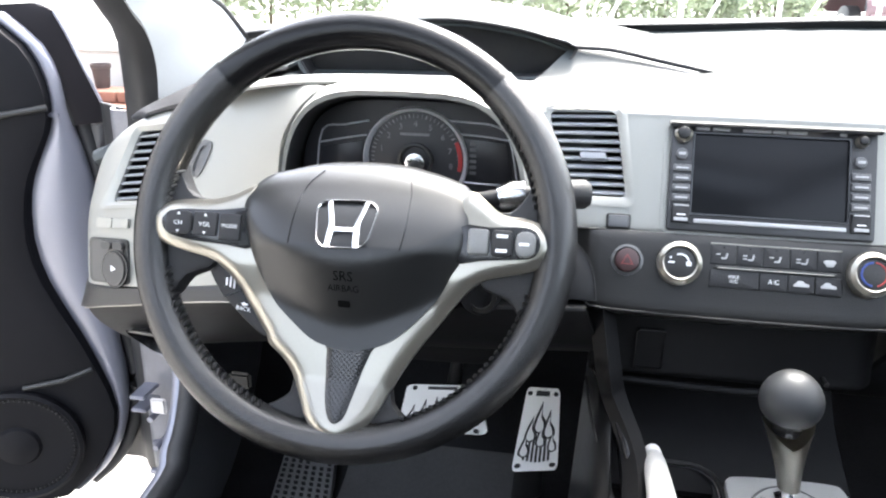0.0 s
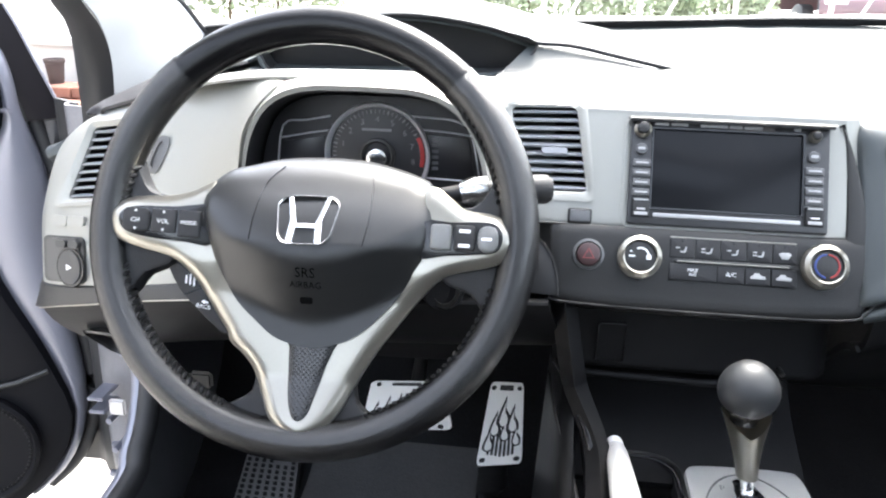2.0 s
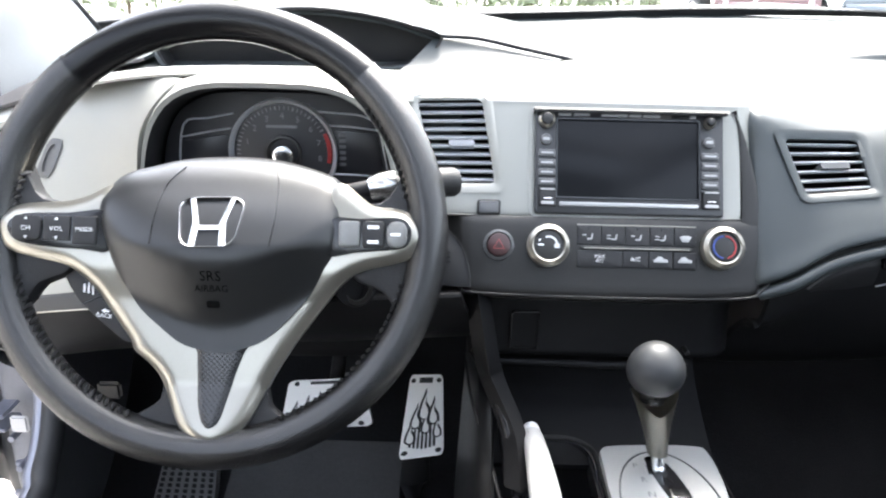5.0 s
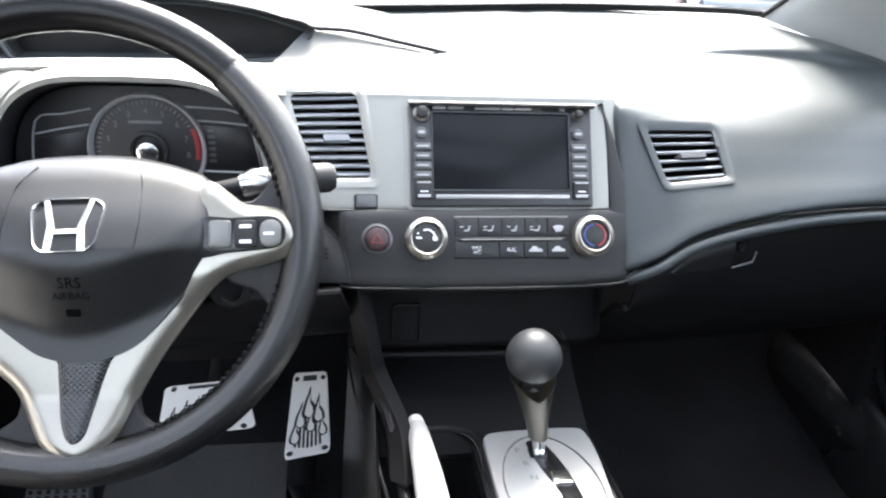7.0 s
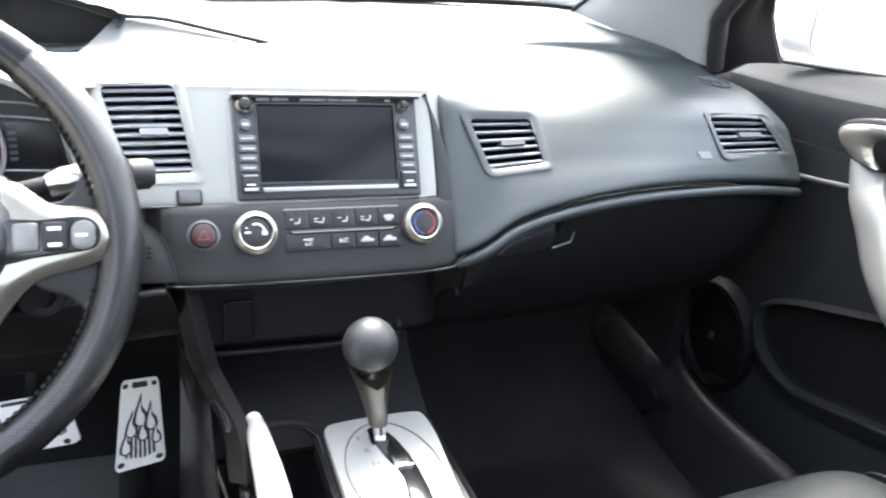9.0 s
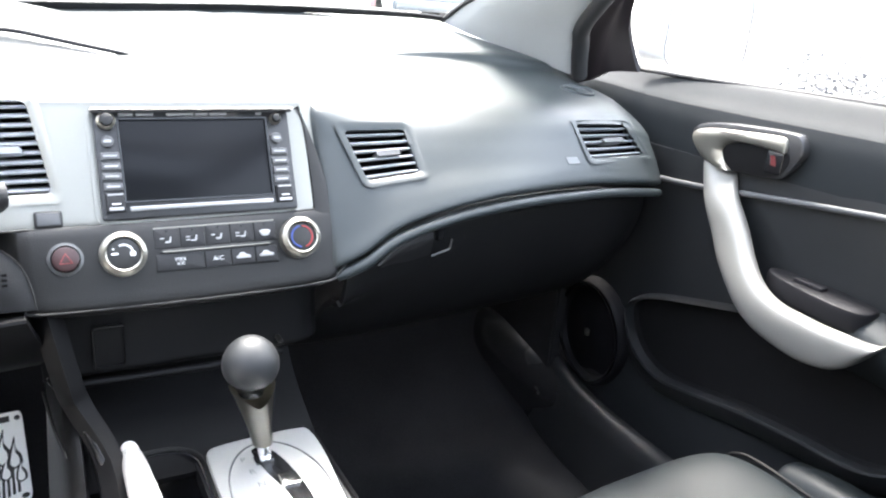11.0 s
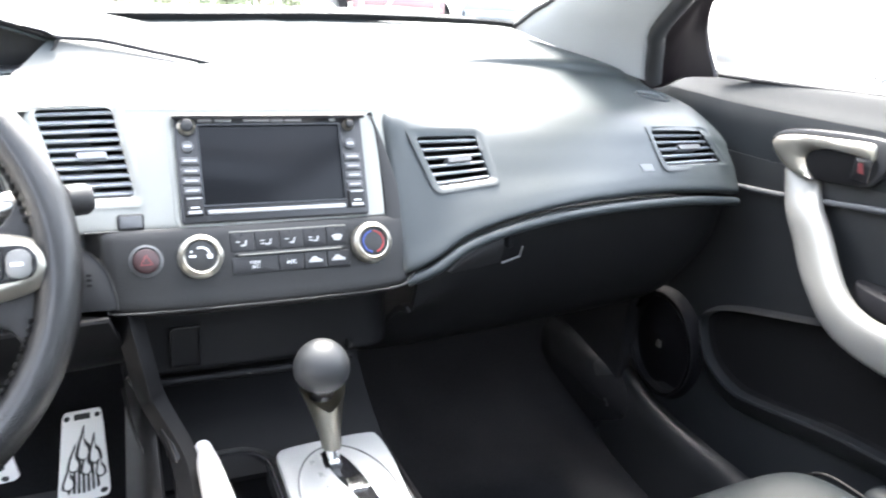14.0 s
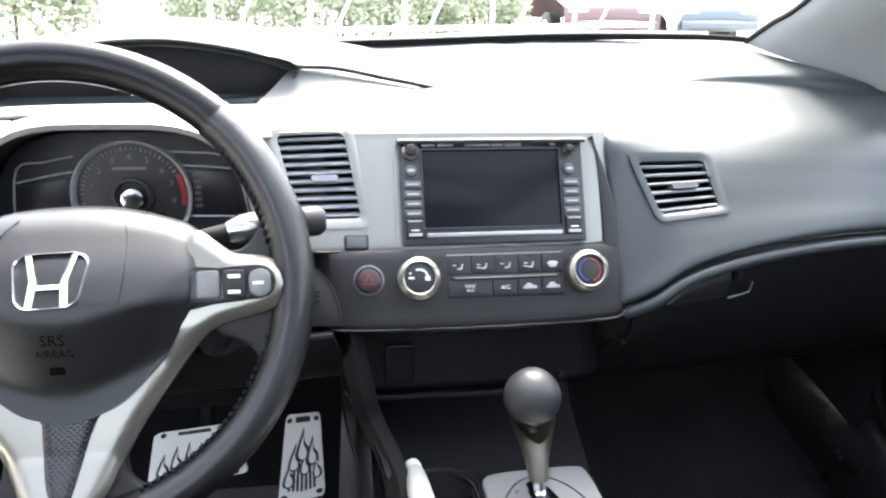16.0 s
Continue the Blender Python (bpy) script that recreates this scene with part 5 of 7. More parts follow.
def closed_loop(pts, n=3):
    lp = [(p.x, p.y) for p in spline([(x, y, 0) for x, y in [pts[-1]] + pts + pts[:2]], n)]
    return lp[n:-n - 1 + 0][:n * len(pts)]


def build_wheel():
    part("rim_top", rim_arc(-42, 42, 40), LEATHER, steering_wheel, "smooth black leather upper rim")
    low = part("rim_lower", rim_arc(42.4, 317.6, 110, 0.0162), PERF, steering_wheel, "perforated black leather lower rim")
    for a in (42.2, -42.2):
        part("rim_seam", rim_arc(a - 0.35, a + 0.35, 1, 0.0165), LEATHER, steering_wheel)
    st = bmesh.new()
    for a0, a1 in ((50, 78), (104, 158), (202, 256), (276, 287)):
        k = a0
        while k < a1:
            a = radians(k)
            # one puckered stitch: a short rounded welt laid across the inner edge
            rows = []
            for h, w in ((0.011, 0.0004), (0.0095, 0.0012), (0.006, 0.0018), (0.002, 0.0018), (-0.0015, 0.0012), (-0.003, 0.0004)):
                b = a + 0.030 * (0.011 - h) / 0.014
                c = wmap(0.1578 * math.sin(b), 0.1578 * math.cos(b), h)
                tan, inw = wmap(math.cos(b), -math.sin(b), 0) - wmap(0, 0, 0), wmap(-math.sin(b), -math.cos(b), 0) - wmap(0, 0, 0)
                rows.append([c + tan * w * math.cos(q) + inw * w * math.sin(q) for q in [math.pi * j / 3 for j in range(6)]])
            skin(st, rows, closed=True, cap0=True, cap1=True)
            k += 2.3
    tagged(part("stitching", st, mat("black_welt_leather", (0.012, 0.012, 0.013), 0.5), low), kind="stuff")
    # leather-covered roots where the spokes meet the rim
    for pts, nm in (([(0.105, 0.02), (0.134, 0.027), (0.147, 0.042), (0.156, 0.062), (0.166, 0.06), (0.175, 0.0), (0.168, -0.055), (0.152, -0.062), (0.138, -0.045), (0.11, -0.03)], "spoke_root"), ([(-0.11, 0.016), (-0.138, 0.025), (-0.149, 0.041), (-0.157, 0.06), (-0.166, 0.06), (-0.176, 0.0), (-0.168, -0.06), (-0.150, -0.062), (-0.137, -0.045), (-0.11, -0.03)], "spoke_root"), ([(-0.03, -0.118), (-0.04, -0.136), (-0.056, -0.147), (-0.075, -0.158), (-0.03, -0.178), (0.03, -0.178), (0.08, -0.158), (0.062, -0.148), (0.05, -0.138), (0.04, -0.12)], "spoke_root")):
        lp = closed_loop(pts)
        if sum(a[0] * b[1] - b[0] * a[1] for a, b in zip(lp, lp[1:] + lp[:1])) < 0:
            lp = lp[::-1]
        part(nm, raised(wmap, lp, -0.014, 0.004 if pts[0][1] > -0.1 else -0.003, 0.005), BLACK, steering_wheel, "black leather at the spoke root")
    # the silver spokes, one plate with three arms
    pts = [(-0.060, 0.02), (-0.080, 0.0370), (-0.092, 0.0330), (-0.100, 0.0280), (-0.1175, 0.0222), (-0.143, 0.0200), (-0.1560, 0.0165), (-0.1650, 0.0085), (-0.1672, -0.0005), (-0.1640, -0.0121), (-0.1560, -0.0190), (-0.138, -0.0240), (-0.117, -0.0285), (-0.1055, -0.0350), (-0.0931, -0.0469), (-0.0802, -0.0650), (-0.069, -0.0807), (-0.0633, -0.0883), (-0.0601, -0.0965), (-0.0495, -0.1050), (-0.0403, -0.1146), (-0.0334, -0.1269), (-0.0270, -0.1407), (-0.0198, -0.1546), (-0.009, -0.1645), (0.004, -0.1693), (0.0158, -0.1669), (0.0285, -0.158), (0.0385, -0.1444), (0.0443, -0.1317), (0.0519, -0.1158), (0.0635, -0.0956), (0.0796, -0.0728), (0.0959, -0.0509), (0.11, -0.0354), (0.1238, -0.0282), (0.1464, -0.0226), (0.1603, -0.0173), (0.168, -0.0071), (0.1695, 0.0028), (0.1606, 0.0164), (0.149, 0.0217), (0.130, 0.0240), (0.1165, 0.0335), (0.105, 0.0415), (0.096, 0.040), (0.07, 0.02)]
    lp = closed_loop(pts, 3)[::-1]
    if sum(a[0] * b[1] - b[0] * a[1] for a, b in zip(lp, lp[1:] + lp[:1])) < 0:
        lp = lp[::-1]
    rise = lambda u: 0.1 * max(0.0, abs(u) - 0.075)
    fall = lambda u, v, n: wmap(u, v, n + rise(u) - 0.22 * max(0.0, v - 0.006) - 0.2 * min(0.025, max(0.0, -0.03 - v)) + 0.26 * max(0.0, -0.122 - v))
    part("spoke_plate", pillow(fall, lp, -0.008, 0.0085, 0.010, 0.0055), SATIN, steering_wheel, "satin silver three-armed spoke plate")
    # hub
    out = [(-0.0914, 0.0132), (-0.093, 0.0286), (-0.0885, 0.0384), (-0.0779, 0.05), (-0.0594, 0.0566), (-0.036, 0.0641), (-0.0113, 0.0672), (0.0139, 0.0681), (0.0395, 0.0661), (0.0654, 0.0603), (0.086, 0.0534), (0.0965, 0.0477), (0.103, 0.0351), (0.1059, 0.0204), (0.1049, 0.0012), (0.0997, -0.0153), (0.0915, -0.0295), (0.0813, -0.0483), (0.0685, -0.0638), (0.0534, -0.0791), (0.0401, -0.0883), (0.0264, -0.0931), (0.0124, -0.0956), (-0.0068, -0.0935), (-0.0216, -0.0883), (-0.0371, -0.0765), (-0.0527, -0.0628), (-0.0636, -0.0473), (-0.0736, -0.0306), (-0.0807, -0.0132)]
    lp = closed_loop(out, 3)
    if sum(a[0] * b[1] - b[0] * a[1] for a, b in zip(lp, lp[1:] + lp[:1])) > 0:
        lp = lp[::-1]
    cx, cy = 0.006, -0.008

    def sc(k):
        return [(cx + (u - cx) * k, cy + (v - cy) * k) for u, v in lp]

    def hmap(u, v, n):
        # the lower half falls back from a soft crease across the cover
        crease = -0.026 + 4.0 * (u - 0.006) ** 2
        d = max(0.0, crease - v)
        top = max(0.0, (v - 0.002) / 0.062) ** 2 * 0.016 + 0.42 * max(0.0, v + 0.012)
        return wmap(u, v, n + 0.0085 - 0.46 * min(d, 0.044) * min(1.0, max(0.2, n / 0.02)) - top)
    cover = part("airbag_cover", rings(hmap, [(sc(1.0), -0.05), (sc(1.0), 0.004), (sc(0.985), 0.010), (sc(0.95), 0.0145), (sc(0.88), 0.018), (sc(0.82), 0.0194), (sc(0.76), 0.0205), (sc(0.68), 0.0214), (sc(0.6), 0.022), (sc(0.5), 0.0226), (sc(0.4), 0.023), (sc(0.3), 0.0233), (sc(0.2), 0.0234), (sc(0.05), 0.0236)], cap=True), mat("soft_black_cover", (0.009, 0.0095, 0.0098), 0.33, spec=0.55, bump=0.15, bump_scale=1400), steering_wheel, "soft black airbag cover")
    seam = lambda pts: tube(spline([hmap(u, v, n) for u, v, n in pts], 4), 0.0006, 6)
    part("cover_seam", seam([(-0.028, 0.054, 0.0194), (-0.037, 0.038, 0.0215), (-0.04, 0.012, 0.0227), (-0.04, -0.012, 0.0227)]), GLOSS_BLACK, cover)
    part("cover_seam", seam([(0.046, 0.056, 0.0178), (0.052, 0.04, 0.0213), (0.054, 0.012, 0.0225), (0.052, -0.012, 0.0225)]), GLOSS_BLACK, cover)
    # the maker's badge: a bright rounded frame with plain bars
    bmap = lambda u, v, n: hmap(0.0045 + u * math.cos(0.03) - v * math.sin(0.03), 0.0068 + v + u * 0.03, n + 0.0242)

    def rounded(k, off):
        q = rrect(-1, 1, -1, 1, 0.5, 6)
        return [(u * ((0.0265 if v > 0 else 0.0255) + (0.0 if v > 0 else -0.001) - off) * (0.94 + 0.06 * v), v * (0.0208 - off)) for u, v in q]
    o, i = rounded(1, 0)[::-1], rounded(1, 0.0014)[::-1]
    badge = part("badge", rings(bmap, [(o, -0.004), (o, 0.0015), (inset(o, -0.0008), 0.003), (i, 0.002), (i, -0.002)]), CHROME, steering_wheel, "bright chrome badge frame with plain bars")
    bars = bmesh.new()
    for s in (-1, 1):
        raised(bmap, [(s * x, y) for x, y in ((0.0180, 0.0192), (0.0138, 0.0192), (0.0078, -0.0025), (0.0092, -0.0192), (0.0142, -0.0192), (0.0128, 0.0))][::s], -0.002, 0.002, 0.0006, bars)
    raised(bmap, rrect(-0.0095, 0.0095, -0.0068, -0.0032, 0.0005), -0.002, 0.002, 0.0006, bars)
    part("badge_bar", bars, CHROME, badge)
    # black colour stands for the shade that relief would give the lettering and mark
    sr = mat("emboss_shade_black", (0.002, 0.002, 0.002), 0.8, spec=0.05)
    words("SRS", lambda u, v, n: hmap(u, v, n + 0.0233), 0.007, -0.036, 0.011, sr, cover, "embossed_lettering")
    words("AIRBAG", lambda u, v, n: hmap(u, v, n + 0.0231), 0.007, -0.0455, 0.0075, sr, cover, "embossed_lettering")
    part("embossed_mark", raised(lambda u, v, n: hmap(u, v, n + 0.0222), rrect(0.002, 0.012, -0.0605, -0.0550, 0.0015), 0.0, 0.0015, 0.0004), sr, cover)
    pmap = lambda u, v, n: wmap(u, v, n + rise(u) + 0.0025)
    # left button pod
    pl = closed_loop([(-0.080, 0.0135), (-0.11, 0.0118), (-0.1425, 0.0102), (-0.154, 0.0045), (-0.1555, -0.003), (-0.150, -0.0105), (-0.138, -0.0140), (-0.1228, -0.0158), (-0.10, -0.0168), (-0.078, -0.0168)], 3)
    if sum(a[0] * b[1] - b[0] * a[1] for a, b in zip(pl, pl[1:] + pl[:1])) < 0:
        pl = pl[::-1]
    pod = part("button_pod", raised(pmap, pl, 0.004, 0.0102, 0.001), GLOSS_BLACK, steering_wheel, "gloss black audio button pod")
    for u0, u1, t in ((-0.151, -0.1295, "CH"), (-0.1275, -0.1075, "VOL"), (-0.1055, -0.0875, "MODE")):
        b = part("audio_button", raised(pmap, rrect(u0, u1, -0.0105 if t != "MODE" else -0.013, 0.0088, 0.0045 if t == "CH" else 0.001), 0.008, 0.0125, 0.001), BLACK, pod)
        words(t, lambda u, v, n: pmap(u, v, n + 0.0125), (u0 + u1) / 2, -0.0015, 0.0052 if t != "MODE" else 0.0046, WHITE, b)
        if t != "MODE":
            u = (u0 + u1) / 2
            part("arrow", raised(pmap, [(u - 0.0013, 0.0055), (u + 0.0013, 0.0055), (u, 0.0078)], 0.0124, 0.0129, 0.0001), WHITE, b)
            part("arrow", raised(pmap, [(u - 0.0013, -0.0075), (u, -0.0098), (u + 0.0013, -0.0075)], 0.0124, 0.0129, 0.0001), WHITE, b)
    # right button pod
    pr = closed_loop([(0.097, 0.0115), (0.12, 0.0125), (0.1485, 0.0137), (0.158, 0.0095), (0.161, 0.001), (0.1585, -0.007), (0.152, -0.0108), (0.135, -0.0128), (0.115, -0.0146), (0.094, -0.0165)], 3)
    if sum(a[0] * b[1] - b[0] * a[1] for a, b in zip(pr, pr[1:] + pr[:1])) < 0:
        pr = pr[::-1]
    pod = part("button_pod", raised(pmap, pr, 0.004, 0.0102, 0.001), GLOSS_BLACK, steering_wheel, "gloss black cruise button pod")
    gb = mat("grey_metal_button", (0.17, 0.17, 0.165), 0.35, metal=0.4)
    for u0, u1, r in ((0.1035, 0.1205, 0.003), (0.1225, 0.1395, 0.003), (0.1415, 0.1575, 0.007)):
        b = part("cruise_button", raised(pmap, rrect(u0, u1, -0.0105, 0.0105, r), 0.008, 0.0135, 0.002), BLACK if 0.122 < u0 < 0.13 else gb, pod)
        u = (u0 + u1) / 2
        if r == 0.003 and u > 0.12:
            for v in (-0.006, 0.0055):
                part("button_mark", raised(pmap, rrect(u - 0.0045, u + 0.0045, v - 0.0014, v + 0.0014, 0.0004), 0.0132, 0.0139, 0.0001), WHITE, b)
        elif r > 0.003:
            part("button_mark", raised(pmap, rrect(u - 0.005, u + 0.003, -0.0012, 0.0012, 0.0004), 0.0132, 0.0139, 0.0001), WHITE, b)
    # voice and back paddle
    vp = closed_loop([(-0.121, -0.031), (-0.118, -0.043), (-0.107, -0.0585), (-0.093, -0.0715), (-0.08, -0.082), (-0.066, -0.091), (-0.058, -0.085), (-0.070, -0.066), (-0.085, -0.048), (-0.102, -0.030)], 3)
    if sum(a[0] * b[1] - b[0] * a[1] for a, b in zip(vp, vp[1:] + vp[:1])) < 0:
        vp = vp[::-1]
    pad = part("phone_pad", raised(wmap, vp, -0.014, -0.003, 0.002), BLACK, steering_wheel, "black voice and back buttons beside the spoke")
    tilt = lambda u, v, n: wmap(-0.0855 + u * math.cos(0.12) + v * math.sin(0.12), -0.0655 + v - u * 0.12, n - 0.003)
    words("BACK", tilt, 0.0, -0.004, 0.0052, WHITE, pad)
    part("arrow", raised(tilt, [(-0.003, 0.0), (0.0, 0.002), (0.0, 0.0008), (0.003, 0.0008), (0.003, -0.0008), (0.0, -0.0008), (0.0, -0.002)][::-1], 0.0, 0.0006, 0.0001), WHITE, pad)
    for q in range(3):
        part("voice_mark", raised(wmap, rrect(-0.104 + q * 0.0035, -0.1025 + q * 0.0035, -0.051 - q * 0.001, -0.044 + q * 0.0012, 0.0005), -0.0035, -0.0024, 0.0001), WHITE, pad)
    part("pad_line", tube([wmap(-0.104, -0.0605, -0.003), wmap(-0.089, -0.0535, -0.003)], 0.0006, 6), GLOSS_BLACK, pad)
    # perforated insert in the lower spoke
    iv = closed_loop([(-0.0100, -0.0840), (-0.0078, -0.0966), (-0.0072, -0.1104), (-0.0053, -0.1329), (-0.0014, -0.1479), (0.0039, -0.1544), (0.0094, -0.1534), (0.0140, -0.1474), (0.0179, -0.133), (0.0235, -0.1124), (0.0297, -0.0958), (0.0335, -0.0840)], 3)
    if sum(a[0] * b[1] - b[0] * a[1] for a, b in zip(iv, iv[1:] + iv[:1])) < 0:
        iv = iv[::-1]
    bm = pillow(fall, iv, 0.004, 0.0102, 0.005, 0.0012, 0.003)
    uv = bm.loops.layers.uv.new("grain")
    for f in bm.faces:
        for lp in f.loops:
            a, b = lp.vert.co.x / 0.0030, (lp.vert.co.z - 0.785) / C23 / 0.0030
            lp[uv].uv = ((a + b) * 0.707, (a - b) * 0.707)
    part("spoke_insert", bm, PERF, steering_wheel, "black mesh-patterned insert in the lower spoke")


build_wheel()


def column():
    col = thing("steering_column", (0.0, 0.12, 0.62), "black steering column shroud with wiper stalk", "steering column")
    rows = []
    for t, r, q in ((0.015, 0.05, 0.0), (0.05, 0.062, -0.012), (0.1, 0.07, -0.02), (0.18, 0.075, -0.03)):
        c = Vector((0.0, t * C23, 0.775 - t * S23 * 0.6 + q))
        rows.append([c + Vector((r * 1.05 * math.cos(a), 0, r * math.sin(a) * (1.25 if math.sin(a) < 0 else 0.7))) for a in [2 * math.pi * k / 28 for k in range(28)]])
    bm = bmesh.new()
    skin(bm, rows, closed=True, cap0=True)
    part("shroud", bm, BLACK, col)
    st = part("stalk", tube(spline([(0.06, 0.09, 0.785), (0.11, 0.088, 0.798), (0.15, 0.09, 0.805), (0.17, 0.095, 0.805)], 4), [0.008] * 8 + [0.0075] * 5), BLACK, col, "black wiper stalk with a chrome collar")
    part("stalk_collar", tube([(0.118, 0.088, 0.799), (0.130, 0.089, 0.802), (0.142, 0.09, 0.804)], [0.011, 0.0135, 0.0125], 18), CHROME, st)
    part("stalk_knob", tube([(0.176, 0.097, 0.804), (0.180, 0.0985, 0.804), (0.194, 0.102, 0.804), (0.199, 0.103, 0.804)], [0.010, 0.0135, 0.0135, 0.010], 20), BLACK, st)
    ig = part("ignition_switch", tube([(0.085, 0.13, 0.70), (0.105, 0.085, 0.705)], [0.024, 0.021], 24), GLOSS_BLACK, col, "round black ignition switch")
    o = [(0.105 + 0.015 * math.cos(a), 0.705 + 0.018 * math.sin(a)) for a in [2 * math.pi * k / 24 for k in range(24)]]
    part("ignition_ring", rings(lambda u, v, n: Vector((u, 0.084 - n, v)), [(o[::-1], 0.0), (inset(o[::-1], 0.0), 0.004), (inset(o[::-1], -0.004), 0.004), (inset(o[::-1], -0.004), 0.0)]), GREY_PANEL, ig)


column()


def pedal(nm, label, tl, tr, br, bl, bars, rubber):
    fm = quad_map(tl, tr, br, bl)
    p = thing(nm, (Vector(bl) + Vector(br)) / 2, label, "pedal", "driver's pedals")
    lp = rrect(0, 1, 0, 1, 0.09, 4)
    part("plate", raised(fm, lp, -0.004, 0.004, 0.0015), ALU, p, "bright aluminium pedal cover")
    for u, v in ((0.12, 0.93), (0.88, 0.93), (0.12, 0.07), (0.88, 0.07)):
        w = (Vector(tr) - Vector(tl)).length
        h = (Vector(tl) - Vector(bl)).length
        part("screw", raised(fm, [(u + 0.0035 / w * math.cos(a), v + 0.0035 / h * math.sin(a)) for a in [2 * math.pi * k / 12 for k in range(12)]], 0.003, 0.006, 0.001), RUBBER, p)
    part("name_bar", raised(fm, rrect(0.3, 0.7, 0.9, 0.965, 0.01), 0.003, 0.0048, 0.0003), GREY_PANEL, p)
    # flame-shaped rubber inlays
    for u, v, s, t in bars:
        fl = [(0.0, 0.0), (0.45, 0.12), (0.42, 0.4), (0.12, 0.62), (0.1, 1.0), (-0.12, 0.75), (-0.32, 0.5), (-0.42, 0.15)]
        q = [(u + x * s * 1.12, v + y * t) for x, y in fl]
        q = [(a.x, a.y) for a in spline([(x, y, 0) for x, y in q + q[:1]], 3)[:-1]]
        inlay = part("flame_inlay", raised(fm, q, 0.003, 0.0052, 0.0005), RUBBER, p)
        q = [(u + x * s * 0.66, v + (0.06 + y * 0.72) * t) for x, y in fl]
        q = [(a.x, a.y) for a in spline([(x, y, 0) for x, y in q + q[:1]], 3)[:-1]]
        part("flame_centre", raised(fm, q, 0.004, 0.0058, 0.0003), ALU, inlay)
    for k in range(rubber):
        u = 0.22 + 0.56 * k / max(1, rubber - 1)
        part("grip_bar", raised(fm, rrect(u - 0.027, u + 0.027, 0.1 + 0.03 * abs(k - rubber / 2) * 0.3, 0.36 + 0.05 * (k % 3), 0.015), 0.003, 0.0056, 0.0006), RUBBER, p)
    return p


def pedals():
    g = pedal("accelerator_pedal", "aluminium accelerator pedal cover with black flame inlays", (0.141, 0.43, 0.416), (0.189, 0.43, 0.418), (0.193, 0.375, 0.316), (0.126, 0.375, 0.304), ((0.50, 0.44, 0.34, 0.40), (0.30, 0.34, 0.30, 0.32), (0.74, 0.38, 0.30, 0.36), (0.56, 0.28, 0.26, 0.28), (0.20, 0.16, 0.28, 0.30), (0.84, 0.22, 0.22, 0.28)), 7)
    part("arm", tube([(0.152, 0.385, 0.31), (0.15, 0.40, 0.25), (0.148, 0.40, 0.215)], [0.02, 0.024, 0.026], 12, 0.4), BLACK, g)
    b = pedal("brake_pedal", "aluminium brake pedal cover with black flame inlays", (-0.035, 0.405, 0.415), (0.072, 0.405, 0.424), (0.09, 0.375, 0.362), (-0.045, 0.375, 0.352), ((0.14, 0.12, 0.13, 0.46), (0.28, 0.2, 0.13, 0.5), (0.42, 0.14, 0.13, 0.62), (0.56, 0.22, 0.13, 0.5), (0.70, 0.14, 0.13, 0.56), (0.84, 0.2, 0.12, 0.44)), 0)
    part("arm", tube([(0.03, 0.415, 0.39), (0.03, 0.47, 0.43), (0.02, 0.52, 0.56)], [0.012, 0.01, 0.01], 10), BLACK, b)
    fm = quad_map((-0.252, 0.475, 0.25), (-0.170, 0.475, 0.25), (-0.150, 0.36, 0.205), (-0.245, 0.36, 0.205))
    f = thing("footrest", (-0.2, 0.40, 0.205), "ribbed grey metal footrest plate on the floor", "footrest")
    part("plate", raised(fm, rrect(0, 1, 0, 1, 0.04), -0.02, 0.006, 0.002), mat("worn_grey_metal", (0.3, 0.3, 0.3), 0.45, metal=0.5, var=0.2), f)
    for i in range(7):
        for j in range(12):
            u, v = 0.08 + 0.14 * i, 0.06 + 0.08 * j
            if abs(u - 0.7) < 0.12 and abs(v - 0.75) < 0.14:
                continue
            part("rib", raised(fm, rrect(u - 0.035, u + 0.035, v - 0.022, v + 0.022, 0.01, 2), 0.005, 0.0085, 0.001), RUBBER, f)
    part("screw", raised(fm, [(0.68 + 0.1 * math.cos(a), 0.76 + 0.07 * math.sin(a)) for a in [2 * math.pi * k / 20 for k in range(20)]], 0.005, 0.008, 0.001), ALU, f)
    part("screw", raised(fm, [(0.68 + 0.035 * math.cos(a), 0.76 + 0.025 * math.sin(a)) for a in [2 * math.pi * k / 12 for k in range(12)]], 0.007, 0.0095, 0.0005), RUBBER, f)
    rows = [[(x, -0.25, 0.203), (x, 0.1, 0.205), (x, 0.3, 0.206), (x, 0.42, 0.215), (x, 0.5, 0.25)] for x in (-0.145, -0.05, 0.08, 0.125)]
    m = part("floor_mat", loft(rows, 3, 4, 0.008), mat("grey_floor_mat", (0.08, 0.079, 0.079), 0.9, bump=0.9, bump_scale=350, var=0.25))
    tagged(m, "dark grey carpet floor mat under the pedals", "floor mat")


pedals()

# ---- console ----
console = thing("centre_console", (0.38, 0.0, 0.2), "black centre console with open cubby and cup holder", "console")


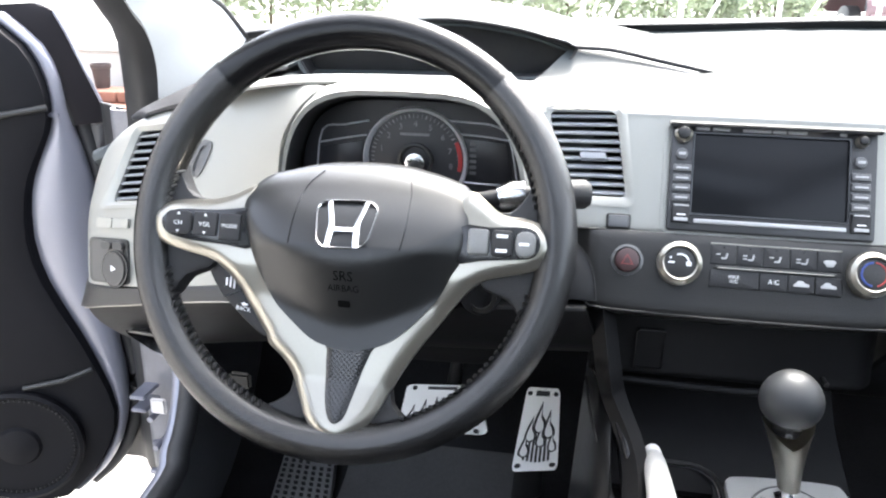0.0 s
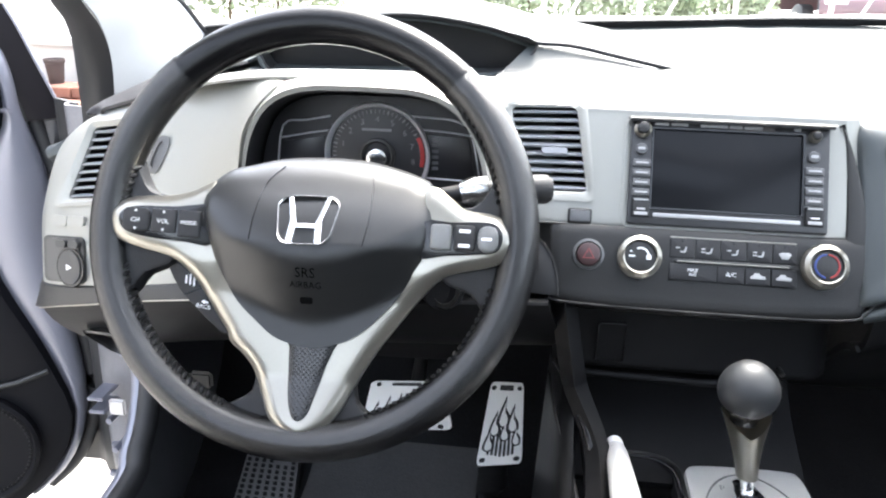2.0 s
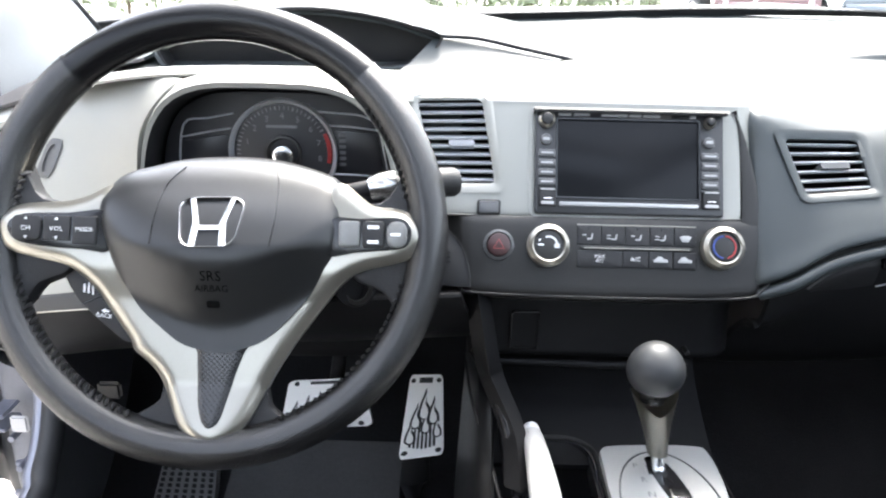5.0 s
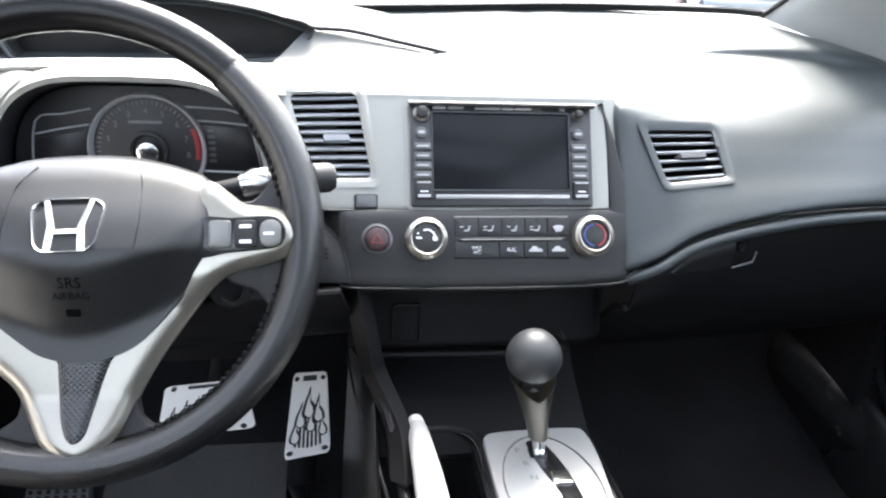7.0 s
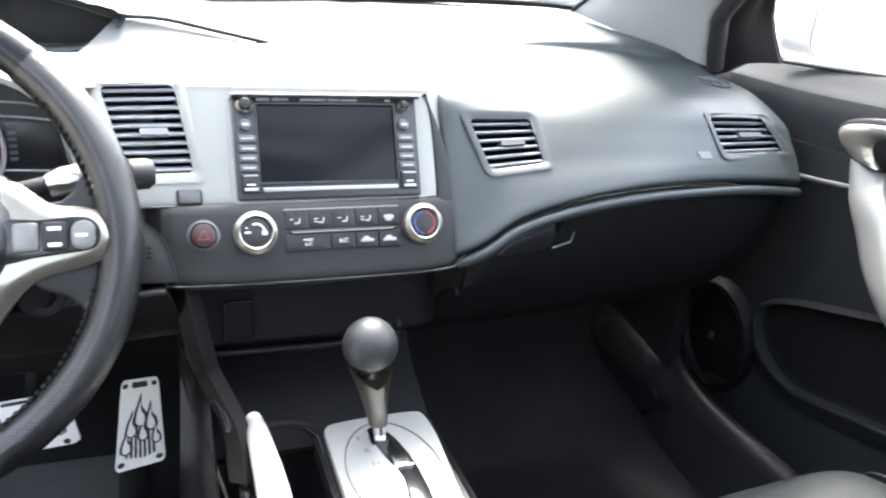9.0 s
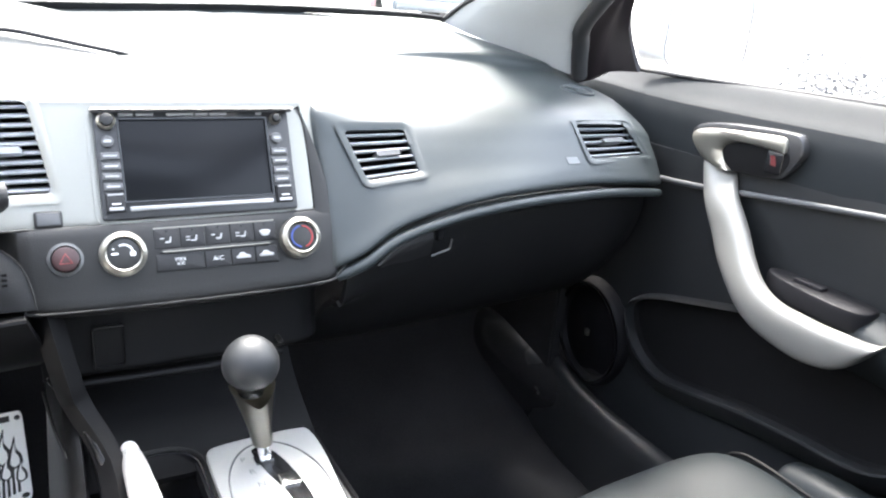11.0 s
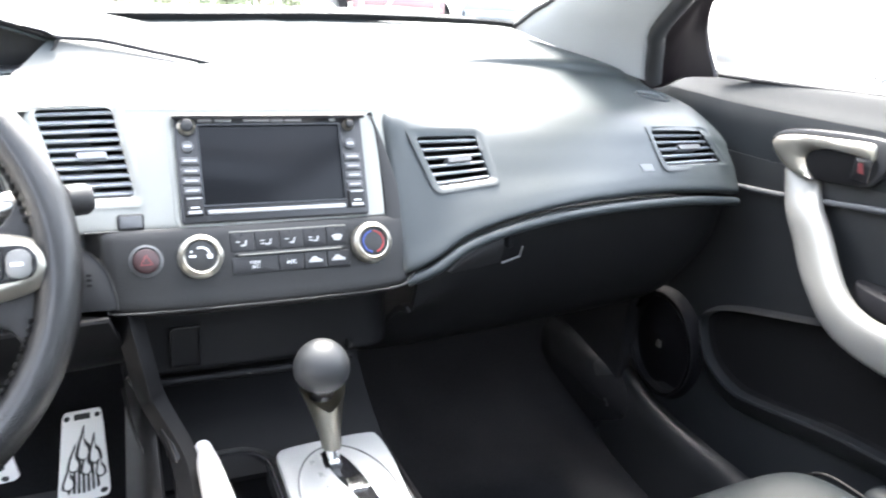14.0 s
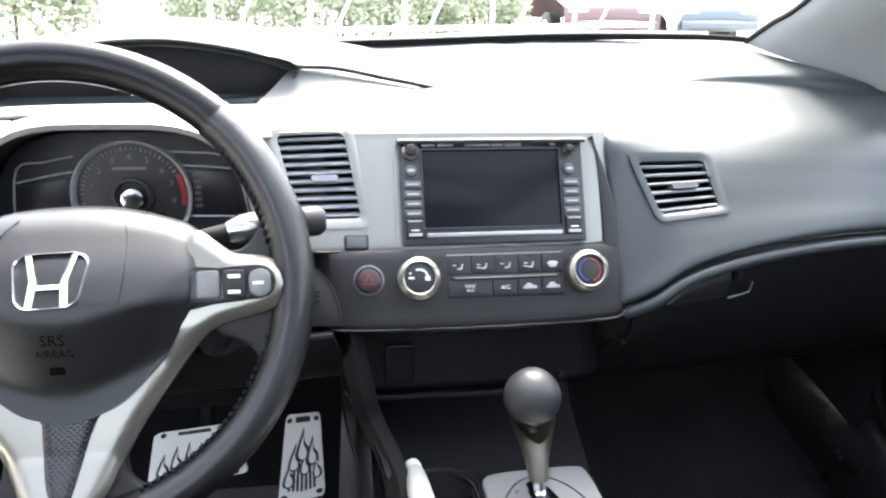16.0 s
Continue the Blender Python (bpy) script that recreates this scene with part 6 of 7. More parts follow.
def build_console():
    # throat under the fascia: side cheeks, back and shelf
    for x0, x1 in ((0.213, 0.228),):
        rows = []
        for x in (x0, x1):
            s = 1 if x0 < 0.3 else -1
            rows.append([(x, 0.145, 0.684), (x + 0.012 * s, 0.122, 0.62), (x + 0.02 * s, 0.118, 0.59), (x + 0.04 * s, 0.075, 0.556), (x + 0.042 * s, 0.02, 0.53)])
        rows2 = [[(a[0], a[1] + 0.2, a[2]) for a in rows[0]]]
        bm = loft([rows2[0], rows[0], rows[1]], 2, 4, 0.006)
        part("cheek", bm, THROAT, console)
    part("front_panel", loft([[(x, 0.172 + k, 0.690), (x, 0.166 + k, 0.65), (x, 0.162 + k, 0.612), (x, 0.160 + k, 0.600), (x, 0.168 + k, 0.594), (x, 0.20 + k, 0.590)] for x, k in ((0.214, 0.0), (0.30, 0.0), (0.40, 0.0), (0.47, 0.002), (0.50, 0.02), (0.512, 0.06))], 2, 3, 0.006), THROAT, console, "black front panel under the climate controls")
    part("shelf_edge", tube([(0.236, 0.158, 0.590), (0.37, 0.150, 0.592), (0.45, 0.152, 0.596)], 0.0042, 10), THROAT, console)
    part("slope", loft([[(x, 0.24, 0.59), (x, 0.2, 0.545), (x, 0.13, 0.508), (x, 0.1, 0.50)] for x in (0.235, 0.37, 0.480)], 2, 4, 0.006), THROAT, console, "black sloped tray floor")
    sd = lambda u, v, n: Vector((u, 0.1605 - n, v))
    o, i = rrect(0.260, 0.290, 0.604, 0.648, 0.003)[::-1], rrect(0.2615, 0.2885, 0.6055, 0.6465, 0.0025)[::-1]
    door = part("power_socket_door", rings(sd, [(o, -0.004), (o, 0.0022), (i, 0.0022), (i, 0.0)], cap=True), THROAT, console, "black flap over the power socket")
    part("flap_edge", tube([sd(0.260, 0.605, 0.0024), sd(0.260, 0.646, 0.0024), sd(0.263, 0.6485, 0.0024), sd(0.289, 0.6485, 0.0024)], 0.0007, 6), GREY_PANEL, door)
    part("stud", raised(lambda u, v, n: Vector((u, 0.15 - n, v)), circle(0.448, 0.609, 0.0028, 14), -0.012, 0.002, 0.001), GREY_PANEL, console, "small grey stud")
    # flanks down to the floor
    for s, x in ((-1, 0.24), (1, 0.474)):
        rows = []
        for y, zt in ((0.3, 0.60), (0.2, 0.585), (0.12, 0.565), (0.06, 0.54), (0.0, 0.512), (-0.2, 0.50), (-0.6, 0.50)):
            if s > 0:
                zt = min(zt, 0.497)
            rows.append([(x, y, zt), (x + s * 0.012, y, zt - 0.02), (x + s * 0.022, y, 0.4), (x + s * 0.03, y, 0.2)])
        part("flank", loft(rows, 3, 3, 0.006), mat("dark_tunnel_plastic", (0.006, 0.006, 0.0063), 0.36, var=0.3, bump=0.3, bump_scale=900) if s < 0 else LINING, console, "black console side")
    part("rail", tube(spline([(0.222, 0.16, 0.60), (0.236, 0.125, 0.588), (0.256, 0.07, 0.556), (0.262, 0.02, 0.525), (0.262, -0.3, 0.51)], 5), 0.006, 10), GLOSS_BLACK, console)
    part("knee_edge", tube(spline([(0.213, 0.17, 0.582), (0.22, 0.12, 0.56), (0.236, 0.06, 0.535), (0.25, 0.0, 0.508)], 5), 0.0016, 8), GREY_PANEL, console)
    # top deck with the cup holder
    part("deck", loft([[(x, 0.115, 0.506), (x, 0.0, 0.502), (x, -0.3, 0.50), (x, -0.6, 0.50)] for x in (0.345, 0.42, 0.474)], 2, 3, 0.02), BLACK, console)
    zc = 0.507
    o = rrect(0.268, 0.352, -0.10, 0.135, 0.035, 6)[::-1]
    i = rrect(0.274, 0.347, -0.094, 0.129, 0.031, 6)[::-1]
    fl = lambda u, v, n: Vector((u, v, zc + n))
    part("cup_holder", rings(fl, [(o, -0.01), (o, 0.002), (i, 0.002), (inset(i, 0.0), -0.004), (rrect(0.282, 0.339, -0.086, 0.121, 0.026, 6)[::-1], -0.11)], cap=True), mat("gloss_black_cup", (0.016, 0.016, 0.017), 0.22, spec=0.9, var=0.05), console, "deep gloss black cup holder")
    part("cup_rim", tube([Vector((u, v, zc + 0.003)) for u, v in o + o[:1]], 0.0022, 8, caps=False), GREY_PANEL, console)


build_console()


def shifter():
    s = thing("gear_shifter", (0.40, 0.05, 0.507), "automatic gear lever with black knob and silver shift plate", "gear lever")
    fl = lambda u, v, n: Vector((u, v, 0.510 + n + 0.02 * max(0, v)))
    pl = closed_loop([(0.356, 0.103), (0.37, 0.110), (0.41, 0.113), (0.455, 0.113), (0.468, 0.104), (0.470, 0.06), (0.464, 0.0), (0.455, -0.10), (0.445, -0.13), (0.36, -0.13), (0.350, -0.10), (0.351, 0.0), (0.353, 0.08)], 3)
    if sum(a[0] * b[1] - b[0] * a[1] for a, b in zip(pl, pl[1:] + pl[:1])) < 0:
        pl = pl[::-1]
    part("shift_plate", raised(fl, pl, -0.01, 0.007, 0.003), mat("pale_satin_plate", (0.56, 0.56, 0.545), 0.34, metal=0.5, var=0.05), s, "satin silver shift plate")
    ov = [(0.409 + 0.049 * math.cos(a), 0.015 + 0.083 * math.sin(a)) for a in [2 * math.pi * k / 56 for k in range(56)]]
    part("gate_ring", rings(fl, [(ov[::-1], 0.006), (ov[::-1], 0.0085), (inset(ov, 0.001)[::-1], 0.0088), (inset(ov, 0.002)[::-1], 0.006)]), mat("grey_gate_groove", (0.12, 0.12, 0.12), 0.4), s)
    part("gate_plate", raised(fl, inset(ov, 0.002), 0.004, 0.0085, 0.001), mat("pale_satin_plate", (0.66, 0.66, 0.65), 0.32, metal=0.45, var=0.04), s, "pale metal gate plate")
    sl = closed_loop([(0.397, 0.085), (0.415, 0.082), (0.426, 0.05), (0.432, 0.0), (0.428, -0.05), (0.405, -0.055), (0.412, 0.0), (0.403, 0.04)], 3)
    if sum(a[0] * b[1] - b[0] * a[1] for a, b in zip(sl, sl[1:] + sl[:1])) < 0:
        sl = sl[::-1]
    part("gate_slot", raised(fl, sl, 0.006, 0.0098, 0.0008), GLOSS_BLACK, s)
    part("slot_cover", raised(fl, rrect(0.409, 0.428, 0.015, 0.034, 0.002), 0.008, 0.0125, 0.001), CHROME, s)
    gm = mat("grey_gate_print", (0.2, 0.2, 0.2), 0.5)
    for k, (t, u, v) in enumerate((("P", 0.385, 0.072), ("R", 0.389, 0.050), ("N", 0.392, 0.028), ("D", 0.394, 0.006), ("S", 0.395, -0.016))):
        words(t, lambda a, b, n: fl(a, b, n + 0.0086), u, v, 0.011, gm, s, "gear_letter")
    # knob: a slightly squat ball with a soft lower cup
    K = Vector((0.3895, 0.06, 0.6385))
    ball = [(0.0, 0.0262), (0.009, 0.0248), (0.017, 0.0198), (0.0235, 0.012), (0.0272, 0.002), (0.0268, -0.008), (0.0238, -0.0150), (0.021, -0.0185)]
    collar = [(0.0215, -0.0165), (0.0205, -0.0195), (0.0165, -0.0245), (0.0135, -0.029), (0.012, -0.034)]
    for nm, prof, tone, label in (("knob", ball, mat("satin_charcoal_knob", (0.022, 0.0235, 0.025), 0.5, var=0.12, bump=0.15, bump_scale=1200), "satin charcoal ball knob"), ("knob_collar", collar, GLOSS_BLACK, "gloss black collar under the knob")):
        rows = []
        for q in spline([(a, b, 0) for a, b in prof], 3):
            rr = max(q.x, 0.0002)
            rows.append([K + Vector((rr * math.cos(2 * math.pi * k / 32), rr * math.sin(2 * math.pi * k / 32), q.y)) for k in range(32)])
        bm = bmesh.new()
        skin(bm, rows, closed=True, cap0=True, cap1=True)
        part(nm, bm, tone, s, label)
    # silver neck with a scooped upper edge
    rows = []
    for k in range(14):
        t = k / 13
        row = []
        for j in range(28):
            a = 2 * math.pi * j / 28
            scoop = 0.021 * abs(math.cos(a)) ** 1.5
            top = 0.594 + scoop
            z = top * (1 - t) + 0.541 * t
            h = (z - 0.541) / 0.072
            r = 0.0102 + 0.0118 * max(0, h) ** 1.5
            c = Vector((0.4035, 0.066, 0.541)).lerp(Vector((0.391, 0.06, 0.613)), max(0, h))
            row.append(c + Vector((r * math.cos(a), r * math.sin(a), 0)) * 1.0 + Vector((0, 0, z - c.z)))
        rows.append(row)
    bm = bmesh.new()
    skin(bm, rows, closed=True, cap1=True)
    bmesh.ops.solidify(bm, geom=bm.faces[:], thickness=0.0015)
    part("neck", bm, SATIN, s, "satin silver lever neck")
    part("rod", tube([(0.4035, 0.066, 0.545), (0.408, 0.069, 0.515)], 0.0065, 14), CHROME, s)
    part("rod_base", box(0.396, 0.418, 0.055, 0.082, 0.512, 0.524, 0.004), CHROME, s)


shifter()


def parking_brake():
    b = thing("parking_brake", (0.28, -0.05, 0.5), "pale silver parking brake lever beside the cup holder", "parking brake")
    path = [(0.280, 0.079, 0.549), (0.280, 0.06, 0.552), (0.280, 0.02, 0.556), (0.280, -0.03, 0.559), (0.280, -0.1, 0.555), (0.281, -0.2, 0.535), (0.282, -0.28, 0.50)]
    part("lever", tube(spline(path, 4), [0.0092 + 0.0004 * k for k in range(25)], 18, 1.0), mat("pale_silver_grip", (0.42, 0.42, 0.415), 0.4, metal=0.2, var=0.04), b)
    part("release_button", tube([(0.280, 0.077, 0.549), (0.280, 0.086, 0.5485), (0.280, 0.093, 0.548), (0.280, 0.0955, 0.5478)], [0.0086, 0.0086, 0.0078, 0.005], 16), WHITE, b, "white release button")
    part("lever_groove", tube([(0.2745, 0.07, 0.5585), (0.2735, 0.0, 0.567), (0.273, -0.08, 0.569)], 0.0008, 6), GREY_PANEL, b)


parking_brake()


def glove_box():
    g = thing("glove_box", (0.78, 0.25, 0.52), "black glove box with a recessed latch", "glove box")
    rows = []
    for x, y, z in ((0.525, 0.150, 0.690), (0.575, 0.148, 0.718), (0.64, 0.152, 0.733), (0.72, 0.162, 0.741), (0.81, 0.176, 0.742), (0.91, 0.190, 0.739), (1.0, 0.21, 0.728), (1.04, 0.235, 0.718)):
        k = (x - 0.525) / 0.5
        rows.append([(x, y + 0.015, z + 0.004), (x, y, z - 0.004), (x - 0.004, y + 0.004, z - 0.05), (x - 0.015, y + 0.025, 0.63 - 0.01 * k), (x - 0.035, y + 0.07, 0.57 - 0.01 * k), (x - 0.06, y + 0.14, 0.54), (x - 0.08, 0.5, 0.53)])
    part("door", loft(rows, 4, 4, 0.008), mat("black_glove_box_plastic", (0.0065, 0.0065, 0.007), 0.55, spec=0.25, bump=0.5, bump_scale=800), g, "black grained glove box door")
    rows = [[(0.561, 0.148, 0.687), (0.578, 0.145, 0.7045), (0.60, 0.144, 0.7165), (0.626, 0.144, 0.7245)], [(0.563, 0.147, 0.685), (0.581, 0.143, 0.699), (0.603, 0.142, 0.708), (0.627, 0.142, 0.714)], [(0.568, 0.152, 0.680), (0.588, 0.151, 0.684), (0.608, 0.151, 0.688), (0.629, 0.151, 0.692)]]
    part("latch", loft(rows, 3, 4, 0.004), BLACK, g, "black latch paddle")
    part("latch_lip", tube(spline(rows[0], 4), 0.0012, 6), mat("grey_latch_edge", (0.09, 0.09, 0.092), 0.4), g)
    part("latch_gap", box(0.630, 0.640, 0.140, 0.158, 0.712, 0.735, 0.002), GLOSS_BLACK, g)
    part("latch_edge", tube([(0.626, 0.142, 0.694), (0.650, 0.143, 0.700), (0.652, 0.142, 0.712)], 0.0014, 6), MATS["grey_latch_edge"], g)


glove_box()

# ---- passenger door ----
def passenger_door():
    d = thing("passenger_door", (1.1, -0.2, 0.25), "charcoal passenger door with silver pull handle and map pocket", "car door")
    rows = []
    for y in (0.62, 0.5, 0.42, 0.34, 0.26, 0.1, -0.1, -0.3, -0.6, -1.1):
        f = min(1, max(0, (0.42 - y) / 0.5))
        dz = 0.012 * (-min(y, 0.3) + 0.3) / 0.4
        ox = 0.03 * max(0, (y - 0.2) / 0.2)
        rows.append([(1.107 + ox, y, 0.890 + dz), (1.1045 + ox, y, 0.893 + dz), (1.098 + ox, y, 0.8885 + dz), (1.083 + ox, y, 0.869 + dz), (1.074 + ox, y, 0.858 + dz), (1.071 + ox, y, 0.852 + dz), (1.0665 + ox, y, 0.83 + dz), (1.066 + ox, y, 0.785 + dz)])
    part("upper_panel", loft(rows, 3, 5, 0.008), mat("charcoal_door_plastic", (0.013, 0.0156, 0.0175), 0.62, spec=0.17, bump=0.3, bump_scale=1100, var=0.08), d, "charcoal grained upper door panel")
    rows = []
    for y in (0.62, 0.46, 0.36, 0.26, 0.1, -0.1, -0.3, -0.6, -1.1):
        dz = 0.12 * (0.22 - max(min(y, 0.3), -0.3))
        ox = 0.02 * max(0, (y - 0.2) / 0.2)
        rows.append([(1.066 + ox, y, 0.790 + dz * 0.3), (1.066 + ox, y, 0.742 + dz), (1.068 + ox, y, 0.70), (1.064 + ox, y, 0.62), (1.060 + ox, y, 0.56), (1.058 + ox, y, 0.45), (1.05 + ox, y, 0.38), (1.055 + ox, y, 0.28)])
    part("lower_panel", loft(rows, 3, 4, 0.008), mat("dark_grey_door_card", (0.014, 0.0152, 0.0165), 0.42, var=0.15, bump=0.3, bump_scale=900), d, "black lower door panel")
    st = [(1.062, 0.235, 0.744), (1.058, 0.15, 0.753), (1.057, 0.0, 0.774), (1.057, -0.19, 0.797), (1.057, -0.4, 0.815)]
    part("trim_strip", tube(spline(st, 5), 0.0042, 10), mat("grey_strip", (0.06, 0.062, 0.066), 0.5, spec=0.3), d, "grey trim strip along the door")
    # inner release in a bright bezel
    fm = lambda u, v, n: Vector((1.062 - n, u, v))

    def turn(lp):
        lp = closed_loop(lp, 3)
        return lp if sum(p[0] * q[1] - q[0] * p[1] for p, q in zip(lp, lp[1:] + lp[:1])) > 0 else lp[::-1]
    bz = turn([(0.1777, 0.824), (0.170, 0.837), (0.138, 0.847), (0.076, 0.854), (0.023, 0.857), (0.0065, 0.854), (-0.002, 0.839), (0.001, 0.825), (0.0145, 0.804), (0.031, 0.7945), (0.0965, 0.788), (0.130, 0.7885), (0.162, 0.803)])
    bezel = part("release_bezel", raised(fm, bz, -0.004, 0.010, 0.004), mat("dark_chrome_bezel", (0.04, 0.04, 0.042), 0.25, metal=0.3, var=0.05), d, "dark grey rounded bezel of the inner release")
    rec = turn([(0.121, 0.816), (0.092, 0.831), (0.055, 0.833), (0.019, 0.832), (0.014, 0.817), (0.029, 0.7985), (0.080, 0.7915), (0.105, 0.794)])
    part("release_recess", raised(fm, rec, 0.006, 0.0106, 0.0004), LINING, bezel, "black recess behind the release lever")
    outer = [(0.0188, 0.832), (0.0205, 0.846), (0.031, 0.850), (0.079, 0.8455), (0.131, 0.840), (0.163, 0.833), (0.1727, 0.823), (0.167, 0.811), (0.149, 0.7973), (0.1245, 0.7898), (0.100, 0.789)]
    inner = [(0.0200, 0.8295), (0.024, 0.8297), (0.032, 0.830), (0.058, 0.8312), (0.090, 0.8298), (0.1105, 0.8228), (0.1172, 0.813), (0.1155, 0.808), (0.1105, 0.7998), (0.104, 0.795), (0.098, 0.7905)]
    rows = []
    for (a, b), (c, e) in zip(outer, inner):
        mix = lambda k, n: fm(a + (c - a) * k, b + (e - b) * k, n)
        rows.append([mix(0, 0.006), mix(0, 0.0125), mix(0.12, 0.0150), mix(0.5, 0.0165), mix(0.88, 0.0150), mix(1, 0.0120), mix(1, 0.006)])
    bm = loft(rows, 4, 1)
    part("release_lever", bm, SATIN, bezel, "satin silver hooked release lever")
    part("lock_tab", raised(fm, rrect(0.021, 0.046, 0.802, 0.830, 0.003), 0.009, 0.0125, 0.0015), GLOSS_BLACK, bezel)
    part("lock_mark", raised(fm, [(0.029, 0.812), (0.036, 0.813), (0.039, 0.824), (0.033, 0.825)][::-1], 0.012, 0.0135, 0.0003), mat("dark_red_print", (0.10, 0.012, 0.014), 0.45), bezel, "small red lock mark")
    # the pull: a bent flat bar
    edges = [(1.064, 0.156, 0.790, 0.096, 0.785), (1.054, 0.140, 0.766, 0.083, 0.770), (1.043, 0.120, 0.740, 0.068, 0.757), (1.033, 0.090, 0.709, 0.038, 0.729), (1.022, 0.062, 0.679, 0.011, 0.701), (1.012, 0.032, 0.655, -0.013, 0.682), (1.005, 0.003, 0.635, -0.035, 0.672), (1.000, -0.029, 0.622, -0.060, 0.667), (0.996, -0.066, 0.616, -0.090, 0.667), (0.994, -0.101, 0.614, -0.117, 0.667), (0.994, -0.130, 0.618, -0.145, 0.668), (0.996, -0.149, 0.625, -0.165, 0.668), (1.000, -0.164, 0.638, -0.179, 0.668), (1.004, -0.182, 0.661, -0.187, 0.669)]
    rows = []
    for i, (a, b) in enumerate(zip(spline([(x, y, z) for x, y, z, _, _ in edges], 4), spline([(x, y, z) for x, _, _, y, z in edges], 4))):
        thick = min(0.013, 0.006 + 0.0007 * i)
        mid, half = (a + b) / 2, (a - b) / 2
        row = []
        for j in range(20):
            q = 2 * math.pi * j / 20
            c, w = math.cos(q), math.sin(q)
            row.append(mid + half * math.copysign(abs(c) ** 0.85, c) + Vector((-thick * math.copysign(abs(w) ** 0.75, w), 0, 0)))
        rows.append(row)
    bm = bmesh.new()
    skin(bm, rows, closed=True, cap0=True, cap1=True)
    part("pull_handle", bm, mat("pale_satin_handle", (0.2, 0.197, 0.186), 0.34, metal=0.35, var=0.05), d, "satin silver bent pull handle")
    # armrest behind the pull, with the switch pod
    rows = []
    for y, z, w in ((-0.02, 0.665, 0.01), (-0.06, 0.667, 0.022), (-0.12, 0.672, 0.035), (-0.18, 0.672, 0.05), (-0.26, 0.664, 0.06), (-0.5, 0.655, 0.062), (-0.9, 0.65, 0.06)):
        rows.append([(1.062, y, z + 0.01), (1.062 - w * 0.5, y, z + 0.008), (1.062 - w, y, z - 0.004), (1.062 - w - 0.003, y, z - 0.025), (1.062 - w * 0.5, y, z - 0.06), (1.062, y, z - 0.075)])
    part("armrest", loft(rows, 3, 4, 0.006), MATS["charcoal_door_plastic"], d, "charcoal padded armrest")
    am = lambda u, v, n: Vector((v, u, 0.678 + n + 0.02 * 0))
    pod = closed_loop([(0.0, 1.055), (-0.012, 1.03), (-0.05, 1.018), (-0.11, 1.012), (-0.142, 1.018), (-0.15, 1.04), (-0.135, 1.062), (-0.06, 1.066)], 3)
    if sum(a[0] * b[1] - b[0] * a[1] for a, b in zip(pod, pod[1:] + pod[:1])) < 0:
        pod = pod[::-1]
    pp = part("switch_pod", raised(am, pod, -0.014, 0.010, 0.006), DOOR_BLACK, d, "gloss black window switch pod")
    part("window_switch", raised(am, rrect(-0.085, -0.045, 1.03, 1.045, 0.003), 0.010, 0.0145, 0.002), DOOR_BLACK, pp)
    # map pocket: a bright rim round a dark recess
    pk = closed_loop([(0.227, 0.533), (0.212, 0.554), (0.167, 0.574), (0.113, 0.590), (0.036, 0.611), (-0.063, 0.638), (-0.15, 0.650), (-0.21, 0.632), (-0.232, 0.580), (-0.222, 0.525), (-0.178, 0.501), (-0.101, 0.494), (-0.014, 0.484), (0.084, 0.464), (0.141, 0.457), (0.188, 0.472), (0.215, 0.500)], 3)
    if sum(a[0] * b[1] - b[0] * a[1] for a, b in zip(pk, pk[1:] + pk[:1])) < 0:
        pk = pk[::-1]
    cpu, cpv = 0.01, 0.545
    pm = lambda u, v, n: Vector((1.056 - n, u, v))
    down = lambda v: max(0.0, min(1.0, (0.53 - v) / 0.03))
    big = [(cpu + (u - cpu) * 1.05, cpv + (v - cpv) * 1.02 - 0.030 * down(v)) for u, v in pk]
    big2 = [(cpu + (u - cpu) * 1.07, cpv + (v - cpv) * 1.05 - 0.036 * down(v)) for u, v in pk]
    crest = [(cpu + (u - cpu) * 1.006, cpv + (v - cpv) * 1.01 - 0.003 * down(v)) for u, v in pk]
    part("pocket_rim", rings(pm, [(big2, -0.010), (big, 0.006), (crest, 0.021), (pk, 0.020), ([(cpu + (u - cpu) * 0.99, cpv + (v - cpv) * 0.97) for u, v in pk], 0.004)]), MATS["dark_grey_door_card"], d, "dark grey rounded rim of the map pocket")
    part("map_pocket", rings(pm, [([(cpu + (u - cpu) * 0.99, cpv + (v - cpv) * 0.97) for u, v in pk], 0.006), ([(cpu + (u - cpu) * 0.97, cpv + (v - cpv) * 0.92) for u, v in pk], -0.0005)], cap=True), LINING, d, "dark empty map pocket")
    # speaker
    sm = lambda u, v, n: Vector((1.058 - n + 0.10 * max(0, u - 0.26), u, v))
    cc = lambda r: circle(0.325, 0.445, r, 48)
    sp = part("speaker_grille", rings(sm, [(cc(0.096), -0.01), (cc(0.094), 0.008), (cc(0.089), 0.014), (cc(0.084), 0.012), (cc(0.078), 0.002), (cc(0.04), 0.004), (cc(0.02), 0.010), (cc(0.004), 0.012)], cap=True), DOOR_BLACK, d, "round black door speaker cover")
    o, i = cc(0.0855), cc(0.083)
    part("speaker_ring", rings(sm, [(o, 0.011), (o, 0.0165), (i, 0.0165), (i, 0.008)]), GLOSS_BLACK, sp)
    part("speaker_badge", raised(sm, rrect(0.318, 0.328, 0.44, 0.452, 0.002), 0.012, 0.016, 0.0006), SATIN, sp)
